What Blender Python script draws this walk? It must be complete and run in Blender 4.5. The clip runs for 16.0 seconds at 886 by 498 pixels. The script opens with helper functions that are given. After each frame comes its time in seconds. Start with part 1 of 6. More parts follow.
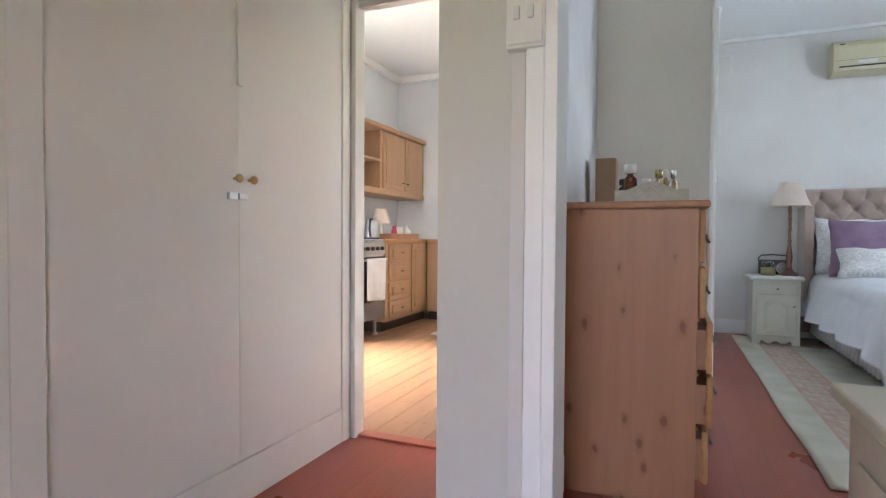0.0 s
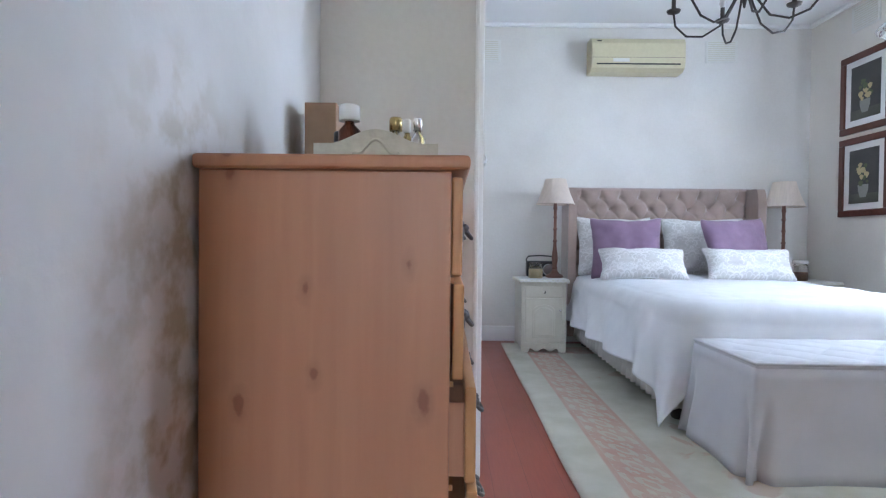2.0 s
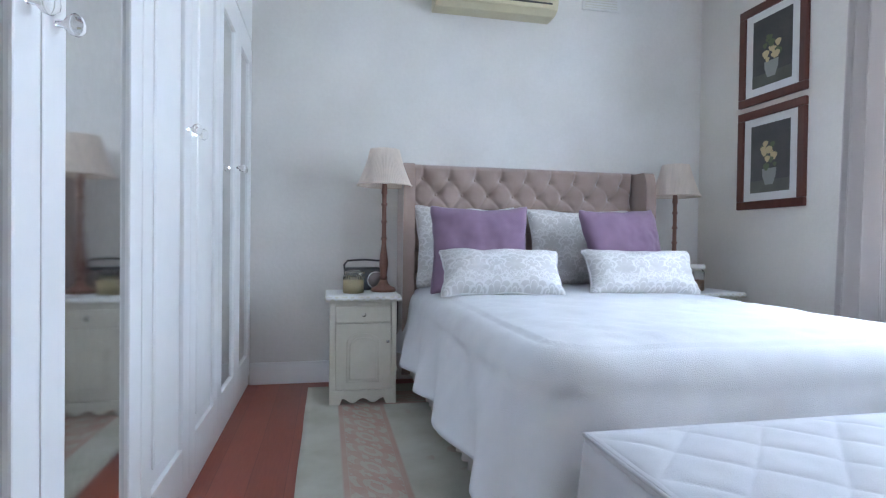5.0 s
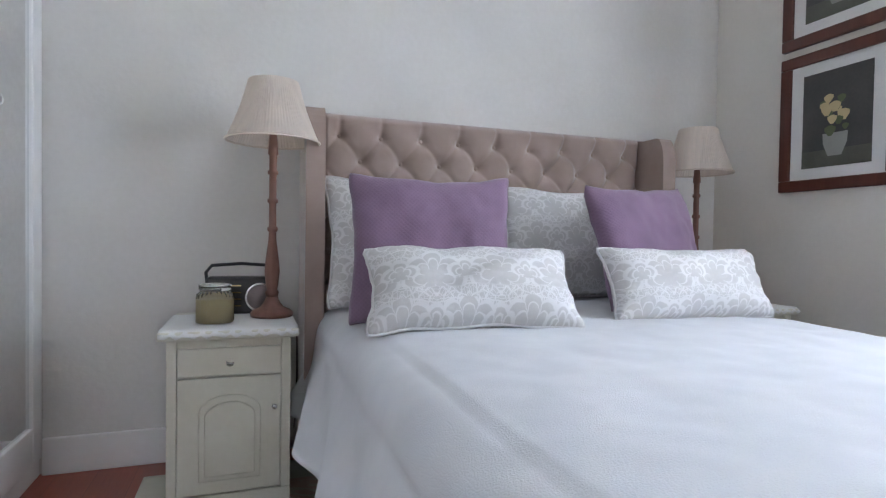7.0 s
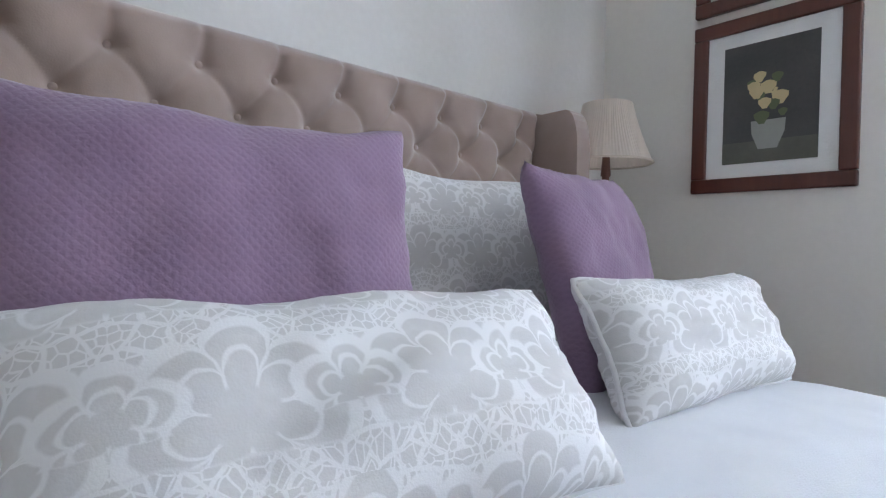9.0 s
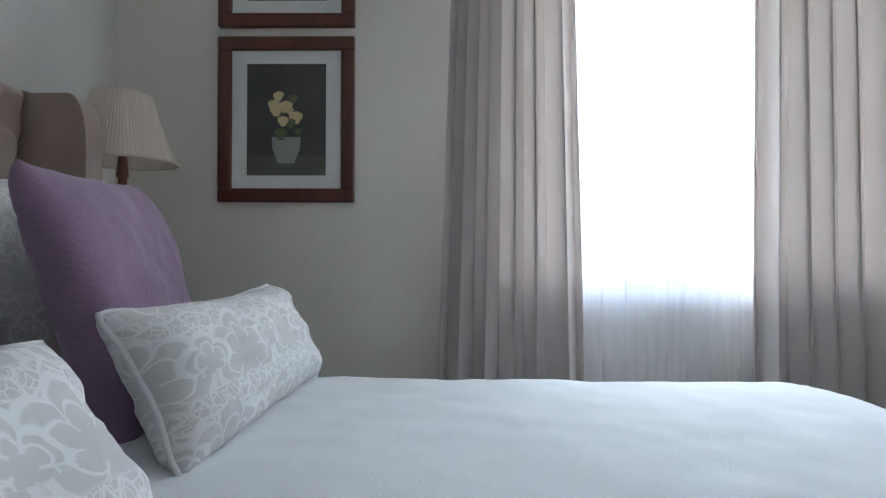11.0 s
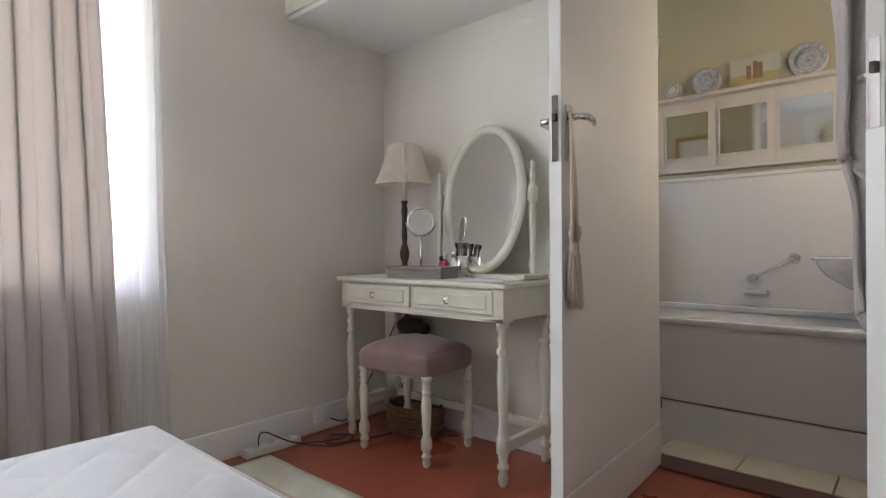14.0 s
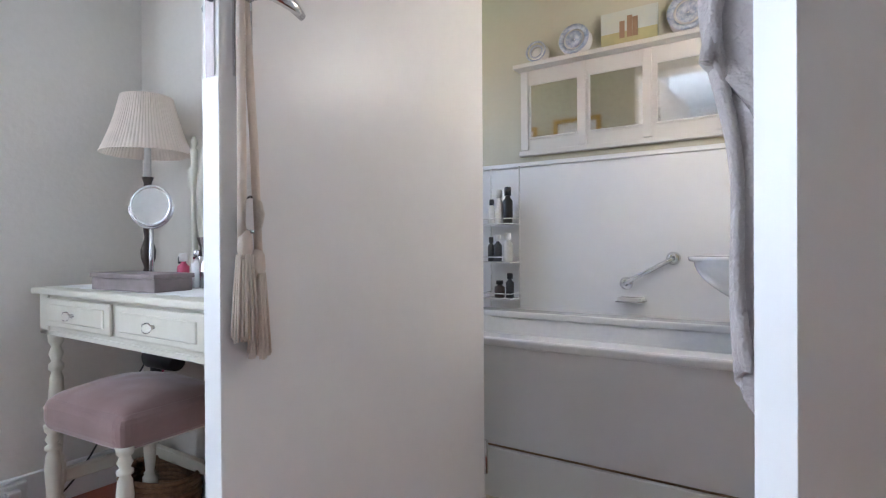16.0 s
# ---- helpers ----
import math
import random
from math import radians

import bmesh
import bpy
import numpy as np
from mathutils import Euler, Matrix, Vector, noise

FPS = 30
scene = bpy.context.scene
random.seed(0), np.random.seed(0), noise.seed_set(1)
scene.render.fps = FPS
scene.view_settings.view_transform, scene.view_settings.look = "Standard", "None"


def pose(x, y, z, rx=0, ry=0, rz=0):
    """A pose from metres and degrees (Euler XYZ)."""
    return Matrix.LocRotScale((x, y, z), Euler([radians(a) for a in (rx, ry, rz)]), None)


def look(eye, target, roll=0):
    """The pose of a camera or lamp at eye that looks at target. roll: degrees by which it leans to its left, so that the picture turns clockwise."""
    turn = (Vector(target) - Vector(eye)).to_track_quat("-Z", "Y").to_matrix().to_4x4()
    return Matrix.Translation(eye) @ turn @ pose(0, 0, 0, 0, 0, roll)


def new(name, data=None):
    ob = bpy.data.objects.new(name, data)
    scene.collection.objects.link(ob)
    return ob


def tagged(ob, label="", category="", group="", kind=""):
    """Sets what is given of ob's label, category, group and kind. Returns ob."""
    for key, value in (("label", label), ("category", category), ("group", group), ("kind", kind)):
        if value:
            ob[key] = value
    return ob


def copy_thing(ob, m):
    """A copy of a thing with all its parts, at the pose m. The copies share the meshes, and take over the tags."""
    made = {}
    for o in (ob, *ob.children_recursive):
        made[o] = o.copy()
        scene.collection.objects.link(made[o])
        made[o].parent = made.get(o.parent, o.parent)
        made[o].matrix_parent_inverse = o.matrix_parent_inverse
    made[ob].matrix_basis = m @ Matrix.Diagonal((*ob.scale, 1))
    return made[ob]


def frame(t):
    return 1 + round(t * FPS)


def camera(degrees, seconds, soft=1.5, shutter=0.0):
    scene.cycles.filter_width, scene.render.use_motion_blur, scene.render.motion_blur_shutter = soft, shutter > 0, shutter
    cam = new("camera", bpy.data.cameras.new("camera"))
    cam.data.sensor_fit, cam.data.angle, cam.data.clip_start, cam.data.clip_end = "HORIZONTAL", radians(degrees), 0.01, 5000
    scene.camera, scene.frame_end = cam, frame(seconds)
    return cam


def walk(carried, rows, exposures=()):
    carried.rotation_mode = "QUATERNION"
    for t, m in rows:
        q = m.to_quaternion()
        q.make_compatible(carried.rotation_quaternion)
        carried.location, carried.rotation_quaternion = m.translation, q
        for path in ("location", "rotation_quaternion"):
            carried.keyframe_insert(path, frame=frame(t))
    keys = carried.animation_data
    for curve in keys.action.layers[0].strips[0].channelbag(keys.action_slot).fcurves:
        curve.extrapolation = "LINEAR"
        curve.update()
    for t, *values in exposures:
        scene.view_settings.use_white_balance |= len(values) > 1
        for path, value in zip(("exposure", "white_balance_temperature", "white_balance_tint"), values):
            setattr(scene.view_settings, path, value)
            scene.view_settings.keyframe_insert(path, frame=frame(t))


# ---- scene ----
cam = camera(78.3, 16.0, soft=1.2)
METRES, EYE, TILT, LEAN, TURN = 7.2, 0.935, 0.0, 0.0, 22.5
ROWS = [
    (0.0, 0.0, 0.0, 0.0, 0.01, -1.38, -0.39),
    (0.5, 0.0093, 0.0371, 0.0013, -5.18, -1.29, -0.48),
    (1.0, 0.0268, 0.0663, -0.0008, -13.38, -1.16, -0.53),
    (1.5, 0.049, 0.0983, -0.002, -18.4, -1.05, -0.43),
    (2.0, 0.068, 0.1321, -0.0027, -22.05, -1.03, -0.57),
    (2.5, 0.0902, 0.1593, -0.0022, -27.21, -0.89, -0.67),
    (3.0, 0.1189, 0.1837, -0.0017, -29.07, -0.87, -0.54),
    (3.5, 0.1424, 0.208, -0.0027, -29.96, -0.81, -0.67),
    (4.0, 0.1661, 0.2316, -0.0042, -32.18, -0.8, -0.81),
    (6.5, 0.2922, 0.38, -0.0054, -38.19, -1.03, -0.71),
    (7.0, 0.3139, 0.4191, -0.0062, -41.78, -1.21, -0.9),
    (7.5, 0.3421, 0.4552, -0.0073, -46.31, -1.12, -0.88),
    (8.0, 0.3688, 0.4888, -0.0053, -50.27, -0.97, -0.91),
    (10.5, 0.4228, 0.5423, 0.0014, -97.01, -0.15, -0.95),
    (11.0, 0.413, 0.5362, 0.0029, -111.53, -0.06, -0.27),
    (11.5, 0.3972, 0.5311, 0.0012, -126.03, 0.52, -0.07),
    (12.0, 0.3748, 0.5192, 0.0026, -135.92, 0.04, 0.02),
    (12.5, 0.3554, 0.5036, 0.0031, -142.38, -0.19, 0.04),
    (13.0, 0.341, 0.4846, 0.0032, -148.17, -0.33, 0.0),
    (13.5, 0.3324, 0.454, 0.0014, -154.6, -0.22, 0.22),
    (14.0, 0.322, 0.4257, 0.001, -160.87, -0.1, 0.37),
    (14.5, 0.3054, 0.3934, 0.004, -163.46, -0.17, 0.57),
    (15.0, 0.2951, 0.366, 0.0052, -165.24, -0.06, 0.51),
    (15.5, 0.2882, 0.3336, 0.0023, -167.0, -0.19, 0.36),
    (16.0, 0.2801, 0.3019, -0.0003, -169.06, -0.28, 0.34),
]
EXPOSURES = [
    (0, 5.25, 6050, 13), (1.2, 5.35, 5950, 15), (2.5, 5.68, 5650, 15), (3.2, 5.57, 5600, 14), (4, 5.42, 5650, 14), (5, 5.37, 5750, 14), (6.5, 5.27, 6250, 17), (7.5, 5.2, 6300, 17), (10.3, 5.3, 6100, 13), (10.8, 5.3, 6150, 11), (11, 4.47, 6250, 10), (11.5, 3.4, 6200, 11), (12, 2.87, 6250, 12),
    (12.5, 2.92, 6450, 14), (13, 3.12, 6600, 16), (13.5, 4.0, 7000, 17), (14, 4.78, 7150, 17), (14.5, 5.15, 6700, 16), (15, 5.38, 6450, 20), (16, 5.5, 6050, 17),
]
walk(cam, [(t, pose(0, 0, EYE, TILT, LEAN, TURN) @ pose(METRES * x, METRES * y, METRES * z, 90 + pitch, roll, yaw)) for t, x, y, z, yaw, pitch, roll in ROWS], EXPOSURES)

# ---- light ----
world = bpy.data.worlds.new("world")
scene.world = world
world.use_nodes = True
wn = world.node_tree
sky = wn.nodes.new("ShaderNodeTexSky")
sky.sky_type, sky.sun_disc = "NISHITA", False
sky.sun_elevation, sky.sun_rotation = radians(55), radians(250)
sky.dust_density, sky.air_density = 6.0, 1.0
wn.nodes["Background"].inputs["Strength"].default_value = 0.15
wn.links.new(sky.outputs["Color"], wn.nodes["Background"].inputs["Color"])
sun_data = bpy.data.lights.new("sun", "SUN")
sun_data.energy, sun_data.angle, sun_data.color = 1.5, radians(12), (1, 0.96, 0.9)
sun = new("sun", sun_data)
sun.matrix_world = look((-20, -30, 60), (0, 0, 0))


def area(name, m, sx, sy, power, color=(1, 1, 1)):
    d = bpy.data.lights.new(name, "AREA")
    d.shape, d.size, d.size_y, d.energy, d.color = "RECTANGLE", sx, sy, power, color
    ob = new(name, d)
    ob.matrix_world = m
    return ob


# area lamps for sky light at openings; those of kitchen and hall are added
area("window_daylight", look((3.247, 3.72, 1.6), (0, 3.72, 1.6)), 1.6, 1.55, 2.6, (0.78, 0.9, 1.0))
area("window_sky_light", look((3.4, 3.72, 1.6), (0, 3.72, 1.6)), 1.5, 1.5, 0.42, (0.82, 0.92, 1.0))
# Added to brighten the kitchen, from an assumed window out of view.
area("kitchen_added_daylight", look((-3.12, 3.0, 1.6), (-1.4, 4.6, 2.0)), 1.3, 1.0, 0.65, (0.92, 0.98, 1.0))
# Added lamp behind the start of the walk; no source is known there.
area("hall_added_daylight", look((0.0, -1.98, 1.4), (-0.3, 1.0, 1.1)), 0.6, 1.4, 0.16, (1.0, 0.97, 0.95))
area("bathroom_daylight", look((3.46, 0.93, 1.8), (1.5, 0.8, 0.9)), 0.45, 0.55, 0.1, (0.85, 0.92, 1.0))
bulb_data = bpy.data.lights.new("wall_lamp_light", "POINT")
bulb_data.energy, bulb_data.shadow_soft_size, bulb_data.color = 0.045, 0.05, (1.0, 0.9, 0.8)
new("wall_lamp_light", bulb_data).location = (1.06, 1.15, 1.66)

# ---- materials ----
class Graph:
    """A small node-graph writer for one material."""

    def __init__(self, name, rough=0.6, metal=0.0, spec=0.5):
        self.m = bpy.data.materials.new(name)
        self.m.use_nodes = True
        self.t = self.m.node_tree
        self.b = self.t.nodes["Principled BSDF"]
        self.b.inputs["Roughness"].default_value = rough
        self.b.inputs["Metallic"].default_value = metal
        self.b.inputs["Specular IOR Level"].default_value = spec
        self.co = self.t.nodes.new("ShaderNodeTexCoord").outputs["Object"]

    def put(self, socket, v):
        if isinstance(v, bpy.types.NodeSocket):
            self.t.links.new(v, socket)
        elif isinstance(v, tuple) and len(v) == 3 and socket.type == "RGBA":
            socket.default_value = (*v, 1)
        else:
            socket.default_value = v

    def scaled(self, s, co=None):
        n = self.t.nodes.new("ShaderNodeMapping")
        self.put(n.inputs["Vector"], co or self.co)
        self.put(n.inputs["Scale"], s)
        return n.outputs[0]

    def noise(self, scale, detail=3.0, co=None, dist=0.0):
        n = self.t.nodes.new("ShaderNodeTexNoise")
        self.put(n.inputs["Vector"], co or self.co)
        self.put(n.inputs["Scale"], scale)
        self.put(n.inputs["Detail"], detail)
        self.put(n.inputs["Distortion"], dist)
        return n.outputs["Fac"]

    def voronoi(self, scale, co=None, feature="F1"):
        n = self.t.nodes.new("ShaderNodeTexVoronoi")
        n.feature, n.voronoi_dimensions = feature, "2D"
        self.put(n.inputs["Vector"], co or self.co)
        self.put(n.inputs["Scale"], scale)
        return n.outputs["Distance"]

    def wave(self, scale, dist, co=None, axis="X"):
        n = self.t.nodes.new("ShaderNodeTexWave")
        n.bands_direction = axis
        self.put(n.inputs["Vector"], co or self.co)
        self.put(n.inputs["Scale"], scale)
        self.put(n.inputs["Distortion"], dist)
        return n.outputs["Fac"]

    def calc(self, op, a, b=0.0, c=0.0):
        n = self.t.nodes.new("ShaderNodeMath")
        n.operation = op
        for i, v in enumerate((a, b, c)):
            self.put(n.inputs[i], v)
        return n.outputs[0]

    def ramp(self, f, lo, hi):
        n = self.t.nodes.new("ShaderNodeMapRange")
        self.put(n.inputs["Value"], f)
        self.put(n.inputs["From Min"], lo)
        self.put(n.inputs["From Max"], hi)
        return n.outputs[0]

    def mix(self, f, a, b):
        n = self.t.nodes.new("ShaderNodeMix")
        n.data_type = "RGBA"
        self.put(n.inputs[0], f)
        self.put(n.inputs[6], a)
        self.put(n.inputs[7], b)
        return n.outputs[2]

    def split(self, co=None):
        n = self.t.nodes.new("ShaderNodeSeparateXYZ")
        self.put(n.inputs[0], co or self.co)
        return n.outputs[0], n.outputs[1], n.outputs[2]

    def joined(self, x, y, z):
        n = self.t.nodes.new("ShaderNodeCombineXYZ")
        for i, v in enumerate((x, y, z)):
            self.put(n.inputs[i], v)
        return n.outputs[0]

    def random(self):
        return self.t.nodes.new("ShaderNodeObjectInfo").outputs["Random"]

    def bump(self, h, strength, dist=0.01):
        n = self.t.nodes.new("ShaderNodeBump")
        self.put(n.inputs["Height"], h)
        self.put(n.inputs["Strength"], strength)
        self.put(n.inputs["Distance"], dist)
        self.t.links.new(n.outputs[0], self.b.inputs["Normal"])

    def color(self, c):
        self.put(self.b.inputs["Base Color"], c)
        return self.m


def paint(name, a, b, rough=0.5, big=2.5, fine=60.0, bump=0.1, spec=0.4, metal=0.0, dist=0.004):
    g = Graph(name, rough, metal, spec)
    blot = g.noise(big, 5.0)
    grain = g.noise(fine, 2.0)
    g.bump(g.calc("ADD", grain, g.calc("MULTIPLY", blot, 0.5)), bump, dist)
    g.put(g.b.inputs["Roughness"], g.calc("ADD", rough - 0.06, g.calc("MULTIPLY", blot, 0.12)))
    return g.color(g.mix(g.ramp(g.calc("ADD", g.calc("MULTIPLY", blot, 0.8), g.calc("MULTIPLY", grain, 0.2)), 0.3, 0.7), a, b))


def cloth(name, a, b, weave=500.0, bump=0.15, sheen=0.3, big=4.0, rough=0.9):
    g = Graph(name, rough, 0.0, 0.15)
    g.put(g.b.inputs["Sheen Weight"], sheen)
    g.put(g.b.inputs["Sheen Roughness"], 0.4)
    blot = g.noise(big, 4.0)
    w = g.noise(weave, 1.0)
    g.bump(g.calc("ADD", w, blot), bump, 0.004)
    return g.color(g.mix(g.ramp(blot, 0.3, 0.7), a, b))


def wood(name, a, b, knot, axis="Z", rough=0.4, scale=1.0, knots=True, coat=0.0):
    g = Graph(name, rough, 0.0, 0.4)
    long = {"X": (0.35, 6.0, 6.0), "Y": (6.0, 0.35, 6.0), "Z": (6.0, 6.0, 0.35)}[axis]
    mid = {"X": (0.8, 1.0, 1.0), "Y": (1.0, 0.8, 1.0), "Z": (1.0, 1.0, 0.5)}[axis]
    g.put(g.b.inputs["Coat Weight"], coat)
    grain = g.noise(6.0 * scale, 6.0, g.scaled(long), 0.6)
    streak = g.noise(1.6 * scale, 3.0, g.scaled(long))
    c = g.mix(g.ramp(g.calc("ADD", g.calc("MULTIPLY", grain, 0.5), g.calc("MULTIPLY", streak, 0.5)), 0.32, 0.68), a, b)
    if knots:
        px, py, pz = g.split(g.scaled(mid))
        v = g.voronoi(7.5 * scale, g.joined(px, g.calc("ADD", pz, py), 0.0))
        wob = g.calc("ADD", g.calc("ADD", v, g.calc("MULTIPLY", g.noise(38.0, 3.0), 0.13)), g.calc("MULTIPLY", g.noise(3.1, 1.0), 0.22))
        c = g.mix(g.calc("MULTIPLY", g.ramp(wob, 0.34, 0.24), 0.35), c, knot)
        c = g.mix(g.calc("MULTIPLY", g.ramp(wob, 0.255, 0.225), 0.85), c, knot)
        board = g.noise(5.0, 0.0, g.joined(g.calc("FLOOR", g.calc("MULTIPLY", px, 9.0)), 0.0, 0.0))
        c = g.mix(g.calc("MULTIPLY", g.ramp(board, 0.35, 0.65), 0.65), c, b)
    g.bump(grain, 0.08, 0.003)
    return g.color(c)


def plain(name, c, rough=0.4, metal=0.0, spec=0.5):
    g = Graph(name, rough, metal, spec)
    n = g.noise(40.0, 3.0)
    g.put(g.b.inputs["Roughness"], g.calc("ADD", max(rough - 0.04, 0.02), g.calc("MULTIPLY", n, 0.08)))
    return g.color(g.mix(n, c, tuple(v * 0.86 for v in c)))


def glass(name, tint=(1, 1, 1), rough=0.02):
    g = Graph(name, rough)
    g.put(g.b.inputs["Transmission Weight"], 1.0)
    g.put(g.b.inputs["IOR"], 1.45)
    return g.color(tint)


def see_through(name, c, clear, trans):
    """A thin woven sheet: part open, part diffuse, part translucent."""
    g = Graph(name)
    t = g.t
    w = g.noise(9.0, 3.0, g.scaled((1, 6, 0.4)))
    d, tr, cl = (t.nodes.new("ShaderNodeBsdf" + k) for k in ("Diffuse", "Translucent", "Transparent"))
    for n in (d, tr):
        n.inputs["Color"].default_value = (*c, 1)
    m1, m2 = t.nodes.new("ShaderNodeMixShader"), t.nodes.new("ShaderNodeMixShader")
    m1.inputs[0].default_value = trans
    t.links.new(d.outputs[0], m1.inputs[1]), t.links.new(tr.outputs[0], m1.inputs[2])
    g.put(m2.inputs[0], g.calc("ADD", clear - 0.12, g.calc("MULTIPLY", w, 0.24)))
    t.links.new(m1.outputs[0], m2.inputs[1]), t.links.new(cl.outputs[0], m2.inputs[2])
    t.links.new(m2.outputs[0], t.nodes["Material Output"].inputs["Surface"])
    return g.m


def damask(name, ground, motif):
    """Printed linen: half-drop rows of fan-shaped flowers among small mirrored leaves."""
    g = Graph(name, 0.9, 0.0, 0.15)
    x, y, z = g.split()
    wob = g.calc("MULTIPLY", g.calc("SUBTRACT", g.noise(30.0, 2.0), 0.5), 0.016)
    wob2 = g.calc("MULTIPLY", g.calc("SUBTRACT", g.noise(23.0, 2.0, g.scaled((1, 1, -1))), 0.5), 0.016)
    u = g.calc("ADD", g.calc("PINGPONG", g.calc("ADD", x, 10.03), 0.09), wob)
    v = g.calc("ADD", g.calc("MULTIPLY", g.calc("FRACT", g.calc("MULTIPLY", g.calc("ADD", z, 9.93), 3.7)), 0.27), wob2)

    def flower(cu, cv, size, petals):
        """Petals fanned round a base point; gives the print and the bare halo round it."""
        du, dv = g.calc("SUBTRACT", u, cu), g.calc("SUBTRACT", v, cv)
        r = g.calc("SQRT", g.calc("ADD", g.calc("MULTIPLY", du, du), g.calc("MULTIPLY", dv, dv)))
        th = g.calc("ARCTAN2", du, dv)
        wave = g.calc("ABSOLUTE", g.calc("COSINE", g.calc("MULTIPLY", th, petals)))
        edge = g.calc("SUBTRACT", g.calc("MULTIPLY", g.calc("ADD", 0.66, g.calc("MULTIPLY", g.calc("SQRT", wave), 0.34)), size), r)
        low = g.ramp(dv, -0.42 * size, -0.36 * size)
        gap = g.calc("MAXIMUM", g.ramp(g.calc("MULTIPLY", wave, r), 0.002, 0.007), g.ramp(r, 0.36 * size, 0.3 * size))
        scallop = g.ramp(g.calc("ABSOLUTE", g.calc("SUBTRACT", edge, size * 0.3)), 0.0012, 0.0035)
        gap = g.calc("MULTIPLY", gap, scallop)
        return (g.calc("MULTIPLY", g.calc("MULTIPLY", g.ramp(edge, 0.0, 0.003), low), gap),
                g.calc("MULTIPLY", g.ramp(edge, -0.011, -0.008), low))

    cells = g.voronoi(46.0, g.joined(u, v, 0.0), "DISTANCE_TO_EDGE")
    spray = g.voronoi(90.0, g.joined(g.calc("ADD", u, 3.1), v, 0.0), "DISTANCE_TO_EDGE")
    f = g.calc("MULTIPLY", g.ramp(cells, 0.06, 0.11), g.ramp(spray, 0.04, 0.1))
    for p in ((0.0, 0.06, 0.08, 3.5), (0.09, 0.195, 0.08, 3.5), (0.0, 0.205, 0.042, 2.5), (0.09, 0.07, 0.042, 2.5)):
        ink, bare = flower(*p)
        f = g.calc("MAXIMUM", g.calc("MULTIPLY", f, g.calc("SUBTRACT", 1.0, bare)), ink)
    weave = g.noise(450.0, 1.0)
    worn = g.ramp(g.noise(55.0, 3.0), 0.25, 0.5)
    g.bump(g.calc("ADD", weave, g.calc("MULTIPLY", f, 0.5)), 0.12, 0.003)
    return g.color(g.mix(g.calc("MULTIPLY", f, g.calc("ADD", 0.72, g.calc("MULTIPLY", worn, 0.28))), ground, motif))


def woven_velvet(name, a, b):
    """Velvet with a fine diamond weave."""
    g = Graph(name, 0.8, 0.0, 0.15)
    g.put(g.b.inputs["Sheen Weight"], 0.25)
    x, y, z = g.split()
    p, q = g.calc("ADD", x, z), g.calc("SUBTRACT", x, z)
    w = g.calc("MULTIPLY", g.calc("ABSOLUTE", g.calc("SINE", g.calc("MULTIPLY", p, 230.0))), g.calc("ABSOLUTE", g.calc("SINE", g.calc("MULTIPLY", q, 230.0))))
    blot = g.noise(7.0, 4.0)
    g.bump(g.calc("ADD", g.calc("MULTIPLY", w, 0.5), g.noise(200.0, 1.0)), 0.3, 0.003)
    return g.color(g.mix(g.ramp(g.calc("ADD", blot, g.calc("MULTIPLY", w, 0.12)), 0.35, 0.75), a, b))


def rug_mat(hx, hy):
    g = Graph("rug_wool", 0.95, 0.0, 0.1)
    x, y, z = g.split()
    d = g.calc("MINIMUM", g.calc("SUBTRACT", hx, g.calc("ABSOLUTE", x)), g.calc("SUBTRACT", hy, g.calc("ABSOLUTE", y)))
    band = g.calc("MULTIPLY", g.ramp(d, 0.165, 0.175), g.ramp(d, 0.415, 0.405))
    inner = g.calc("MULTIPLY", g.ramp(d, 0.19, 0.195), g.ramp(d, 0.39, 0.385))
    a = g.calc("PINGPONG", g.calc("ADD", g.calc("ADD", x, y), 20.0), 0.17)
    b = g.calc("ABSOLUTE", g.calc("SUBTRACT", d, 0.29))
    ring = g.calc("SQRT", g.calc("ADD", g.calc("POWER", g.calc("SUBTRACT", a, 0.085), 2.0), g.calc("POWER", b, 2.0)))
    rings = g.ramp(g.calc("SINE", g.calc("MULTIPLY", ring, 130.0)), -0.1, 0.25)
    leaf = g.ramp(g.noise(20.0, 2.0, g.joined(a, b, 0.2), 1.0), 0.5, 0.54)
    motif = g.calc("MULTIPLY", g.calc("MAXIMUM", g.calc("MULTIPLY", rings, 0.75), leaf), inner)
    lines = g.calc("SUBTRACT", band, inner)
    wear = g.noise(5.0, 6.0)
    field = g.mix(g.ramp(wear, 0.35, 0.65), (0.54, 0.52, 0.42), (0.64, 0.62, 0.53))
    flower = g.calc("MULTIPLY", g.ramp(g.noise(3.2, 2.0, None, 2.0), 0.63, 0.67), g.ramp(d, 0.5, 0.55))
    field = g.mix(g.calc("MULTIPLY", flower, 0.45), field, (0.5, 0.3, 0.22))
    c = g.mix(band, field, g.mix(g.ramp(wear, 0.3, 0.7), (0.6, 0.55, 0.45), (0.54, 0.49, 0.39)))
    c = g.mix(g.calc("MULTIPLY", g.calc("MAXIMUM", motif, lines), g.calc("MULTIPLY", g.calc("ADD", 0.15, wear), 0.9)), c, (0.56, 0.31, 0.25))
    g.bump(g.noise(260.0, 2.0), 0.5, 0.006)
    return g.color(c)


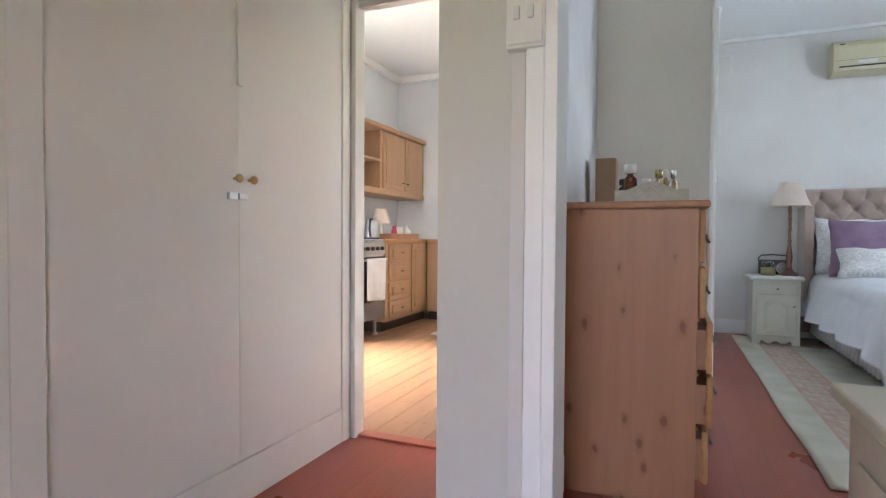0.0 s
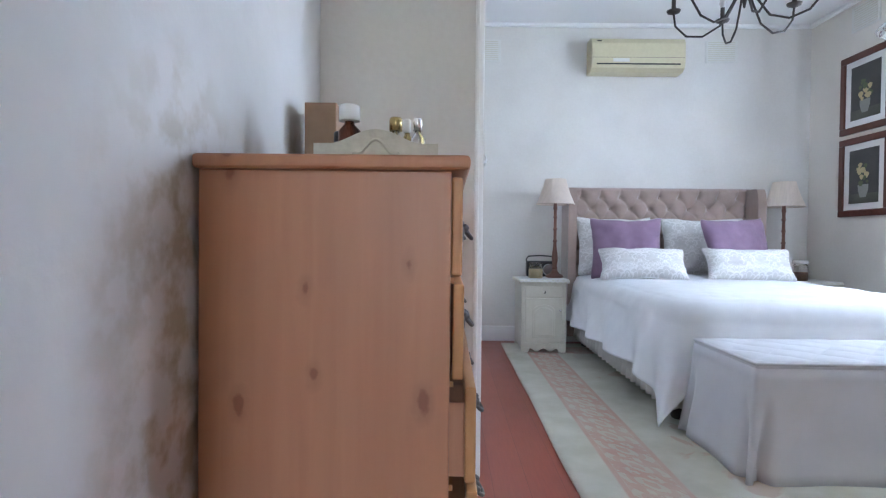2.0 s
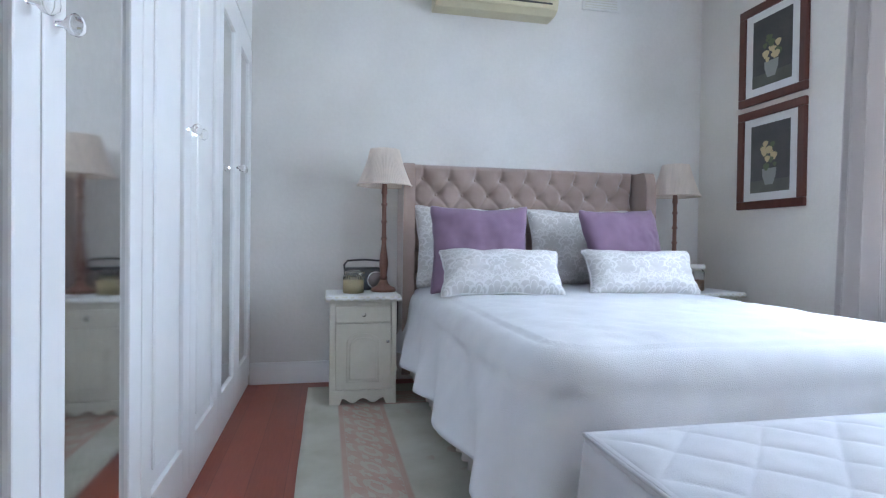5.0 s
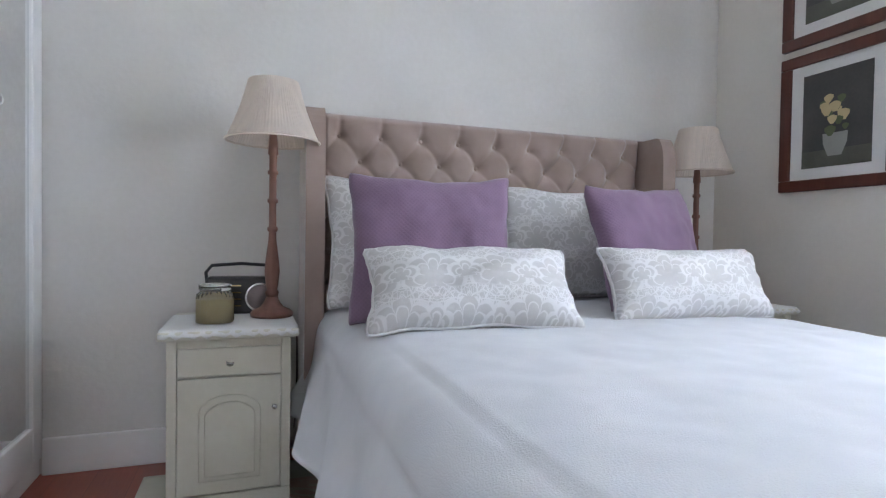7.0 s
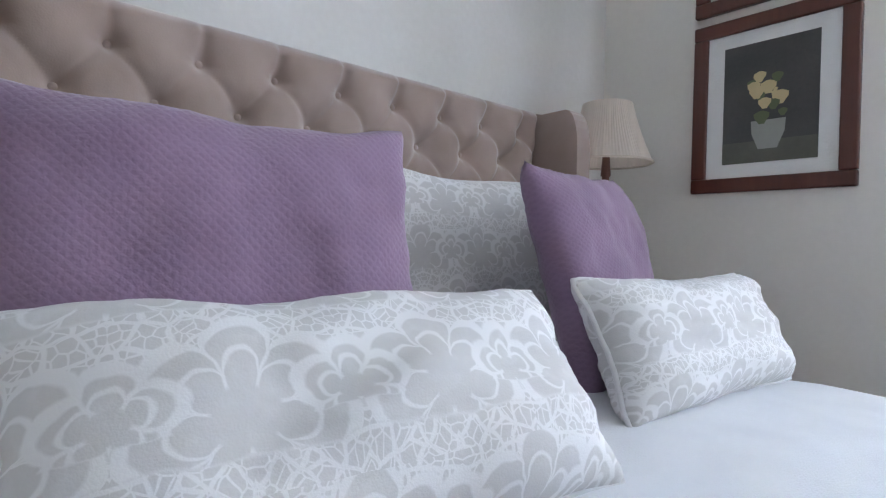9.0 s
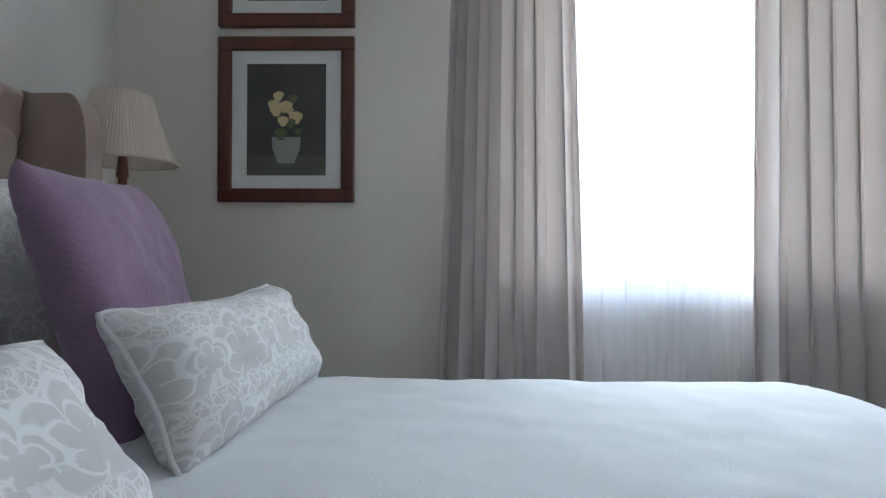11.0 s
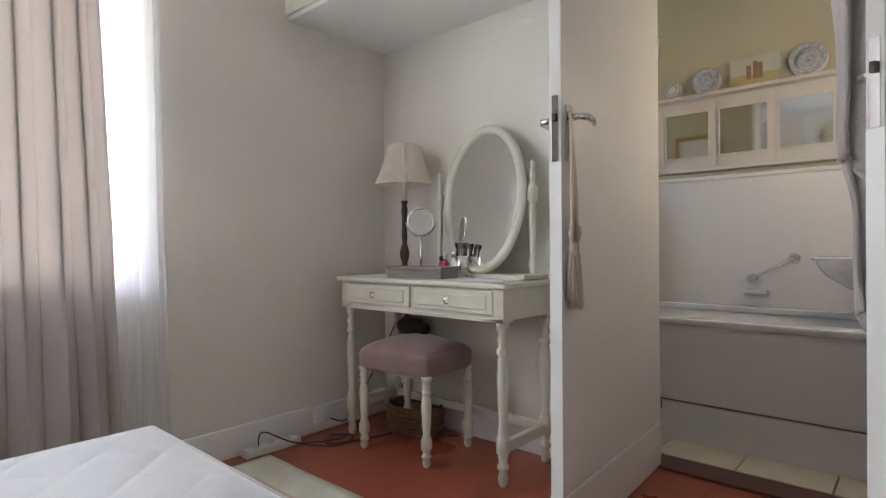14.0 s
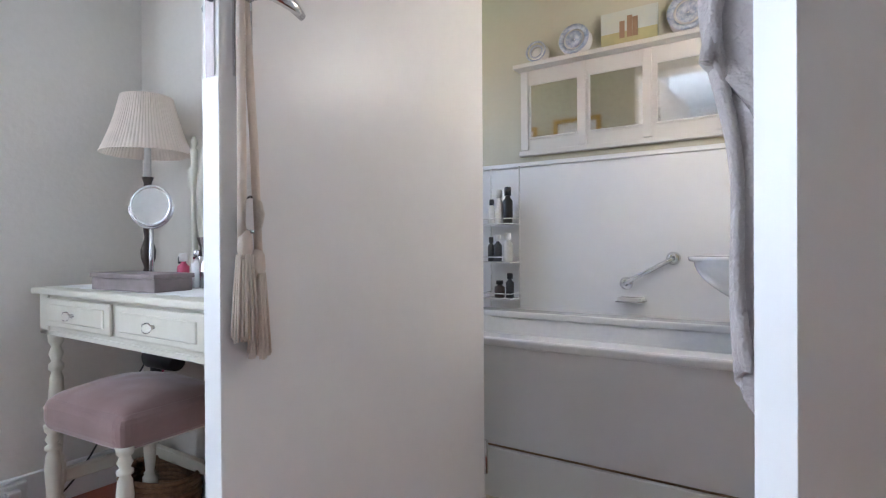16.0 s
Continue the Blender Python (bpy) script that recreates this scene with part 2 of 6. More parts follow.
M_WALL = paint("bedroom_wall_paint", (0.745, 0.722, 0.69), (0.625, 0.6, 0.56), 0.55, 1.9, 45.0, 0.25)
# Cream, made warmer and lighter than M_WALL for bounce light these walls lack.
M_WALL_CREAM_LIFTED = paint("cream_plaster_lifted", (0.765, 0.725, 0.665), (0.675, 0.635, 0.575), 0.55, 1.7, 45.0, 0.25)
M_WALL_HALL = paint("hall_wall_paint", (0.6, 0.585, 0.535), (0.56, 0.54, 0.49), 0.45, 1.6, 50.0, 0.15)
M_WALL_BATH = paint("bathroom_wall_paint", (0.5, 0.475, 0.37), (0.45, 0.425, 0.325), 0.5, 2.0, 50.0, 0.15)
M_WALL_KITCHEN = paint("kitchen_wall_paint", (0.74, 0.76, 0.78), (0.68, 0.7, 0.73), 0.5)
M_CEIL = paint("ceiling_paint", (0.84, 0.84, 0.83), (0.8, 0.8, 0.79), 0.7, 1.5, 30.0, 0.1)
M_WHITE = paint("white_gloss_paint", (0.84, 0.835, 0.82), (0.78, 0.775, 0.755), 0.32, 3.0, 25.0, 0.06)
M_CREAM = paint("cream_paint", (0.66, 0.635, 0.545), (0.58, 0.55, 0.455), 0.42, 5.0, 40.0, 0.12)
M_DOOR = paint("door_paint", (0.63, 0.605, 0.575), (0.585, 0.56, 0.525), 0.38, 1.8, 30.0, 0.08)
M_BATHDOOR = paint("white_door_paint", (0.74, 0.715, 0.69), (0.69, 0.665, 0.64), 0.4, 1.5, 30.0, 0.06)
M_PLASTIC = plain("white_plastic", (0.75, 0.74, 0.7), 0.35)
M_AC = plain("yellowed_plastic", (0.62, 0.56, 0.37), 0.35)
M_DARK = plain("dark_slot", (0.03, 0.03, 0.03), 0.6)
M_CHROME = plain("chrome", (0.75, 0.75, 0.76), 0.12, 1.0)
M_PEWTER = paint("aged_pewter", (0.1, 0.095, 0.095), (0.2, 0.19, 0.185), 0.5, 40.0, 120.0, 0.3, 0.5, 1.0)
M_BRASS = plain("worn_brass", (0.42, 0.3, 0.13), 0.3, 1.0)
M_IRON = plain("dark_iron", (0.06, 0.05, 0.045), 0.5, 0.6)
M_STEEL = plain("brushed_steel", (0.55, 0.56, 0.58), 0.32, 1.0)
M_MIRROR = plain("mirror_silver", (0.86, 0.87, 0.87), 0.015, 1.0)
M_CRYSTAL = glass("crystal_glass")
M_JAR = glass("jar_glass", (0.93, 0.95, 0.93), 0.04)
M_PANE = glass("window_glass", (1, 1, 1), 0.0)
M_PINE = wood("knotty_pine", (0.46, 0.24, 0.125), (0.375, 0.172, 0.086), (0.15, 0.05, 0.025), "Z", 0.42)
M_PINE_FACE = wood("pine_drawer_front", (0.5, 0.27, 0.105), (0.42, 0.2, 0.075), (0.2, 0.08, 0.03), "Y", 0.4, 0.8, False)
M_OAK = wood("honey_oak", (0.48, 0.31, 0.18), (0.4, 0.235, 0.13), (0.2, 0.1, 0.04), "Z", 0.38, 1.0, False)
M_OAK_FLOOR = wood("laminate_oak", (0.31, 0.18, 0.105), (0.235, 0.13, 0.07), (0.18, 0.07, 0.02), "Y", 0.3, 1.2)
M_MAHOG = wood("mahogany_frame", (0.115, 0.032, 0.02), (0.075, 0.02, 0.013), (0.03, 0.01, 0.01), "Z", 0.3, 1.5, False, 0.3)
M_LAMPWOOD = wood("brown_turned_wood", (0.24, 0.12, 0.085), (0.17, 0.08, 0.06), (0.1, 0.04, 0.03), "Z", 0.45, 1.5, False)
M_DARKWOOD = wood("dark_turned_wood", (0.05, 0.03, 0.022), (0.03, 0.018, 0.014), (0.02, 0.01, 0.01), "Z", 0.35, 1.5, False)
M_LINEN = cloth("white_bedspread", (0.745, 0.75, 0.765), (0.69, 0.695, 0.715), 350.0, 0.28, 0.1, 9.0)
M_QUILT = cloth("pale_quilted_cotton", (0.6, 0.6, 0.62), (0.545, 0.545, 0.565), 350.0, 0.25, 0.1, 7.0)
M_VALANCE = cloth("cream_valance", (0.6, 0.57, 0.53), (0.53, 0.5, 0.46), 300.0, 0.3, 0.1)
M_BENCH = cloth("pale_grey_cotton", (0.62, 0.615, 0.635), (0.55, 0.545, 0.57), 420.0, 0.15, 0.15)
M_VELVET = cloth("dusty_pink_velvet", (0.41, 0.315, 0.275), (0.33, 0.25, 0.212), 300.0, 0.1, 0.7, 6.0, 0.75)
M_SUEDE = cloth("mauve_suede", (0.3, 0.205, 0.19), (0.23, 0.15, 0.14), 300.0, 0.1, 0.5, 7.0, 0.8)
M_PURPLE = woven_velvet("purple_velvet", (0.28, 0.185, 0.27), (0.215, 0.14, 0.21))
M_DAMASK = damask("damask_linen", (0.74, 0.73, 0.72), (0.585, 0.57, 0.555))
M_PIPING = cloth("pale_piping", (0.7, 0.69, 0.68), (0.64, 0.63, 0.62))
M_SHADE = see_through("pleated_shade_cloth", (0.86, 0.76, 0.67), 0.1, 0.4)
M_CURTAIN = see_through("grey_taupe_curtain", (0.63, 0.58, 0.55), -0.2, 0.3)
M_SHEER = see_through("white_voile", (0.95, 0.95, 0.96), 0.36, 0.65)
M_ROBE = cloth("mauve_grey_towelling", (0.5, 0.46, 0.45), (0.42, 0.385, 0.375), 180.0, 0.7, 0.3)
M_TASSEL = cloth("cream_cord", (0.7, 0.6, 0.5), (0.6, 0.5, 0.41), 200.0, 0.4)
M_DOILY = cloth("white_lace_cloth", (0.76, 0.75, 0.73), (0.68, 0.67, 0.65), 120.0, 0.4)
M_TOWEL = cloth("white_tea_towel", (0.7, 0.69, 0.7), (0.6, 0.59, 0.6))
M_ENAMEL = plain("white_bath_enamel", (0.78, 0.78, 0.78), 0.12)
M_PANEL = paint("bath_panel", (0.76, 0.755, 0.755), (0.71, 0.705, 0.705), 0.3, 1.5, 20.0, 0.03)
M_BASKET = paint("wicker", (0.2, 0.11, 0.05), (0.1, 0.05, 0.025), 0.7, 60.0, 150.0, 0.8)
M_BLACK = plain("black_plastic", (0.02, 0.02, 0.022), 0.4)
M_PINK = plain("pink_plastic", (0.5, 0.05, 0.12), 0.35)
M_WAX = plain("pale_wax", (0.62, 0.5, 0.27), 0.5)
M_GOLDFRAME = plain("gilt_frame", (0.5, 0.33, 0.1), 0.35, 0.7)
M_BLUEWARE = paint("blue_white_china", (0.55, 0.58, 0.63), (0.25, 0.3, 0.42), 0.2, 45.0, 90.0, 0.02)
M_WAREW = plain("white_china", (0.74, 0.73, 0.7), 0.15)
M_BOX = plain("brown_card_box", (0.32, 0.2, 0.12), 0.6)
M_DUSK = paint("grey_washed_wood", (0.27, 0.22, 0.215), (0.2, 0.165, 0.16), 0.6, 20.0, 60.0, 0.3)
M_TRAY = paint("aged_silver_paint", (0.56, 0.53, 0.44), (0.42, 0.39, 0.31), 0.45, 30.0, 80.0, 0.5)
M_AMBER = glass("amber_bottle", (0.35, 0.12, 0.06), 0.05)
M_GOLDEN = plain("perfume_gold", (0.55, 0.42, 0.18), 0.2, 0.8)


def floor_red():
    g = Graph("red_stained_boards", 0.26, 0.0, 0.5)
    x, y, z = g.split()
    board = g.calc("FLOOR", g.calc("MULTIPLY", x, 7.5))
    tone = g.noise(3.7, 1.0, g.joined(board, g.calc("MULTIPLY", y, 0.08), 0.0))
    grain = g.noise(14.0, 5.0, g.scaled((8, 0.6, 1)))
    seam = g.ramp(g.calc("ABSOLUTE", g.calc("SUBTRACT", g.calc("FRACT", g.calc("MULTIPLY", x, 7.5)), 0.5)), 0.485, 0.5)
    c = g.mix(g.ramp(g.calc("ADD", g.calc("MULTIPLY", tone, 0.6), g.calc("MULTIPLY", grain, 0.4)), 0.3, 0.7), (0.35, 0.085, 0.047), (0.255, 0.055, 0.031))
    scuff = g.noise(1.4, 6.0)
    g.put(g.b.inputs["Roughness"], g.calc("ADD", 0.18, g.calc("MULTIPLY", scuff, 0.25)))
    g.bump(g.calc("SUBTRACT", grain, g.calc("MULTIPLY", seam, 2.0)), 0.1, 0.003)
    return g.color(g.mix(g.calc("MULTIPLY", seam, 0.6), c, (0.09, 0.025, 0.016)))


M_FLOOR = floor_red()
M_TILE = paint("cream_floor_tile", (0.6, 0.54, 0.42), (0.53, 0.47, 0.35), 0.3, 5.0, 50.0, 0.05)
M_GROUT = plain("grout", (0.3, 0.26, 0.2), 0.9)
M_RUG = rug_mat(1.315, 1.72)


def damp_wall():
    """The bedroom's west wall, with damp stains by the door."""
    g = Graph("damp_stained_wall", 0.6, 0.0, 0.3)
    x, y, z = g.split()
    blot, fine = g.noise(2.4, 5.0), g.noise(16.0, 6.0)
    base = g.mix(g.ramp(blot, 0.35, 0.65), (0.78, 0.77, 0.755), (0.68, 0.67, 0.65))
    near = g.ramp(g.calc("ADD", y, g.calc("MULTIPLY", blot, 0.35)), 1.86, 2.1)
    spots = g.calc("MULTIPLY", near, g.ramp(fine, 0.44, 0.62))
    low = g.ramp(g.calc("ADD", z, g.calc("MULTIPLY", blot, 0.6)), 1.55, 1.2)
    g.bump(g.calc("ADD", fine, blot), 0.35, 0.006)
    return g.color(g.mix(g.calc("MULTIPLY", g.calc("MULTIPLY", spots, low), 0.75), base, (0.4, 0.33, 0.2)))


M_DAMP = damp_wall()


# ---- builders ----
def box(bm, x0, x1, y0, y1, z0, z1, bev=0.0, seg=2):
    v = [bm.verts.new((x, y, z)) for z in (z0, z1) for x, y in ((x0, y0), (x1, y0), (x1, y1), (x0, y1))]
    fs = [bm.faces.new([v[i] for i in f]) for f in ((3, 2, 1, 0), (4, 5, 6, 7), (0, 1, 5, 4), (1, 2, 6, 5), (2, 3, 7, 6), (3, 0, 4, 7))]
    if bev:
        es = list({e for f in fs for e in f.edges})
        bmesh.ops.bevel(bm, geom=es, offset=bev, segments=seg, profile=0.6, affect="EDGES")
    return bm


def B(x0, x1, y0, y1, z0, z1, bev=0.0, seg=2):
    return box(bmesh.new(), x0, x1, y0, y1, z0, z1, bev, seg)


def lathe(profile, seg=24, bm=None, at=(0, 0, 0), closed=True):
    """Turns a profile of (radius, height) round the z axis."""
    bm = bm or bmesh.new()
    rings = []
    for r, z in profile:
        rings.append([bm.verts.new((at[0] + r * math.cos(2 * math.pi * k / seg), at[1] + r * math.sin(2 * math.pi * k / seg), at[2] + z)) for k in range(seg)])
    for a, b in zip(rings, rings[1:]):
        for k in range(seg):
            f = bm.faces.new((a[k], a[(k + 1) % seg], b[(k + 1) % seg], b[k]))
            f.smooth = True
    if closed:
        bm.faces.new(rings[0][::-1])
        bm.faces.new(rings[-1])
    return bm


def tube(points, r, seg=8, bm=None):
    """A round bar along a line of points; r may be a number or a list."""
    bm = bm or bmesh.new()
    pts = [Vector(p) for p in points]
    rings, side = [], None
    for i, p in enumerate(pts):
        d = (pts[min(i + 1, len(pts) - 1)] - pts[max(i - 1, 0)]).normalized()
        ref = side if side is not None else (Vector((0, 0, 1)) if abs(d.z) < 0.9 else Vector((1, 0, 0)))
        n = d.cross(ref).normalized()
        side = n.cross(d).normalized()
        rr = r[i] if isinstance(r, (list, tuple)) else r
        rings.append([bm.verts.new(p + rr * (math.cos(2 * math.pi * k / seg) * n + math.sin(2 * math.pi * k / seg) * side)) for k in range(seg)])
    for a, b in zip(rings, rings[1:]):
        for k in range(seg):
            f = bm.faces.new((a[k], b[k], b[(k + 1) % seg], a[(k + 1) % seg]))
            f.smooth = True
    bm.faces.new(rings[0])
    bm.faces.new(rings[-1][::-1])
    return bm


def sheet(nu, nv, fn, bm=None, smooth=True):
    """A grid of points fn(u, v), u and v from 0 to 1."""
    bm = bm or bmesh.new()
    g = [[bm.verts.new(fn(i / nu, j / nv)) for j in range(nv + 1)] for i in range(nu + 1)]
    for i in range(nu):
        for j in range(nv):
            f = bm.faces.new((g[i][j], g[i + 1][j], g[i + 1][j + 1], g[i][j + 1]))
            f.smooth = smooth
    return bm


def moved(bm, m):
    bmesh.ops.transform(bm, matrix=m, verts=bm.verts)
    return bm


def mesh_ob(name, bm, m, fix=True):
    if fix:
        bmesh.ops.recalc_face_normals(bm, faces=bm.faces)
    me = bpy.data.meshes.new(name)
    bm.to_mesh(me)
    bm.free()
    me.materials.append(m)
    return new(name, me)


def part(name, bm, m, parent, label="", fix=True):
    ob = mesh_ob(name, bm, m, fix)
    ob.parent = parent
    return tagged(ob, label) if label else ob


def thing(name, label, category, at=(0, 0, 0), rz=0, group="", kind=""):
    ob = new(name)
    ob.empty_display_size = 0.05
    ob.matrix_world = pose(*at, 0, 0, rz)
    return tagged(ob, label, category, group, kind)


def structure(name, blocks, m, label="", bev=0.0):
    bm = bmesh.new()
    for b in blocks:
        box(bm, *b, bev)
    return tagged(mesh_ob(name, bm, m), label, "", "", "structure")


def thick(ob, t, offset=0.0):
    s = ob.modifiers.new("solid", "SOLIDIFY")
    s.thickness, s.offset = t, offset
    return ob


def nz(x, y, z=0.0):
    return noise.noise(Vector((x, y, z)))

# ---- structure ----
H, EW = 2.86, 3.335
floor = structure("floor", [(-1.62, EW, -2.0, 6.0, -0.1, 0.0)], M_FLOOR, "polished red-stained wooden floor boards")
structure("ceiling", [(-3.3, EW + 0.25, -2.2, 6.2, H, H + 0.1)], M_CEIL, "plain white painted ceiling")
structure("wall_north", [(-0.36, EW, 6.0, 6.2, 0, H)], M_WALL, "off-white mottled plaster wall behind the bed")
structure("wall_east", [(EW, EW + 0.24, -0.1, 0.68, 0, H), (EW, EW + 0.24, 0.68, 1.18, 0, 1.5), (EW, EW + 0.24, 0.68, 1.18, 2.1, H), (EW, EW + 0.24, 1.18, 2.88, 0, H), (EW, EW + 0.24, 4.56, 6.2, 0, H), (EW, EW + 0.24, 2.88, 4.56, 0, 0.78), (EW, EW + 0.24, 2.88, 4.56, 2.38, H)], M_WALL_CREAM_LIFTED, "cream plaster wall with the window opening, lightened in place of bounce light")
structure("wall_south", [(1.955, EW, 1.24, 1.57, 0, H), (0.64, 1.0, 1.24, 1.39, 0, H), (1.0, 1.955, 1.24, 1.39, 2.06, H), (-0.25, 0.64, 1.24, 1.39, 2.06, H)], M_WALL_CREAM_LIFTED, "cream plaster wall with two doorways, lightened in place of bounce light")
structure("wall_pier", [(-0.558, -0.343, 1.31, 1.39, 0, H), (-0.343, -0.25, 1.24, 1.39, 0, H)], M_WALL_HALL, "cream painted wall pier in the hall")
structure("wall_west", [(-0.53, -0.36, 1.39, 6.2, 0, H)], M_DAMP, "off-white wall with brown damp stains")
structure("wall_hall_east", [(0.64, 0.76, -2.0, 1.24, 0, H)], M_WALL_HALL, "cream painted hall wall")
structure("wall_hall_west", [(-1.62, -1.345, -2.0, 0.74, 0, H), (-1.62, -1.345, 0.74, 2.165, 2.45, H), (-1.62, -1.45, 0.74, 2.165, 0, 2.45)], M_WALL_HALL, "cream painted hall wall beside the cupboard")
# Never in view; the gap is added so light reaches the hall.
structure("wall_hall_south", [(-1.62, -0.32, -2.2, -2.0, 0, H), (0.32, 0.76, -2.2, -2.0, 0, H), (-0.32, 0.32, -2.2, -2.0, 2.1, H), (-0.32, 0.32, -2.2, -2.0, 0, 0.6)], M_WALL_HALL, "cream painted end wall with an unseen opening added for light")
structure("wall_kitchen_south", [(-3.1, -1.345, 2.167, 2.215, 0, H), (-1.345, -0.53, 2.167, 2.215, 2.0, H)], M_WALL_HALL, "cream painted wall with the kitchen doorway")
# The opening in this wall is unseen, made for the kitchen's added lamp.
structure("wall_kitchen_west", [(-3.25, -3.1, 2.167, 2.35, 0, H), (-3.25, -3.1, 2.35, 3.65, 0, 1.1), (-3.25, -3.1, 2.35, 3.65, 2.1, H), (-3.25, -3.1, 3.65, 6.2, 0, H)], M_WALL_KITCHEN, "pale painted kitchen wall")
structure("wall_kitchen_north", [(-3.1, -0.53, 6.0, 6.2, 0, H)], M_WALL_KITCHEN, "pale painted kitchen wall")
structure("wall_bath_south", [(0.76, EW, -0.1, 0.12, 0, H)], M_WALL_BATH, "olive cream bathroom wall")
structure("wall_bath_west", [(0.76, 0.9, 0.12, 1.24, 0, H)], M_WALL_BATH, "olive cream bathroom wall")
structure("wall_bath_north", [(1.955, EW, 1.225, 1.24, 0, H)], M_WALL_BATH, "olive cream bathroom wall")


# skirting boards, door casings and cornices
def skirting(name, x0, x1, y0, y1):
    bm = B(x0, x1, y0, y1, 0, 0.135, 0.004)
    return tagged(mesh_ob(name, bm, M_WHITE), "white painted wooden skirting board", "", "", "structure")


skirting("baseboard_north", 0.216, EW, 5.98, 6.0)
skirting("baseboard_east", EW - 0.02, EW, 1.59, 5.98)
skirting("baseboard_south", 1.955, EW, 1.57, 1.59)
skirting("baseboard_west", -0.36, -0.34, 1.39, 2.0)
for n, (ax, bx_, ay, by) in {"trim_entrance": (-0.25, 0.64, 1.39, 1.402)}.items():
    structure(n, [(ax - 0.075, ax, ay, by, 0, 2.06), (bx_, bx_ + 0.038, ay, by, 0, 2.06), (ax - 0.075, bx_ + 0.038, ay, by, 2.06, 2.14)], M_WHITE, "white painted door casing", 0.003)
structure("trim_bath_door", [(0.925, 1.0, 1.39, 1.405, 0, 2.06), (0.925, 1.955, 1.39, 1.405, 2.06, 2.14)], M_WHITE, "white painted door casing", 0.003)
structure("trim_jamb_bath", [(1.0, 1.02, 1.24, 1.39, 0, 2.06), (1.935, 1.955, 1.24, 1.39, 0, 2.06)], M_WHITE, "white painted door jamb")
structure("trim_hall_door", [(-0.305, -0.262, 1.218, 1.24, 0, 2.1), (-0.262, -0.232, 1.215, 1.268, 0, 2.1), (-0.25, -0.238, 1.268, 1.389, 0, 2.06), (0.628, 0.64, 1.24, 1.389, 0, 2.06)], M_WHITE, "white painted hall door casing", 0.004)
structure("trim_kitchen_door", [(-1.345, -1.32, 2.14, 2.22, 0, 2.0), (-1.345, -0.54, 2.14, 2.165, 2.0, 2.09), (-1.32, -0.54, 2.165, 2.218, 1.97, 2.0)], M_DOOR, "cream painted kitchen door frame", 0.004)
structure("trim_threshold", [(-1.32, -0.53, 2.165, 2.235, 0.0, 0.012)], M_FLOOR, "worn red threshold strip", 0.004)
structure("trim_bath_threshold", [(1.02, 1.935, 1.24, 1.39, 0.0, 0.012)], M_MAHOG, "dark wooden threshold", 0.004)

# bathroom wall tiling, smooth and white, with a rounded top edge
structure("bath_wall_tiling", [(0.9, EW, 0.12, 0.135, 0, 1.35), (0.9, EW, 0.12, 0.15, 1.35, 1.372)], M_PANEL, "white glossy bathroom wall panelling", 0.003)
structure("cornice_kitchen", [(-3.1, -0.53, 5.93, 6.0, H - 0.07, H), (-3.1, -3.03, 2.32, 5.93, H - 0.07, H)], M_CEIL, "white plaster cornice", 0.01)
structure("cornice_bedroom", [(0.2, EW, 5.965, 6.0, H - 0.035, H), (EW - 0.035, EW, 2.3, 5.965, H - 0.035, H)], M_CEIL, "white plaster cornice", 0.01)

# window: steel-look white frame, transom and mullion, glass panes
win = tagged(new("window_1"), "white painted window with a transom and two casements", "", "", "structure")
X0, X1 = EW + 0.1, EW + 0.15
part("window_sill", B(EW - 0.01, EW + 0.24, 2.88, 4.56, 0.76, 0.79, 0.005), M_WHITE, win)
for nm, b in (("frame", (2.88, 2.94, 0.79, 2.38)), ("frame", (4.5, 4.56, 0.79, 2.38)), ("frame", (2.94, 4.5, 2.32, 2.38)), ("frame", (2.94, 4.5, 0.79, 0.85)), ("transom", (2.94, 4.5, 1.85, 1.95)), ("mullion", (3.68, 3.76, 0.85, 1.85)), ("mullion", (3.68, 3.76, 1.95, 2.32))):
    part(nm, B(X0, X1, b[0], b[1], b[2], b[3], 0.006), M_WHITE, win)
for y0, y1, z0, z1 in ((2.94, 3.68, 0.85, 1.85), (3.76, 4.5, 0.85, 1.85), (2.94, 3.68, 1.95, 2.32), (3.76, 4.5, 1.95, 2.32)):
    p = part("pane", B(X0 + 0.022, X0 + 0.026, y0, y1, z0, z1), M_PANE, win)
    p.visible_shadow = False

# ---- doors ----
def lever(parent, side, along, z, name="handle"):
    """Lever handle on a plate: side is the face's y, along the direction of the lever."""
    s = 1 if side > 0 else -1
    bm = B(-0.018, 0.018, 0, s * 0.006, -0.085, 0.085, 0.002)
    moved(bm, Matrix.Translation((0, side, z)))
    pl = part(name + "_plate", bm, M_CHROME, parent, "chrome lock plate")
    pts = [(0, side, z + 0.045), (0, side + s * 0.045, z + 0.045), (along * 0.02, side + s * 0.055, z + 0.046), (along * 0.06, side + s * 0.055, z + 0.042), (along * 0.085, side + s * 0.05, z + 0.034)]
    part(name, tube(pts, [0.011, 0.01, 0.011, 0.01, 0.007], 10), M_CHROME, pl)
    part("keyhole", B(-0.003, 0.003, side + s * 0.005, side + s * 0.0075, z - 0.055, z - 0.03), M_DARK, pl)


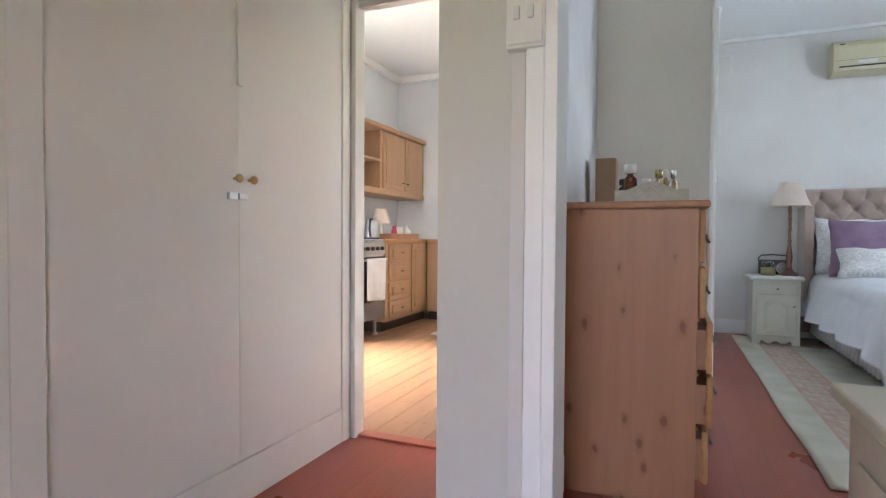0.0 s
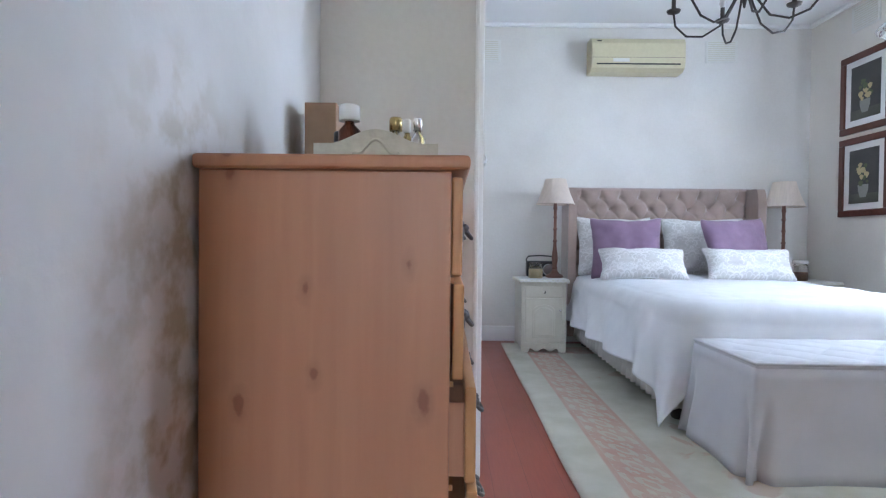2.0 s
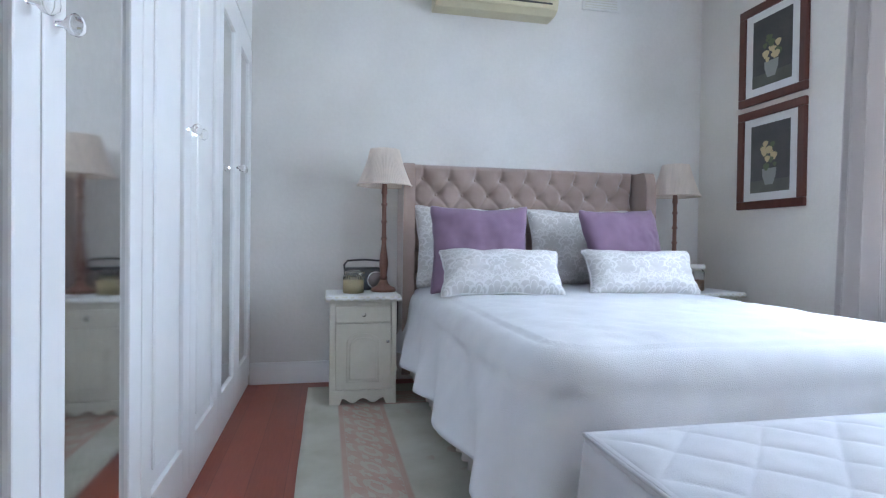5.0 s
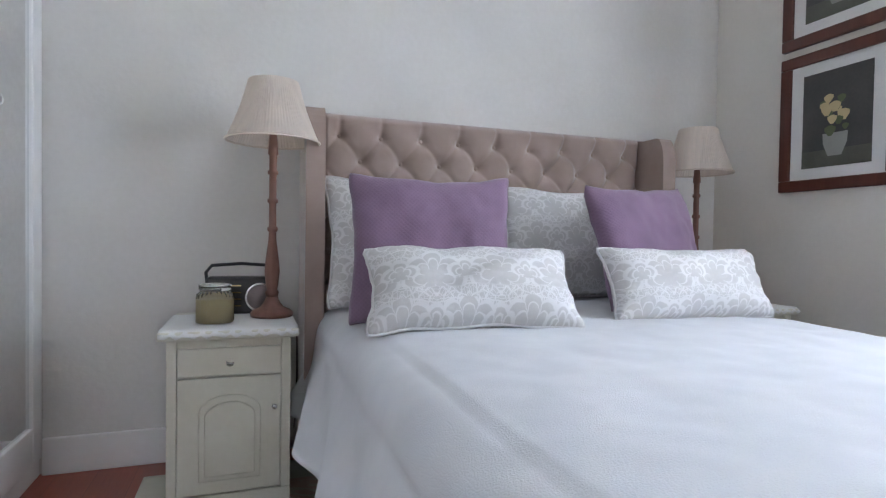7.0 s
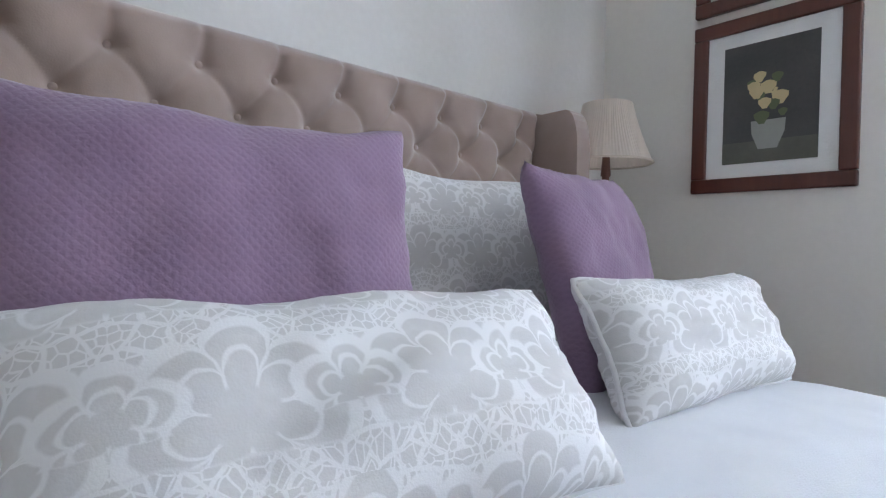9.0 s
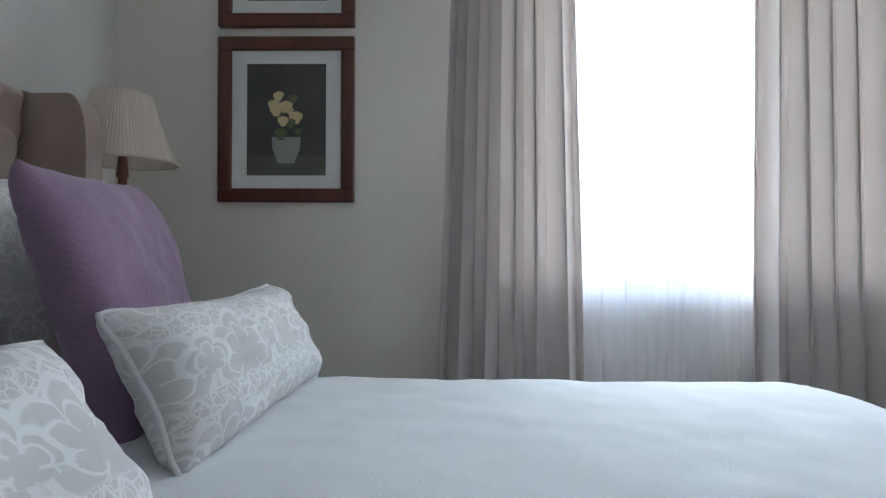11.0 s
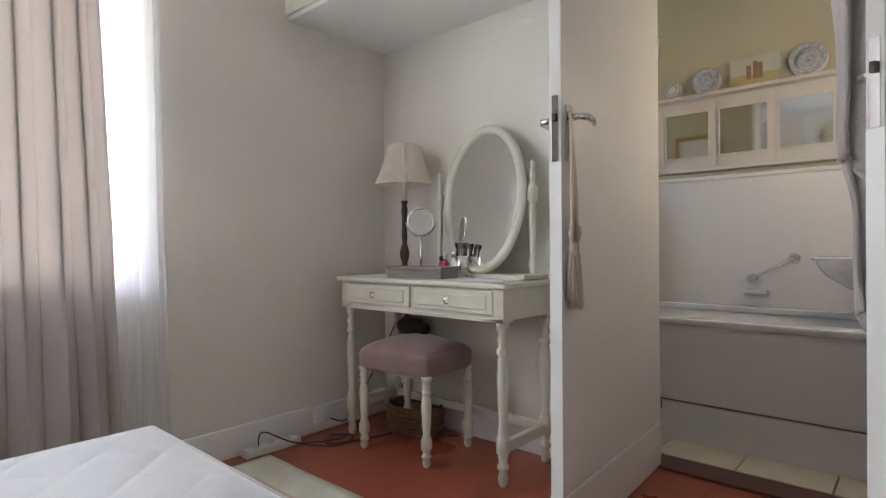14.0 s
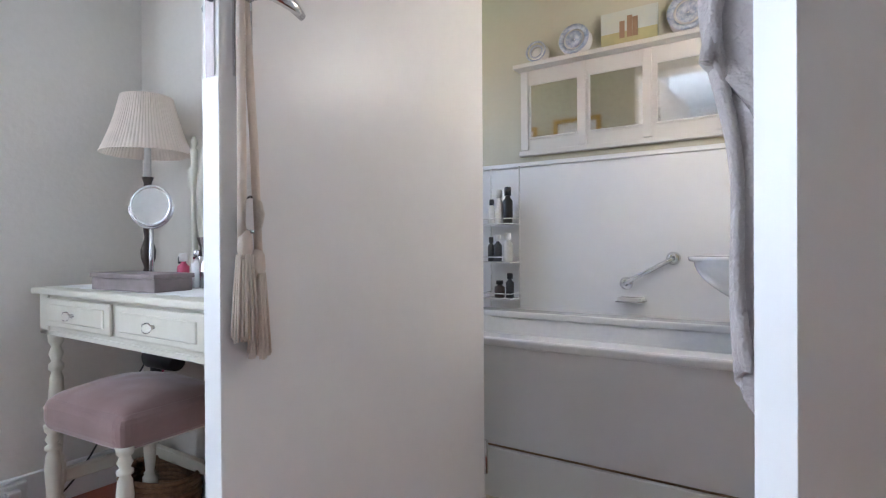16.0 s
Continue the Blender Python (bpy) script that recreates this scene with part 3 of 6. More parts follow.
def door_leaf(name, w, label, at, rz, m, flush=False):
    """A leaf along +x from its hinge, 4 cm thick, at y -0.02 to 0.02."""
    d = thing(name, label, "door", at, rz, "", "structure")
    hgt = 2.04
    if flush:
        part("leaf", B(0, w, -0.02, 0.02, 0.008, hgt, 0.003), m, d)
    else:
        part("leaf", B(0, w, -0.02, 0.02, 0.19, hgt, 0.003), m, d)
        part("bottom_rail", B(0, w - 0.001, -0.025, 0.025, 0.008, 0.189, 0.005), m, d)
    part("lock_edge", B(w - 0.0005, w + 0.002, -0.011, 0.011, 1.2, 1.4, 0.0008), M_CHROME, d, "steel lock strip")
    part("latch", B(w + 0.001, w + 0.011, -0.007, 0.007, 1.32, 1.345, 0.003), M_IRON, d)
    part("edge_paint", B(w, w + 0.0012, -0.0195, 0.0195, 0.01, 1.199), M_WHITE, d)
    for z in (0.25, 1.75):
        part("hinge", tube([(-0.004, 0.022, z), (-0.004, 0.022, z + 0.1)], 0.007), M_CHROME, d)
    return d


bath_door = door_leaf("door_bathroom", 0.915, "white painted bathroom door with a deep bottom rail standing open, with a tassel on its handle", (1.849, 1.353, 0), 92.8, M_BATHDOOR)
for s in (-0.02, 0.02):
    holder = new("grip")
    holder.parent, holder.location = bath_door, (0.873, 0, 0)
    lever(holder, s, -1, 1.29)
entrance = door_leaf("door_entrance", 0.897, "cream painted bedroom door standing open with a louvred vent", (0.628, 1.405, 0), 61.8, M_DOOR, True)
for s in (-0.02, 0.02):
    holder = new("grip")
    holder.parent, holder.location = entrance, (0.84, 0, 0)
    lever(holder, s, -1, 1.29)
vent = part("louvre_frame", B(0.22, 0.715, 0.02, 0.028, 0.28, 0.82, 0.003), M_CREAM, entrance)
for k in range(20):
    bm = B(0.25, 0.69, -0.002, 0.002, -0.013, 0.013)
    moved(bm, Matrix.Translation((0, 0.034, 0.315 + k * 0.0247)) @ pose(0, 0, 0, 35))
    part("louvre", bm, M_CREAM, vent)

# ---- hall ----
cup = thing("hall_cupboard", "cream painted built-in hall cupboard with two tall flush doors", "cupboard", (-1.345, 0, 0), 0, "", "")
part("surround", B(-0.09, 0.0, 0.74, 0.82, 0, 2.45, 0.004), M_DOOR, cup)
part("surround", B(-0.09, 0.0, 2.077, 2.138, 0, 2.45, 0.004), M_DOOR, cup)
part("plinth", B(-0.09, -0.003, 0.82, 2.077, 0, 0.15, 0.004), M_DOOR, cup)
part("surround", B(-0.09, 0.0, 0.82, 2.077, 2.38, 2.45, 0.004), M_DOOR, cup)
for y0, y1, ky in ((0.8212, 1.4487, 1.426), (1.4493, 2.0758, 1.496)):
    d = part("door", B(-0.04, -0.008, y0, y1, 0.153, 2.378, 0.0012), M_DOOR, cup)
    part("knob", moved(lathe([(0.006, 0), (0.006, 0.012), (0.014, 0.018), (0.015, 0.026), (0.01, 0.033), (0.002, 0.035)], 16), pose(-0.008, ky, 1.123, 0, 90)), M_BRASS, d, "worn brass knob")
part("cover_strip", B(-0.008, 0.002, 1.437, 1.461, 1.438, 2.378, 0.002), M_DOOR, cup)
part("latch", B(-0.008, 0.006, 1.392, 1.43, 1.051, 1.076, 0.003), M_STEEL, cup, "small steel cabinet latch")
part("latch", B(-0.008, 0.009, 1.435, 1.472, 1.053, 1.074, 0.003), M_STEEL, cup, "small steel cabinet latch")

hc = thing("hall_cabinet", "low cream painted cabinet against the hall wall", "cabinet", (0.638, 1.13, 0))
part("top", B(-0.37, 0.0, -0.78, 0.02, 0.655, 0.682, 0.008, 3), M_CREAM, hc)
part("body", B(-0.335, 0.0, -0.75, -0.015, 0.06, 0.655, 0.003), M_CREAM, hc)
part("plinth", B(-0.32, 0.0, -0.74, -0.025, 0.0, 0.06), M_CREAM, hc)
for y0 in (-0.74, -0.38):
    d = part("door", B(-0.351, -0.335, y0, y0 + 0.355, 0.08, 0.64, 0.004), M_CREAM, hc)
    part("raised_field", B(-0.357, -0.351, y0 + 0.06, y0 + 0.295, 0.14, 0.58, 0.004, 1), M_CREAM, d)

sw = thing("light_switch", "white two-gang light switch box on the hall wall", "light switch", (-0.305, 1.24, 1.36))
part("back_box", B(-0.045, 0.045, -0.032, 0, 0, 0.135, 0.005), M_PLASTIC, sw)
part("cover_plate", B(-0.041, 0.041, -0.036, -0.03, 0.008, 0.13, 0.003), M_PLASTIC, sw)
for x in (-0.018, 0.014):
    part("rocker", B(x - 0.007, x + 0.007, -0.042, -0.035, 0.062, 0.092, 0.002), M_WAREW, sw)
con = thing("cable_cover", "cream painted cable cover below the light switch", "cable cover", (-0.308, 1.24, 0))
part("channel", B(-0.035, 0.0, -0.008, 0, 0, 1.36, 0.003), M_DOOR, con)

# ---- kitchen ----
def raised_front(name, parent, x, y0, y1, z0, z1, knob=None, label=""):
    """A front facing +x with a raised field."""
    bm = B(x, x + 0.02, y0, y1, z0, z1, 0.004)
    f = part(name, bm, M_OAK, parent, label)
    iy, iz = min(0.05, (y1 - y0) * 0.22), min(0.05, (z1 - z0) * 0.22)
    bm = B(x + 0.018, x + 0.03, y0 + iy, y1 - iy, z0 + iz, z1 - iz, 0.009, 1)
    part("raised_panel", bm, M_OAK, f)
    if knob:
        part("handle", tube([(x + 0.02, knob[0] - 0.025, knob[1]), (x + 0.042, knob[0] - 0.015, knob[1]), (x + 0.042, knob[0] + 0.015, knob[1]), (x + 0.02, knob[0] + 0.025, knob[1])], 0.005), M_PEWTER, f)
    return f


kb = thing("drawer_cabinet", "honey oak kitchen base cabinet with four drawers", "kitchen cabinet", (-2.5, 4.6, 0))
part("body", B(-0.58, 0, 0, 1.0, 0.1, 0.86), M_OAK, kb)
part("kickboard", B(-0.58, -0.05, 0, 1.0, 0, 0.1), M_DARKWOOD, kb)
for k in range(4):
    raised_front("drawer", kb, 0, 0.05, 0.52, 0.13 + k * 0.183, 0.13 + k * 0.183 + 0.165, (0.3, 0.215 + k * 0.183))
raised_front("door", kb, 0, 0.55, 0.88, 0.13, 0.845)
kc = thing("corner_cabinet", "honey oak corner base cabinets under the worktop", "kitchen cabinet", (-2.5, 5.5, 0))
part("body", B(0.03, 1.4, 0.0, 0.5, 0.1, 0.86), M_OAK, kc)
part("kickboard", B(0.03, 1.4, 0.05, 0.5, 0, 0.1), M_DARKWOOD, kc)
for k in range(3):
    d = part("door", B(0.06 + k * 0.44, 0.47 + k * 0.44, -0.02, 0, 0.13, 0.845, 0.004), M_OAK, kc)
    part("raised_panel", B(0.12 + k * 0.44, 0.41 + k * 0.44, -0.03, -0.018, 0.2, 0.77, 0.009, 1), M_OAK, d)
wt = thing("worktop", "brown wooden kitchen worktop", "worktop", (-2.5, 4.6, 0.86))
part("slab", B(-0.6, 0.03, -0.02, 1.4, 0, 0.035, 0.006), M_PINE_FACE, wt)
part("slab", B(0.032, 1.4, 0.87, 1.4, 0, 0.035, 0.006), M_PINE_FACE, wt)

st = thing("cooker", "white and steel freestanding cooker with a black oven door", "cooker", (-2.5, 3.96, 0))
part("body", B(-0.58, 0.0, 0, 0.6, 0.16, 0.88, 0.006), M_WAREW, st)
part("hob", B(-0.58, 0.01, 0, 0.6, 0.88, 0.9, 0.005), M_STEEL, st)
part("control_panel", B(0, 0.02, 0.01, 0.59, 0.76, 0.87, 0.004), M_STEEL, st)
for k in range(6):
    part("control_knob", moved(lathe([(0.018, 0), (0.018, 0.02), (0.012, 0.026)], 14), pose(0.02, 0.08 + k * 0.088, 0.815, 0, 90)), M_BLACK, st)
od = part("oven_door", B(0, 0.025, 0.01, 0.59, 0.33, 0.74, 0.005), M_BLACK, st, "black glass oven door")
part("handle", tube([(0.025, 0.06, 0.71), (0.065, 0.06, 0.715), (0.065, 0.54, 0.715), (0.025, 0.54, 0.71)], 0.01), M_STEEL, od)
part("drawer", B(0, 0.02, 0.01, 0.59, 0.17, 0.32, 0.006), M_STEEL, st)
for y in (0.05, 0.52):
    part("leg", lathe([(0.03, 0), (0.03, 0.012), (0.016, 0.016), (0.018, 0.16)], 14, None, (-0.05, y, 0)), M_STEEL, st)
tw = thing("tea_towel", "white tea towel hanging over the oven handle", "towel", (-2.432, 4.12, 0.72))
thick(part("cloth", sheet(24, 14, lambda u, v: (0.012 + 0.008 * math.sin(u * 17) * v, u * 0.34, 0.01 - v * 0.37 - 0.02 * u * v)), M_TOWEL, tw), 0.004)

wu = thing("wall_cabinet", "honey oak wall cabinet with two doors and an open shelf", "kitchen cabinet", (-2.75, 4.32, 1.36))
part("body", B(-0.34, 0, 0.62, 1.66, 0.06, 0.66), M_OAK, wu)
part("cornice", B(-0.34, 0.05, -0.02, 1.66, 0.66, 0.71, 0.012), M_OAK, wu)
part("light_pelmet", B(-0.34, 0.02, -0.02, 1.66, 0.0, 0.06, 0.006), M_OAK, wu)
part("shelf_side", B(-0.34, 0, 0.0, 0.02, 0.06, 0.66), M_OAK, wu)
part("shelf", B(-0.34, 0, 0.02, 0.62, 0.34, 0.36), M_OAK, wu)
part("shelf_back", B(-0.34, -0.33, 0.02, 0.62, 0.06, 0.66), M_OAK, wu)
raised_front("door", wu, 0, 0.65, 1.14, 0.07, 0.65, (1.09, 0.15))
raised_front("door", wu, 0, 1.16, 1.64, 0.07, 0.65, (1.21, 0.15))


def simple(name, label, category, at, bm, m, rz=0, group=""):
    """A small thing made of one part."""
    ob = mesh_ob(name, bm, m)
    ob.matrix_world = pose(*at, 0, 0, rz)
    return tagged(ob, label, category, group)


def plate(r):
    return moved(lathe([(0.002, 0.006), (r * 0.6, 0.004), (r * 0.68, 0.012), (r, 0.022), (r, 0.026), (r * 0.66, 0.017), (0.002, 0.011)], 32), pose(0, 0, r, 90))


simple("dinner_plate", "large white china plate standing on the open shelf", "plate", (-2.98, 4.72, 1.722), plate(0.12), M_WAREW, -70)
simple("mug", "small white mug on the lower open shelf", "mug", (-2.9, 4.75, 1.42), lathe([(0.035, 0), (0.04, 0.01), (0.042, 0.09), (0.038, 0.09), (0.034, 0.012)], 18), M_WAREW)
ket = thing("kettle", "black and steel electric kettle on the worktop", "kettle", (-2.72, 4.72, 0.895))
part("jug", lathe([(0.075, 0), (0.08, 0.02), (0.07, 0.14), (0.058, 0.19), (0.05, 0.2), (0.01, 0.212)], 24), M_STEEL, ket)
part("base", lathe([(0.085, 0), (0.085, 0.018), (0.078, 0.02)], 24), M_BLACK, ket)
part("handle", tube([(0.03, -0.05, 0.2), (0.04, -0.11, 0.19), (0.04, -0.12, 0.1), (0.03, -0.08, 0.03)], 0.012), M_BLACK, ket)
kl = thing("kitchen_table_lamp", "small white table lamp on the worktop", "lamp", (-2.8, 5.05, 0.895))
part("base", lathe([(0.045, 0), (0.05, 0.02), (0.02, 0.05), (0.03, 0.1), (0.012, 0.17), (0.01, 0.2)], 18), M_WAREW, kl)
part("shade", lathe([(0.1, 0.17), (0.06, 0.32)], 24, None, (0, 0, 0), False), M_SHADE, kl)
tr = thing("serving_tray", "brown wooden serving tray on the worktop", "tray", (-2.68, 5.15, 0.895))
part("bottom", B(-0.16, 0.16, -0.24, 0.24, 0, 0.012), M_PINE, tr)
for b in ((-0.16, 0.16, -0.24, -0.225), (-0.16, 0.16, 0.225, 0.24), (-0.16, -0.145, -0.225, 0.225), (0.145, 0.16, -0.225, 0.225)):
    part("rim", B(*b, 0.012, 0.06, 0.003), M_PINE, tr)
simple("coffee_mug", "white coffee mug on the wooden tray", "mug", (-2.66, 5.2, 0.907), lathe([(0.04, 0), (0.044, 0.01), (0.045, 0.12), (0.04, 0.12), (0.037, 0.012)], 18), M_WAREW)
simple("spice_jar", "dark red spice jar on the wooden tray", "jar", (-2.66, 5.08, 0.907), lathe([(0.028, 0), (0.03, 0.08), (0.02, 0.1), (0.022, 0.13), (0.003, 0.132)], 14), M_PINK)
simple("sugar_bowl", "white china sugar bowl on the wooden tray", "bowl", (-2.64, 5.33, 0.907), lathe([(0.03, 0), (0.05, 0.03), (0.048, 0.08), (0.02, 0.1), (0.008, 0.13), (0.002, 0.135)], 18), M_WAREW)
ut = thing("utensil_jar", "steel jar of cooking utensils beside the cooker", "utensil jar", (-2.85, 4.5, 0.9))
part("jar", lathe([(0.05, 0), (0.055, 0.14), (0.05, 0.14), (0.046, 0.01)], 18), M_STEEL, ut)
for k, (dx, dy) in enumerate(((0.03, 0.02), (-0.02, 0.05), (0.01, -0.05))):
    part("utensil", tube([(0, 0, 0.02), (dx, dy, 0.26), (dx * 1.2, dy * 1.2, 0.3)], [0.006, 0.006, 0.018]), M_BLACK, ut)
simple("kitchen_mat", "pale cotton mat on the kitchen floor", "mat", (-1.75, 5.0, 0.008), B(-0.3, 0.3, -0.35, 0.35, 0, 0.01, 0.003), M_TOWEL)
spot = thing("ceiling_spotlight", "white twin ceiling spotlight that is lit", "ceiling light", (-1.55, 4.1, H))
part("bar", B(-0.03, 0.03, -0.3, 0.3, -0.03, 0, 0.006), M_PLASTIC, spot)
glow = Graph("lit_bulb")
glow.put(glow.b.inputs["Emission Color"], (1.0, 0.93, 0.82))
glow.put(glow.b.inputs["Emission Strength"], 14.0)
M_GLOW = glow.color((1, 1, 1))
for y in (-0.2, 0.2):
    h = part("head", moved(lathe([(0.02, 0), (0.045, 0.02), (0.055, 0.12), (0.05, 0.12)], 18), pose(0, y, -0.06, 150, 20)), M_PLASTIC, spot)
    part("bulb", moved(lathe([(0.045, 0.1), (0.04, 0.12), (0.002, 0.13)], 18), pose(0, y, -0.06, 150, 20)), M_GLOW, h)

# ---- dresser ----
dr = thing("chest_of_drawers", "tall knotty pine chest of drawers with iron handles, lower drawers ajar", "chest of drawers", (-0.35, 2.02, 0))
W = 0.92
part("side_panel", B(0, 0.445, 0, 0.022, 0.0, 1.035, 0.003), M_PINE, dr)
part("side_panel", B(0, 0.445, W - 0.022, W, 0.0, 1.035, 0.003), M_PINE, dr)
part("back_panel", B(0, 0.01, 0.022, W - 0.022, 0.06, 1.035), M_PINE, dr)
part("top", B(-0.005, 0.478, -0.02, W + 0.02, 1.035, 1.061, 0.01, 3), M_PINE, dr)
part("plinth", B(0.01, 0.43, 0.022, W - 0.022, 0.0, 0.075), M_PINE, dr)


def bail(parent, x, y, z):
    """A cast handle: a scrolled plate with a drop bail."""
    bm = bmesh.new()
    rim = [2 * math.pi * k / 40 for k in range(40)]
    rad = [(0.016 + 0.026 * abs(math.cos(q)) ** 1.6) * (1 + 0.13 * math.cos(8 * q)) for q in rim]
    e = [[bm.verts.new((dx, r * sc * math.cos(q), r * sc * math.sin(q))) for q, r in zip(rim, rad)] for dx, sc in ((0, 1.0), (0.004, 1.0), (0.007, 0.8), (0.009, 0.35))]
    for p0, p1 in zip(e, e[1:]):
        for i in range(40):
            bm.faces.new((p0[i], p0[(i + 1) % 40], p1[(i + 1) % 40], p1[i]))
    bm.faces.new(e[0][::-1]), bm.faces.new(e[-1])
    moved(bm, Matrix.Translation((x, y, z)))
    h = part("handle_plate", bm, M_PEWTER, parent, "aged cast iron handle")
    pts = [(x + 0.008, y + 0.026 * math.cos(a), z + 0.004 - 0.02 * math.sin(a)) for a in [math.pi * k / 8 for k in range(9)]]
    pts = [(px + 0.016 * math.sin(math.pi * i / 8), py, pz) for i, (px, py, pz) in enumerate(pts)]
    part("bail", tube(pts, 0.0048), M_PEWTER, h)
    for dy in (-0.027, 0.0, 0.027):
        part("boss", moved(lathe([(0.008, 0), (0.009, 0.006), (0.005, 0.012), (0.001, 0.014)], 10), pose(x + 0.004, y + dy, z + 0.006, 0, 90)), M_PEWTER, h)


rows = ((0.848, 1.028, 0.0), (0.66, 0.835, 0.004), (0.472, 0.648, 0.028), (0.284, 0.46, 0.032), (0.09, 0.272, 0.02))
for k, (z0, z1, out) in enumerate(rows):
    spans = ((0.0235, 0.45), (0.456, W - 0.0235)) if k == 0 else ((0.0235, W - 0.0235),)
    for y0, y1 in spans:
        d = part("drawer_front", B(0.445 + out, 0.466 + out, y0, y1, z0, z1, 0.007, 3), M_PINE_FACE, dr)
        if out > 0.01:
            part("drawer_box", B(0.05 + out, 0.445 + out, y0 + 0.01, y1 - 0.01, z0 + 0.01, z1 - 0.03), M_PINE, d)
        for y in (((y0 + y1) / 2,) if k == 0 else (0.245, W - 0.225)):
            bail(d, 0.467 + out, y, (z0 + z1) / 2 - 0.004)
    if k:
        part("rail", B(0.01, 0.452, 0.022, W - 0.022, z1 + 0.001, z1 + 0.0118), M_PINE_FACE, dr)

ty = thing("vanity_tray", "aged silver tray with an arched end on the pine chest", "tray", (-0.085, 2.42, 1.061))
part("bottom", B(-0.115, 0.155, -0.2, 0.2, 0.0, 0.01, 0.002), M_TRAY, ty)
arch = [(x / 10 - 1, 0.056 + 0.03 * max(0.0, math.cos((x - 10) * math.pi / 14)) ** 1.5) for x in range(21)]
for y in (-0.2, 0.19):
    bm = bmesh.new()
    lo = [[bm.verts.new((0.02 + u * 0.132, y + dy, 0.0)) for u, _ in arch] for dy in (0, 0.01)]
    hi = [[bm.verts.new((0.02 + u * 0.132, y + dy, h)) for u, h in arch] for dy in (0, 0.01)]
    for a, b in ((lo[0], hi[0]), (lo[1], hi[1]), (hi[0], hi[1]), (lo[0], lo[1])):
        for i in range(20):
            bm.faces.new((a[i], a[i + 1], b[i + 1], b[i]))
    e = part("end_gallery", bm, M_TRAY, ty)
    part("moulding", tube([(0.02 + u * 0.05, y - 0.003, h - 0.022) for u, h in arch], 0.003), M_TRAY, e)
for x in (-0.112, 0.142):
    part("side_gallery", B(x, x + 0.01, -0.19, 0.19, 0.01, 0.036, 0.002), M_TRAY, ty)
simple("cardboard_box", "small brown box standing behind the vanity tray", "box", (-0.272, 2.7, 1.062), B(-0.045, 0.045, -0.1, 0.06, 0, 0.235, 0.003), M_BOX)


def bottle(name, label, at, r, h, m, cap, cap_m, clear=True):
    t = thing(name, label, "bottle", at, 0, "toiletries")
    part("flask", lathe([(r * 0.9, 0), (r, 0.006), (r, h * 0.62), (r * 0.45, h * 0.72), (r * 0.42, h * 0.76), (0.002, h * 0.765)], 16), m, t)
    part("cap", lathe([(r * cap, h * 0.765), (r * cap, h * 0.97), (r * cap * 0.8, h), (0.002, h)], 16), cap_m, t)
    return t


bottle("perfume_bottle", "amber perfume bottle with a white cap on the tray", (-0.15, 2.38, 1.071), 0.027, 0.165, M_AMBER, 0.95, M_WAREW)
bottle("perfume_bottle", "dark squat cosmetic bottle on the tray", (-0.18, 2.43, 1.071), 0.02, 0.11, M_DARKWOOD, 0.9, M_BLACK)
bottle("perfume_bottle", "clear perfume bottle with a gold cap on the tray", (-0.04, 2.4, 1.071), 0.02, 0.14, M_CRYSTAL, 0.8, M_GOLDEN)
bottle("perfume_bottle", "small gold perfume bottle on the tray", (-0.015, 2.44, 1.071), 0.016, 0.145, M_GOLDEN, 0.6, M_WAREW)
bottle("perfume_bottle", "clear glass perfume bottle on the tray", (0.015, 2.38, 1.071), 0.018, 0.135, M_CRYSTAL, 0.6, M_CHROME)
bottle("perfume_bottle", "white cosmetic bottle on the tray", (-0.09, 2.45, 1.071), 0.023, 0.11, M_WAREW, 0.9, M_WAREW)
bottle("perfume_bottle", "yellow perfume bottle on the tray", (-0.06, 2.5, 1.071), 0.017, 0.115, M_GOLDEN, 0.6, M_CRYSTAL)

# ---- wardrobe ----
wd = thing("wardrobe", "white built-in wardrobe with mirrored and panelled doors", "wardrobe", (0.03, 2.96, 0))
part("side_panel", B(-0.388, 0.15, 0.0, 0.025, 0, H - 0.004), M_WALL, wd)
part("corner_bead", B(0.15, 0.166, -0.008, 0.03, 0, H - 0.004, 0.005), M_WHITE, wd)
part("carcass", B(-0.388, 0.16, 0.03, 3.035, 0, H - 0.004), M_WHITE, wd)
part("plinth", B(0.16, 0.176, 0.03, 3.035, 0, 0.06, 0.003), M_WHITE, wd)
part("mid_rail", B(0.16, 0.18, 0.03, 3.035, 2.05, 2.1, 0.003), M_WHITE, wd)
knob = [(0.005, 0), (0.006, 0.012), (0.017, 0.022), (0.02, 0.032), (0.014, 0.042), (0.002, 0.046)]
step = 3.0 / 6
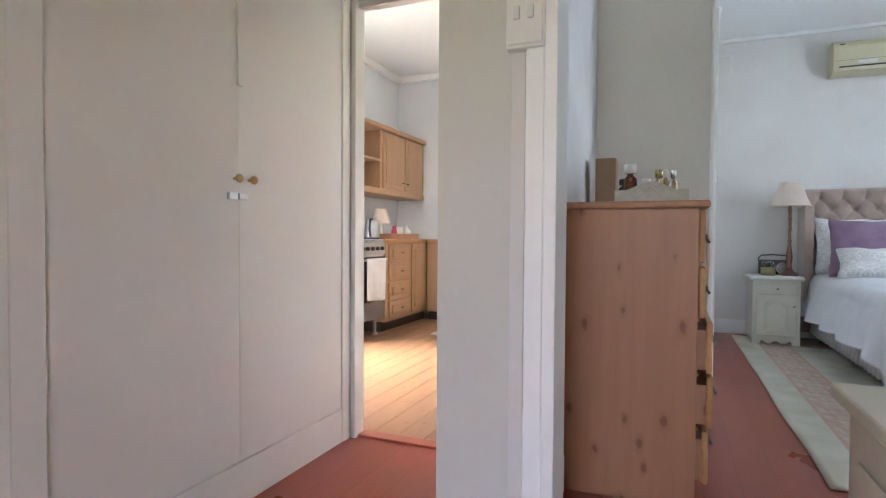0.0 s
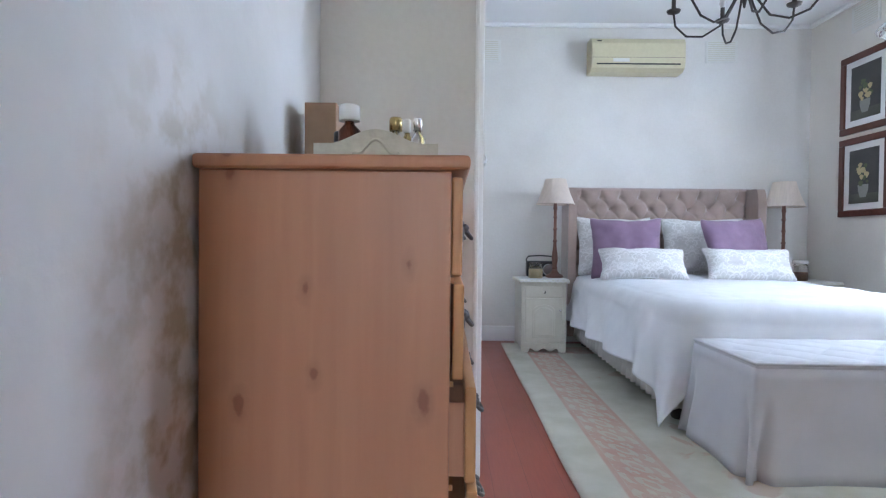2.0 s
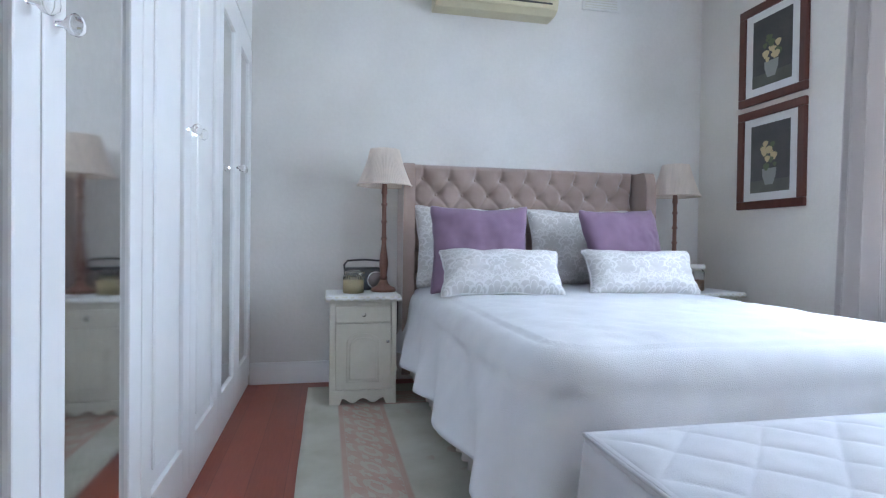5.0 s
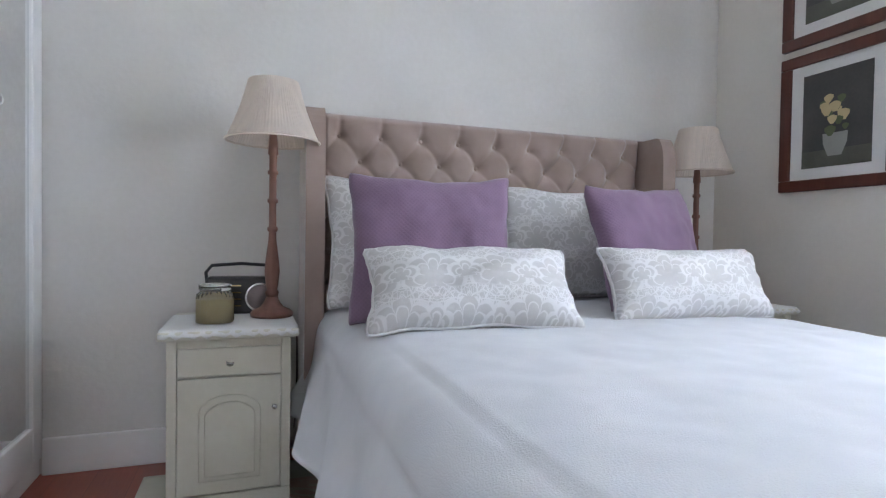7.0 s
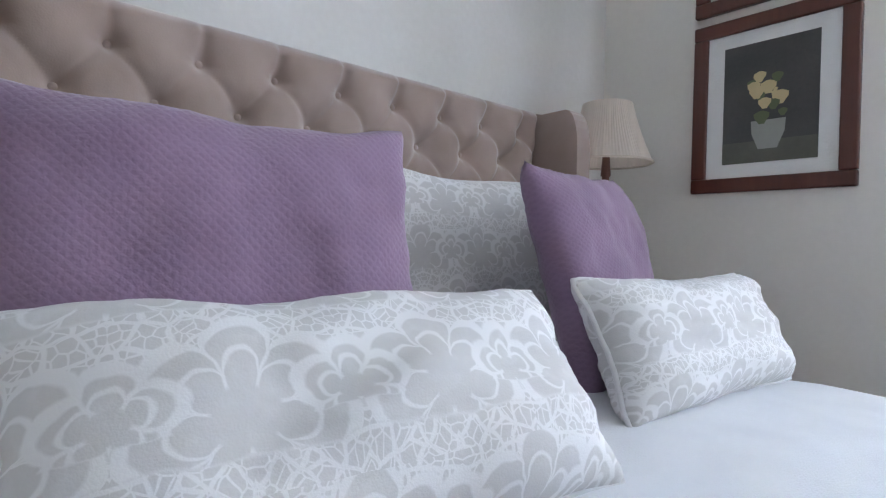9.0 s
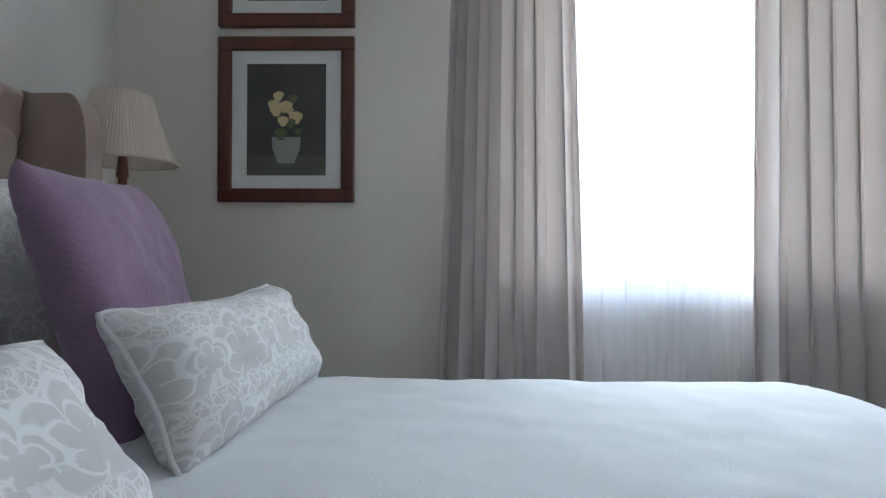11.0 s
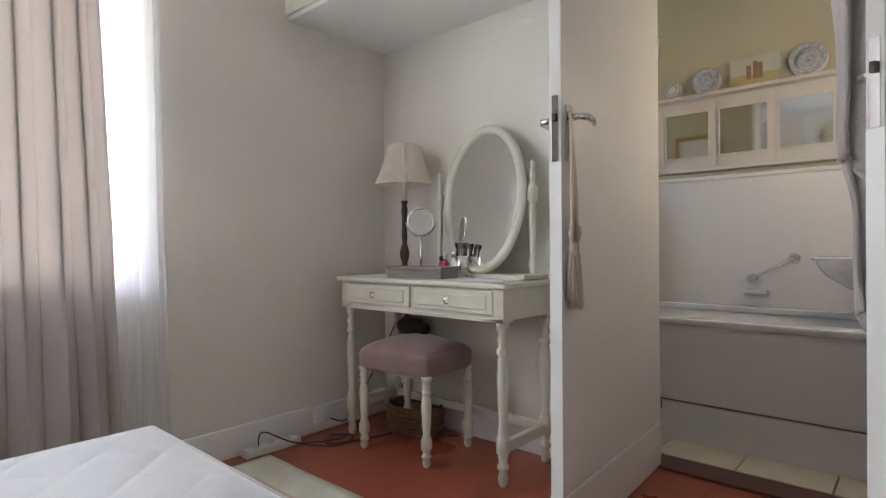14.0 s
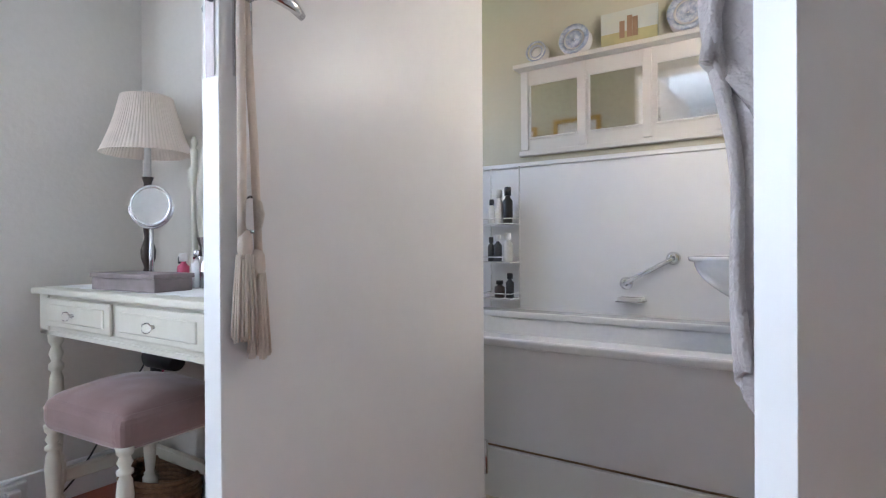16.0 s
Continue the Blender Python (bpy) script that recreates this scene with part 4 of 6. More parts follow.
for k in range(6):
    y0, y1 = 0.034 + k * step + 0.0015, 0.034 + (k + 1) * step - 0.0015
    ky = y1 - 0.045 if k % 2 == 0 else y0 + 0.045
    mirrored = k in (0, 1, 4, 5)
    d = part("door", B(0.16, 0.184, y0, y0 + 0.085, 0.065, 2.045, 0.005), M_WHITE, wd)
    part("stile", B(0.16, 0.184, y1 - 0.085, y1, 0.065, 2.045, 0.005), M_WHITE, d)
    part("rail", B(0.16, 0.184, y0 + 0.085, y1 - 0.085, 0.065, 0.2, 0.005), M_WHITE, d)
    part("rail", B(0.16, 0.184, y0 + 0.085, y1 - 0.085, 1.94, 2.045, 0.005), M_WHITE, d)
    if mirrored:
        part("mirror", B(0.16, 0.172, y0 + 0.085, y1 - 0.085, 0.2, 1.94), M_MIRROR, d, "tall mirror panel")
    else:
        part("panel", B(0.16, 0.17, y0 + 0.085, y1 - 0.085, 0.2, 1.94), M_WHITE, d)
        part("raised_field", B(0.168, 0.18, y0 + 0.12, y1 - 0.12, 0.25, 1.89, 0.008, 1), M_WHITE, d)
    part("knob", moved(lathe(knob, 14), pose(0.184, ky, 1.265, 0, 90)), M_CRYSTAL, d, "clear faceted glass knob")
    u = part("upper_door", B(0.16, 0.184, y0, y1, 2.105, H - 0.02, 0.005), M_WHITE, wd)
    part("knob", moved(lathe(knob, 14), pose(0.184, ky, 2.22, 0, 90)), M_CRYSTAL, u, "clear faceted glass knob")

# ---- wall units of the bedroom ----
ac = thing("air_conditioner", "yellowed split air conditioner on the wall above the bed", "air conditioner", (1.73, 6.0, 2.392))
bm = bmesh.new()
prof = [(0, 0.0), (-0.12, 0.0), (-0.17, 0.025), (-0.185, 0.07), (-0.185, 0.235), (-0.165, 0.278), (-0.12, 0.297), (0, 0.297)]
ends = [[bm.verts.new((x, y, z)) for y, z in prof] for x in (-0.405, 0.405)]
for i in range(len(prof)):
    j = (i + 1) % len(prof)
    bm.faces.new((ends[0][i], ends[0][j], ends[1][j], ends[1][i]))
bm.faces.new(ends[0]), bm.faces.new(ends[1][::-1])
bmesh.ops.bevel(bm, geom=[e for e in bm.edges], offset=0.006, segments=2, profile=0.6, affect="EDGES")
part("housing", bm, M_AC, ac)
part("outlet_slot", B(-0.36, 0.36, -0.19, -0.18, 0.052, 0.062), M_DARK, ac, "dark air outlet slot")
part("flap", B(-0.36, 0.36, -0.192, -0.184, 0.022, 0.05, 0.003), M_AC, ac)
part("display", B(-0.22, -0.08, -0.1875, -0.184, 0.075, 0.105, 0.001), M_WAREW, ac)
part("badge", B(-0.36, -0.32, -0.1875, -0.184, 0.25, 0.258), M_DARK, ac)
part("seam", B(-0.4, 0.4, -0.1862, -0.184, 0.112, 0.115), M_DUSK, ac)


def air_vent(at, rz):
    v = thing("air_vent", "white painted slotted wall vent near the ceiling", "air vent", at, rz, "wall vents")
    part("frame", B(-0.145, 0.145, -0.008, 0, 0, 0.2, 0.003), M_PLASTIC, v)
    part("gap", B(-0.12, 0.12, -0.0095, -0.0075, 0.018, 0.185), M_CREAM, v)
    for i in range(9):
        part("slat", B(-0.12, 0.12, -0.012, -0.008, 0.022 + i * 0.018, 0.033 + i * 0.018), M_PLASTIC, v)
    return v


air_vent((0.41, 6.0, 2.515), 0)
air_vent((2.53, 6.0, 2.52), 0)
air_vent((EW, 5.36, 2.6), -90)

# ---- bed ----
bed = thing("bed", "double bed with a tufted dusty pink velvet headboard and white bedspread", "bed", (1.95, 0, 0))
BX, BY0, BY1, TOP = 0.75, 3.74, 5.86, 0.618
part("base", B(-BX + 0.02, BX - 0.02, BY0 + 0.02, BY1, 0.13, 0.36, 0.02), M_VALANCE, bed)
part("mattress", B(-BX + 0.03, BX - 0.03, BY0 + 0.03, BY1, 0.36, TOP - 0.016, 0.085, 5), M_LINEN, bed)


def valance(u, v):
    """Gathered skirt round both sides and the foot."""
    L, F = BY1 - BY0, 2 * BX
    s = u * (2 * L + F)
    g = 0.012 * math.sin(s * 75 + 3 * nz(s * 4, 0)) * v
    z = 0.36 - v * (0.265 + 0.002 * math.sin(s * 75))
    if s < L:
        return (-BX + 0.0 - g - 0.02 * v, BY1 - s, z)
    if s < L + F:
        return (-BX + s - L, BY0 - g - 0.02 * v, z)
    return (BX + g + 0.02 * v, BY0 + s - L - F, z)


thick(part("valance", sheet(520, 6, valance), M_VALANCE, bed, "gathered cream valance"), 0.003)
for x in (-0.66, 0.66):
    for y in (BY0 + 0.12, BY1 - 0.12):
        part("leg", lathe([(0.03, 0), (0.042, 0.02), (0.05, 0.09), (0.045, 0.13)], 18, None, (x, y, 0)), M_DARKWOOD, bed)


def spread(u, v):
    """The bedspread: lies on the mattress and hangs over both sides and the foot."""
    drop_s, drop_f = 0.38, 0.37
    x = -BX - drop_s + u * (2 * BX + 2 * drop_s)
    y = BY0 - drop_f + v * (BY1 - 0.12 - BY0 + drop_f)
    R = 0.2
    ex, ey = max(0.0, abs(x) - BX + R), max(0.0, BY0 + R - y)
    sx = 1 if x > 0 else -1
    dist = math.hypot(ex, ey)
    d = max(0.0, dist - R + 0.06)
    wr = 0.006 * nz(x * 5, y * 5) + 0.003 * nz(x * 14, y * 14, 3)
    dome = 0.02 * max(0.0, 1 - (x / BX) ** 6) * min(1.0, max(0.0, (y - BY0) * 5))
    if d < 1e-6:
        return (x, y, TOP + wr + dome)
    r = 0.1
    if d < r * math.pi / 2:
        a = d / r
        out, z = r * math.sin(a), TOP - r * (1 - math.cos(a)) + wr * 0.7
    else:
        h = d - r * math.pi / 2
        s = y + abs(x)
        fold = (0.35 + math.sin(s * 13 + 4 * nz(s * 1.3, 1.0))) * (0.034 * min(h, 0.35) / 0.3) + 0.012 * nz(s * 3.5, h * 2)
        out, z = r + h * 0.26 + fold, TOP - r - h * 0.94
    cx, cy = sx * min(abs(x), BX - R), max(y, BY0 + R)
    dx, dy = (sx * ex / dist, -ey / dist)
    out += R - 0.06
    return (cx + dx * out, cy + dy * out, max(z, 0.03))


thick(part("bedspread", sheet(170, 170, spread), M_LINEN, bed, "white textured cotton bedspread"), 0.004)

hb = part("headboard", B(-0.77, 0.77, 5.9, 5.97, 0.1, 1.38, 0.015), M_VELVET, bed, "tufted dusty pink velvet headboard")
PX, Z1, Z2 = 0.172, 1.295, 1.195


def tufted(u, v):
    x, z = -0.76 + 1.52 * u, 0.4 + 0.985 * v
    a, b = x / PX, (z - Z1) / (2 * (Z1 - Z2))
    if z > Z1:
        rise = min(1.0, (z - Z1) / 0.07)
        f = 1 - (0.32 - 0.12 * rise) * math.exp(-((x - round(a) * PX) / 0.011) ** 2)
    elif z > 1.1:
        f = 0.72 + 0.28 * min(1.0, 2.2 * abs(math.sin(math.pi * (a + b)) * math.sin(math.pi * (a - b)))) ** 0.5
    else:
        f = abs(math.sin(math.pi * (z - 1.1) / 0.135)) ** 0.3
    for rz_, off in ((Z1, 0.0), (Z2, 0.5)):
        k = round(a - off) + off
        d2 = (x - k * PX) ** 2 + (z - rz_) ** 2
        f *= 1 - 0.55 * math.exp(-d2 / 0.0022) - 0.42 * math.exp(-d2 / 0.0003)
    edge = min(1.0, (1.385 - z) / 0.03, (0.76 - abs(x)) / 0.02)
    soft = 0.004 * nz(x * 9, z * 9, 4.0) * max(0.0, f)
    return (x, 5.9 - 0.006 - (0.056 * f + soft) * max(edge, 0.0) ** 0.5, z)


part("tufting", sheet(300, 190, tufted), M_VELVET, hb)
for k in range(-4, 5):
    part("button", moved(lathe([(0.012, 0), (0.011, 0.004), (0.002, 0.008)], 10), pose(k * PX, 5.893, Z1, 90)), M_VELVET, hb)
for k in range(-4, 4):
    part("button", moved(lathe([(0.012, 0), (0.011, 0.004), (0.002, 0.008)], 10), pose((k + 0.5) * PX, 5.893, Z2, 90)), M_VELVET, hb)
for sx in (-1, 1):
    bm = bmesh.new()
    out = [(5.97, 0.1), (5.97, 1.37)] + [(5.9 - 0.06 * k / 4, 1.385 - 0.004 * k) for k in range(5)] + [(5.74 - 0.05 * math.sin(math.pi / 2 * k / 6), 1.37 - 0.13 * (1 - math.cos(math.pi / 2 * k / 6))) for k in range(7)] + [(5.69, 0.8), (5.695, 0.1)]
    xa, xb = sorted((sx * 0.765, sx * 0.835))
    e = [[bm.verts.new((x, y, z)) for y, z in out] for x in (xa, xb)]
    for i in range(len(out)):
        j = (i + 1) % len(out)
        bm.faces.new((e[0][i], e[0][j], e[1][j], e[1][i]))
    bm.faces.new(e[0]), bm.faces.new(e[1][::-1])
    bmesh.ops.bevel(bm, geom=[x for x in bm.edges if len(x.link_faces) == 2 and x.calc_face_angle() > 0.8], offset=0.018, segments=3, profile=0.6, affect="EDGES")
    part("wing", bm, M_VELVET, hb)


# ---- pillows ----
def pillow_point(u, v, w, h, d, seed, side):
    a, b = 2 * u - 1, 2 * v - 1
    x = w / 2 * a * (1 - 0.1 * (1 - b * b) * a * a)
    z = h / 2 * b * (1 - 0.13 * (1 - a * a) ** 0.8 * b * b)
    ear = 1 - 0.045 * (a * b) ** 10
    x, z = x * ear, z * ear
    t = max(0.0, (1 - a ** 4) * (1 - b ** 4)) ** 0.55 * (0.82 + 0.18 * (1 - a * a) * (1 - b * b))
    wr = 0.010 * nz(a * 3 + seed, b * 3, seed) + 0.005 * nz(a * 8 + seed, b * 8, seed)
    pucker = 0.006 * nz(a * 14 + seed, b * 14, 2.0) * max(abs(a), abs(b)) ** 6 * min(1.0, t * 3)
    return (x + 0.006 * nz(b * 4, seed), side * (d / 2 * t + pucker) + wr * t + 0.012 * nz(a * 2 + seed, b * 2, 5.0), z + h / 2 + 0.012 * nz(a * 2.5, seed))


def pillow(name, label, at, w, h, d, tilt, rz, m, seed, roll=0, piped=True, group=""):
    t = thing(name, label, "cushion", (0, 0, 0), 0, group)
    t.matrix_world = pose(*at, 0, 0, rz) @ pose(0, 0, 0, -tilt, 0, 0) @ pose(0, 0, 0, 0, roll, 0)
    bm = sheet(44, 36, lambda u, v: pillow_point(u, v, w, h, d, seed, -1))
    sheet(44, 36, lambda u, v: pillow_point(u, v, w, h, d, seed, 1), bm)
    bmesh.ops.remove_doubles(bm, verts=bm.verts, dist=0.0005)
    part("cover", bm, m, t)
    if piped:
        loop = [(i / 20, 0) for i in range(20)] + [(1, i / 16) for i in range(16)] + [(1 - i / 20, 1) for i in range(20)] + [(0, 1 - i / 16) for i in range(17)]
        part("piping", tube([pillow_point(u, v, w, h, d, seed, 1) for u, v in loop], 0.005, 6), M_PIPING if m != M_PURPLE else M_PURPLE, t)
    return t


pillow("square_pillow", "large grey and white damask pillow against the headboard", (1.51, 5.64, 0.615), 0.66, 0.52, 0.16, 12, 2, M_DAMASK, 1.3, 0, True, "damask pillows")
pillow("square_pillow", "large grey and white damask pillow against the headboard", (2.26, 5.64, 0.615), 0.72, 0.52, 0.16, 12, -2, M_DAMASK, 2.6, 0, True, "damask pillows")
pillow("purple_cushion", "square purple velvet cushion leaning on a damask pillow", (1.475, 5.255, 0.61), 0.56, 0.515, 0.15, 15, -8, M_PURPLE, 4.1, 0, False, "purple cushions")
pillow("purple_cushion", "tilted square purple velvet cushion leaning on a damask pillow", (2.405, 5.3, 0.605), 0.59, 0.53, 0.16, 16, 13, M_PURPLE, 7.7, -2, False, "purple cushions")
pillow("bolster_cushion", "oblong grey and white damask cushion lying in front", (1.525, 5.015, 0.632), 0.64, 0.285, 0.18, 38, -7, M_DAMASK, 5.2, 0, True, "oblong cushions")
pillow("bolster_cushion", "oblong grey and white damask cushion lying in front", (2.325, 5.06, 0.625), 0.645, 0.27, 0.18, 27, -3, M_DAMASK, 9.4, 0, True, "oblong cushions")


# ---- bedside ----
def nightstand(at):
    n = thing("nightstand", "pale cream bedside cabinet with a drawer and arched door", "nightstand", at, 0, "bedside cabinets")
    w, dp, hh = 0.36, 0.42, 0.588
    part("body", B(-w / 2, w / 2, 0.012, dp, 0.045, hh - 0.02), M_CREAM, n)
    part("top", B(-w / 2 - 0.025, w / 2 + 0.025, -0.022, dp + 0.01, hh - 0.02, hh + 0.008, 0.009, 3), M_CREAM, n)
    for x in (-w / 2, w / 2 - 0.028):
        part("stile", B(x, x + 0.028, 0.0, 0.012, 0.045, hh - 0.02, 0.002), M_CREAM, n)
    bm = bmesh.new()
    cs = [(-w / 2, 0.0), (-w / 2, 0.085)] + [(w / 2, 0.085), (w / 2, 0.0)] + [(w / 2 - 0.05, 0.0)] + [(w / 2 - 0.07 - (w - 0.14) * k / 12, 0.03 + 0.014 * math.cos(4 * math.pi * k / 12)) for k in range(13)] + [(-w / 2 + 0.05, 0.0)]
    e = [[bm.verts.new((x, y, z)) for x, z in cs] for y in (-0.004, 0.014)]
    for i in range(len(cs)):
        j = (i + 1) % len(cs)
        bm.faces.new((e[0][i], e[0][j], e[1][j], e[1][i]))
    bm.faces.new(e[0]), bm.faces.new(e[1][::-1])
    part("shaped_apron", bm, M_CREAM, n)
    for x in (-w / 2, w / 2 - 0.04):
        part("foot", B(x, x + 0.04, dp - 0.06, dp, 0, 0.05, 0.003), M_CREAM, n)
    dw = part("drawer", B(-w / 2 + 0.03, w / 2 - 0.03, -0.004, 0.012, 0.455, 0.54, 0.004), M_CREAM, n)
    part("knob", moved(lathe([(0.004, 0), (0.005, 0.01), (0.013, 0.018), (0.011, 0.026), (0.002, 0.029)], 14), pose(0, -0.004, 0.498, 90)), M_CRYSTAL, dw, "clear glass knob")
    d = part("door", B(-w / 2 + 0.03, w / 2 - 0.03, -0.004, 0.012, 0.09, 0.448, 0.004), M_CREAM, n)
    part("knob", moved(lathe([(0.004, 0), (0.005, 0.008), (0.009, 0.014), (0.008, 0.02), (0.002, 0.022)], 12), pose(w / 2 - 0.05, -0.004, 0.35, 90)), M_CHROME, d)
    for ins, y0, y1, nm in ((0.0, -0.009, -0.003, "arched_moulding"), (0.016, -0.0135, -0.008, "arched_field")):
        bm = bmesh.new()
        cs = [(-0.09 + ins, 0.13 + ins), (0.09 - ins, 0.13 + ins)] + [((0.09 - ins) * math.cos(math.pi * k / 14), 0.345 - ins + (0.05 - ins * 0.3) * math.sin(math.pi * k / 14)) for k in range(15)]
        e = [[bm.verts.new((x, y, z)) for x, z in cs] for y in (y0, y1)]
        for i in range(len(cs)):
            j = (i + 1) % len(cs)
            bm.faces.new((e[0][i], e[0][j], e[1][j], e[1][i]))
        bm.faces.new(e[0]), bm.faces.new(e[1][::-1])
        bmesh.ops.bevel(bm, geom=[x for x in bm.edges if all(v.co.y < (y0 + y1) / 2 for v in x.verts)], offset=0.003, segments=1, affect="EDGES")
        part(nm, bm, M_CREAM, d)
    return n


NS_TOP = 0.597
ns = nightstand((0.872, 5.452, 0.0))
copy_thing(ns, pose(3.06, 5.452, 0))
for x in (0.872, 3.06):
    bm = sheet(24, 20, lambda u, v: (-0.2 + 0.4 * u, -0.03 + 0.36 * v, 0.002 + 0.001 * nz(u * 9, v * 9) - (0.02 + 0.006 * math.sin(u * 60)) * max(0.0, 1 - v * 22)))
    t = mesh_ob("lace_cloth", bm, M_DOILY)
    t.location = (x, 5.452, NS_TOP + 0.001)
    tagged(thick(t, 0.0015), "small white lace cloth on the bedside cabinet", "cloth", "lace cloths")


def pleated(r0, z0, r1, z1, n=84):
    """A lampshade of softly gathered cloth, with uneven gathers and a slight waist."""
    def fn(u, v):
        ang = 2 * math.pi * u
        gather = 0.0016 * math.sin(n * ang + 2.5 * nz(math.cos(ang) * 3, math.sin(ang) * 3)) * (0.6 + 0.4 * v) + 0.002 * nz(math.cos(ang) * 6, math.sin(ang) * 6, v)
        r = r0 + (r1 - r0) * v - 0.006 * math.sin(math.pi * v) + gather
        return (r * math.cos(ang), r * math.sin(ang), z0 + (z1 - z0) * v)

    return sheet(n * 5, 8, fn)


def bed_lamp(at):
    l = thing("table_lamp", "tall turned wooden table lamp with a cream pleated shade", "table lamp", at, 0, "bedside lamps")
    part("base", lathe([(0.072, 0), (0.074, 0.012), (0.066, 0.022), (0.04, 0.034), (0.028, 0.05), (0.02, 0.07)], 28), M_LAMPWOOD, l)
    part("stem", lathe([(0.02, 0.07), (0.024, 0.085), (0.018, 0.095), (0.021, 0.11), (0.026, 0.16), (0.023, 0.2), (0.014, 0.27), (0.013, 0.3), (0.018, 0.305), (0.018, 0.315), (0.013, 0.32), (0.0125, 0.4), (0.018, 0.405), (0.018, 0.415), (0.013, 0.42), (0.0125, 0.5), (0.018, 0.505), (0.018, 0.515), (0.013, 0.52), (0.013, 0.57), (0.018, 0.575), (0.016, 0.6), (0.012, 0.66)], 20), M_LAMPWOOD, l)
    s = part("shade", pleated(0.158, 0.62, 0.085, 0.83), M_SHADE, l, "cream pleated fabric shade")
    part("shade_trim", tube([(0.16 * math.cos(a), 0.16 * math.sin(a), 0.62) for a in [2 * math.pi * k / 40 for k in range(41)]], 0.004, 6), M_TASSEL, s)
    part("bulb", lathe([(0.012, 0.66), (0.014, 0.69), (0.028, 0.73), (0.02, 0.76), (0.002, 0.77)], 16), M_WAREW, l)
    return l


lamp = bed_lamp((1.0, 5.68, NS_TOP + 0.004))
copy_thing(lamp, pose(2.96, 5.74, NS_TOP + 0.004, 0, 0, 40))
cord = mesh_ob("lamp_cord", tube([(1.06, 5.7, NS_TOP + 0.01), (1.09, 5.72, 0.55), (1.095, 5.76, 0.4), (1.1, 5.85, 0.2), (1.1, 5.95, 0.1)], 0.003), M_DARKWOOD)
tagged(cord, "thin brown lamp cord behind the bedside cabinet", "cable")

ra = thing("radio", "black retro portable radio with a round dial on the bedside cabinet", "radio", (0.895, 5.79, NS_TOP + 0.004))
bm = B(-0.12, 0.12, -0.045, 0.045, 0, 0.135, 0.022, 4)
part("case", bm, M_BLACK, ra)
part("dial", moved(lathe([(0.052, 0), (0.052, 0.012), (0.045, 0.016), (0.044, 0.012)], 28), pose(0.065, -0.044, 0.062, 90)), M_CHROME, ra, "round chrome rimmed dial")
part("dial_face", moved(lathe([(0.044, 0), (0.044, 0.013), (0.002, 0.014)], 28), pose(0.065, -0.044, 0.062, 90)), M_DUSK, ra)
for k in range(4):
    part("grille_bar", B(-0.105, -0.0, -0.05, -0.044, 0.03 + k * 0.024, 0.034 + k * 0.024), M_GOLDEN, ra)
part("carry_handle", tube([(-0.115, 0, 0.1), (-0.12, 0, 0.15), (-0.1, 0, 0.175), (0, 0, 0.182), (0.1, 0, 0.175), (0.12, 0, 0.15), (0.115, 0, 0.1)], 0.006), M_BLACK, ra)


def candle_jar(at, s=1.0):
    j = thing("candle_jar", "ribbed glass jar filled with pale wax", "jar", at, 0, "glass jars")
    bm = sheet(96, 8, lambda u, v: ((0.056 + 0.0018 * math.cos(u * 48 * math.pi)) * s * (1 - 0.25 * max(0, v - 0.86) / 0.14) * math.cos(2 * math.pi * u), (0.056 + 0.0018 * math.cos(u * 48 * math.pi)) * s * (1 - 0.25 * max(0, v - 0.86) / 0.14) * math.sin(2 * math.pi * u), 0.002 + v * 0.105 * s))
    part("jar", bm, M_JAR, j)
    part("wax", lathe([(0.05 * s, 0.004), (0.051 * s, 0.075 * s), (0.002, 0.078 * s)], 24), M_WAX, j)
    part("lid", lathe([(0.047 * s, 0.105 * s), (0.05 * s, 0.11 * s), (0.05 * s, 0.125 * s), (0.03 * s, 0.13 * s), (0.002, 0.131 * s)], 24), M_JAR, j)
    return j


candle_jar((0.82, 5.56, NS_TOP + 0.004))
cj = thing("glass_canister", "clear glass canister with a pale lid on the bedside cabinet", "jar", (3.02, 5.6, NS_TOP + 0.004))
part("jar", lathe([(0.05, 0), (0.055, 0.01), (0.055, 0.12), (0.045, 0.14)], 24), M_JAR, cj)
part("contents", lathe([(0.046, 0.004), (0.047, 0.07), (0.002, 0.072)], 20), M_BOX, cj)
part("lid", lathe([(0.056, 0.14), (0.06, 0.15), (0.056, 0.17), (0.002, 0.172)], 24), M_WAREW, cj)

# ---- bench ----
be = thing("bench", "grey cotton covered bench with a quilted top and a pleated skirt", "bench", (1.92, 3.39, 0))
hx, hy, bt = 0.655, 0.26, 0.458


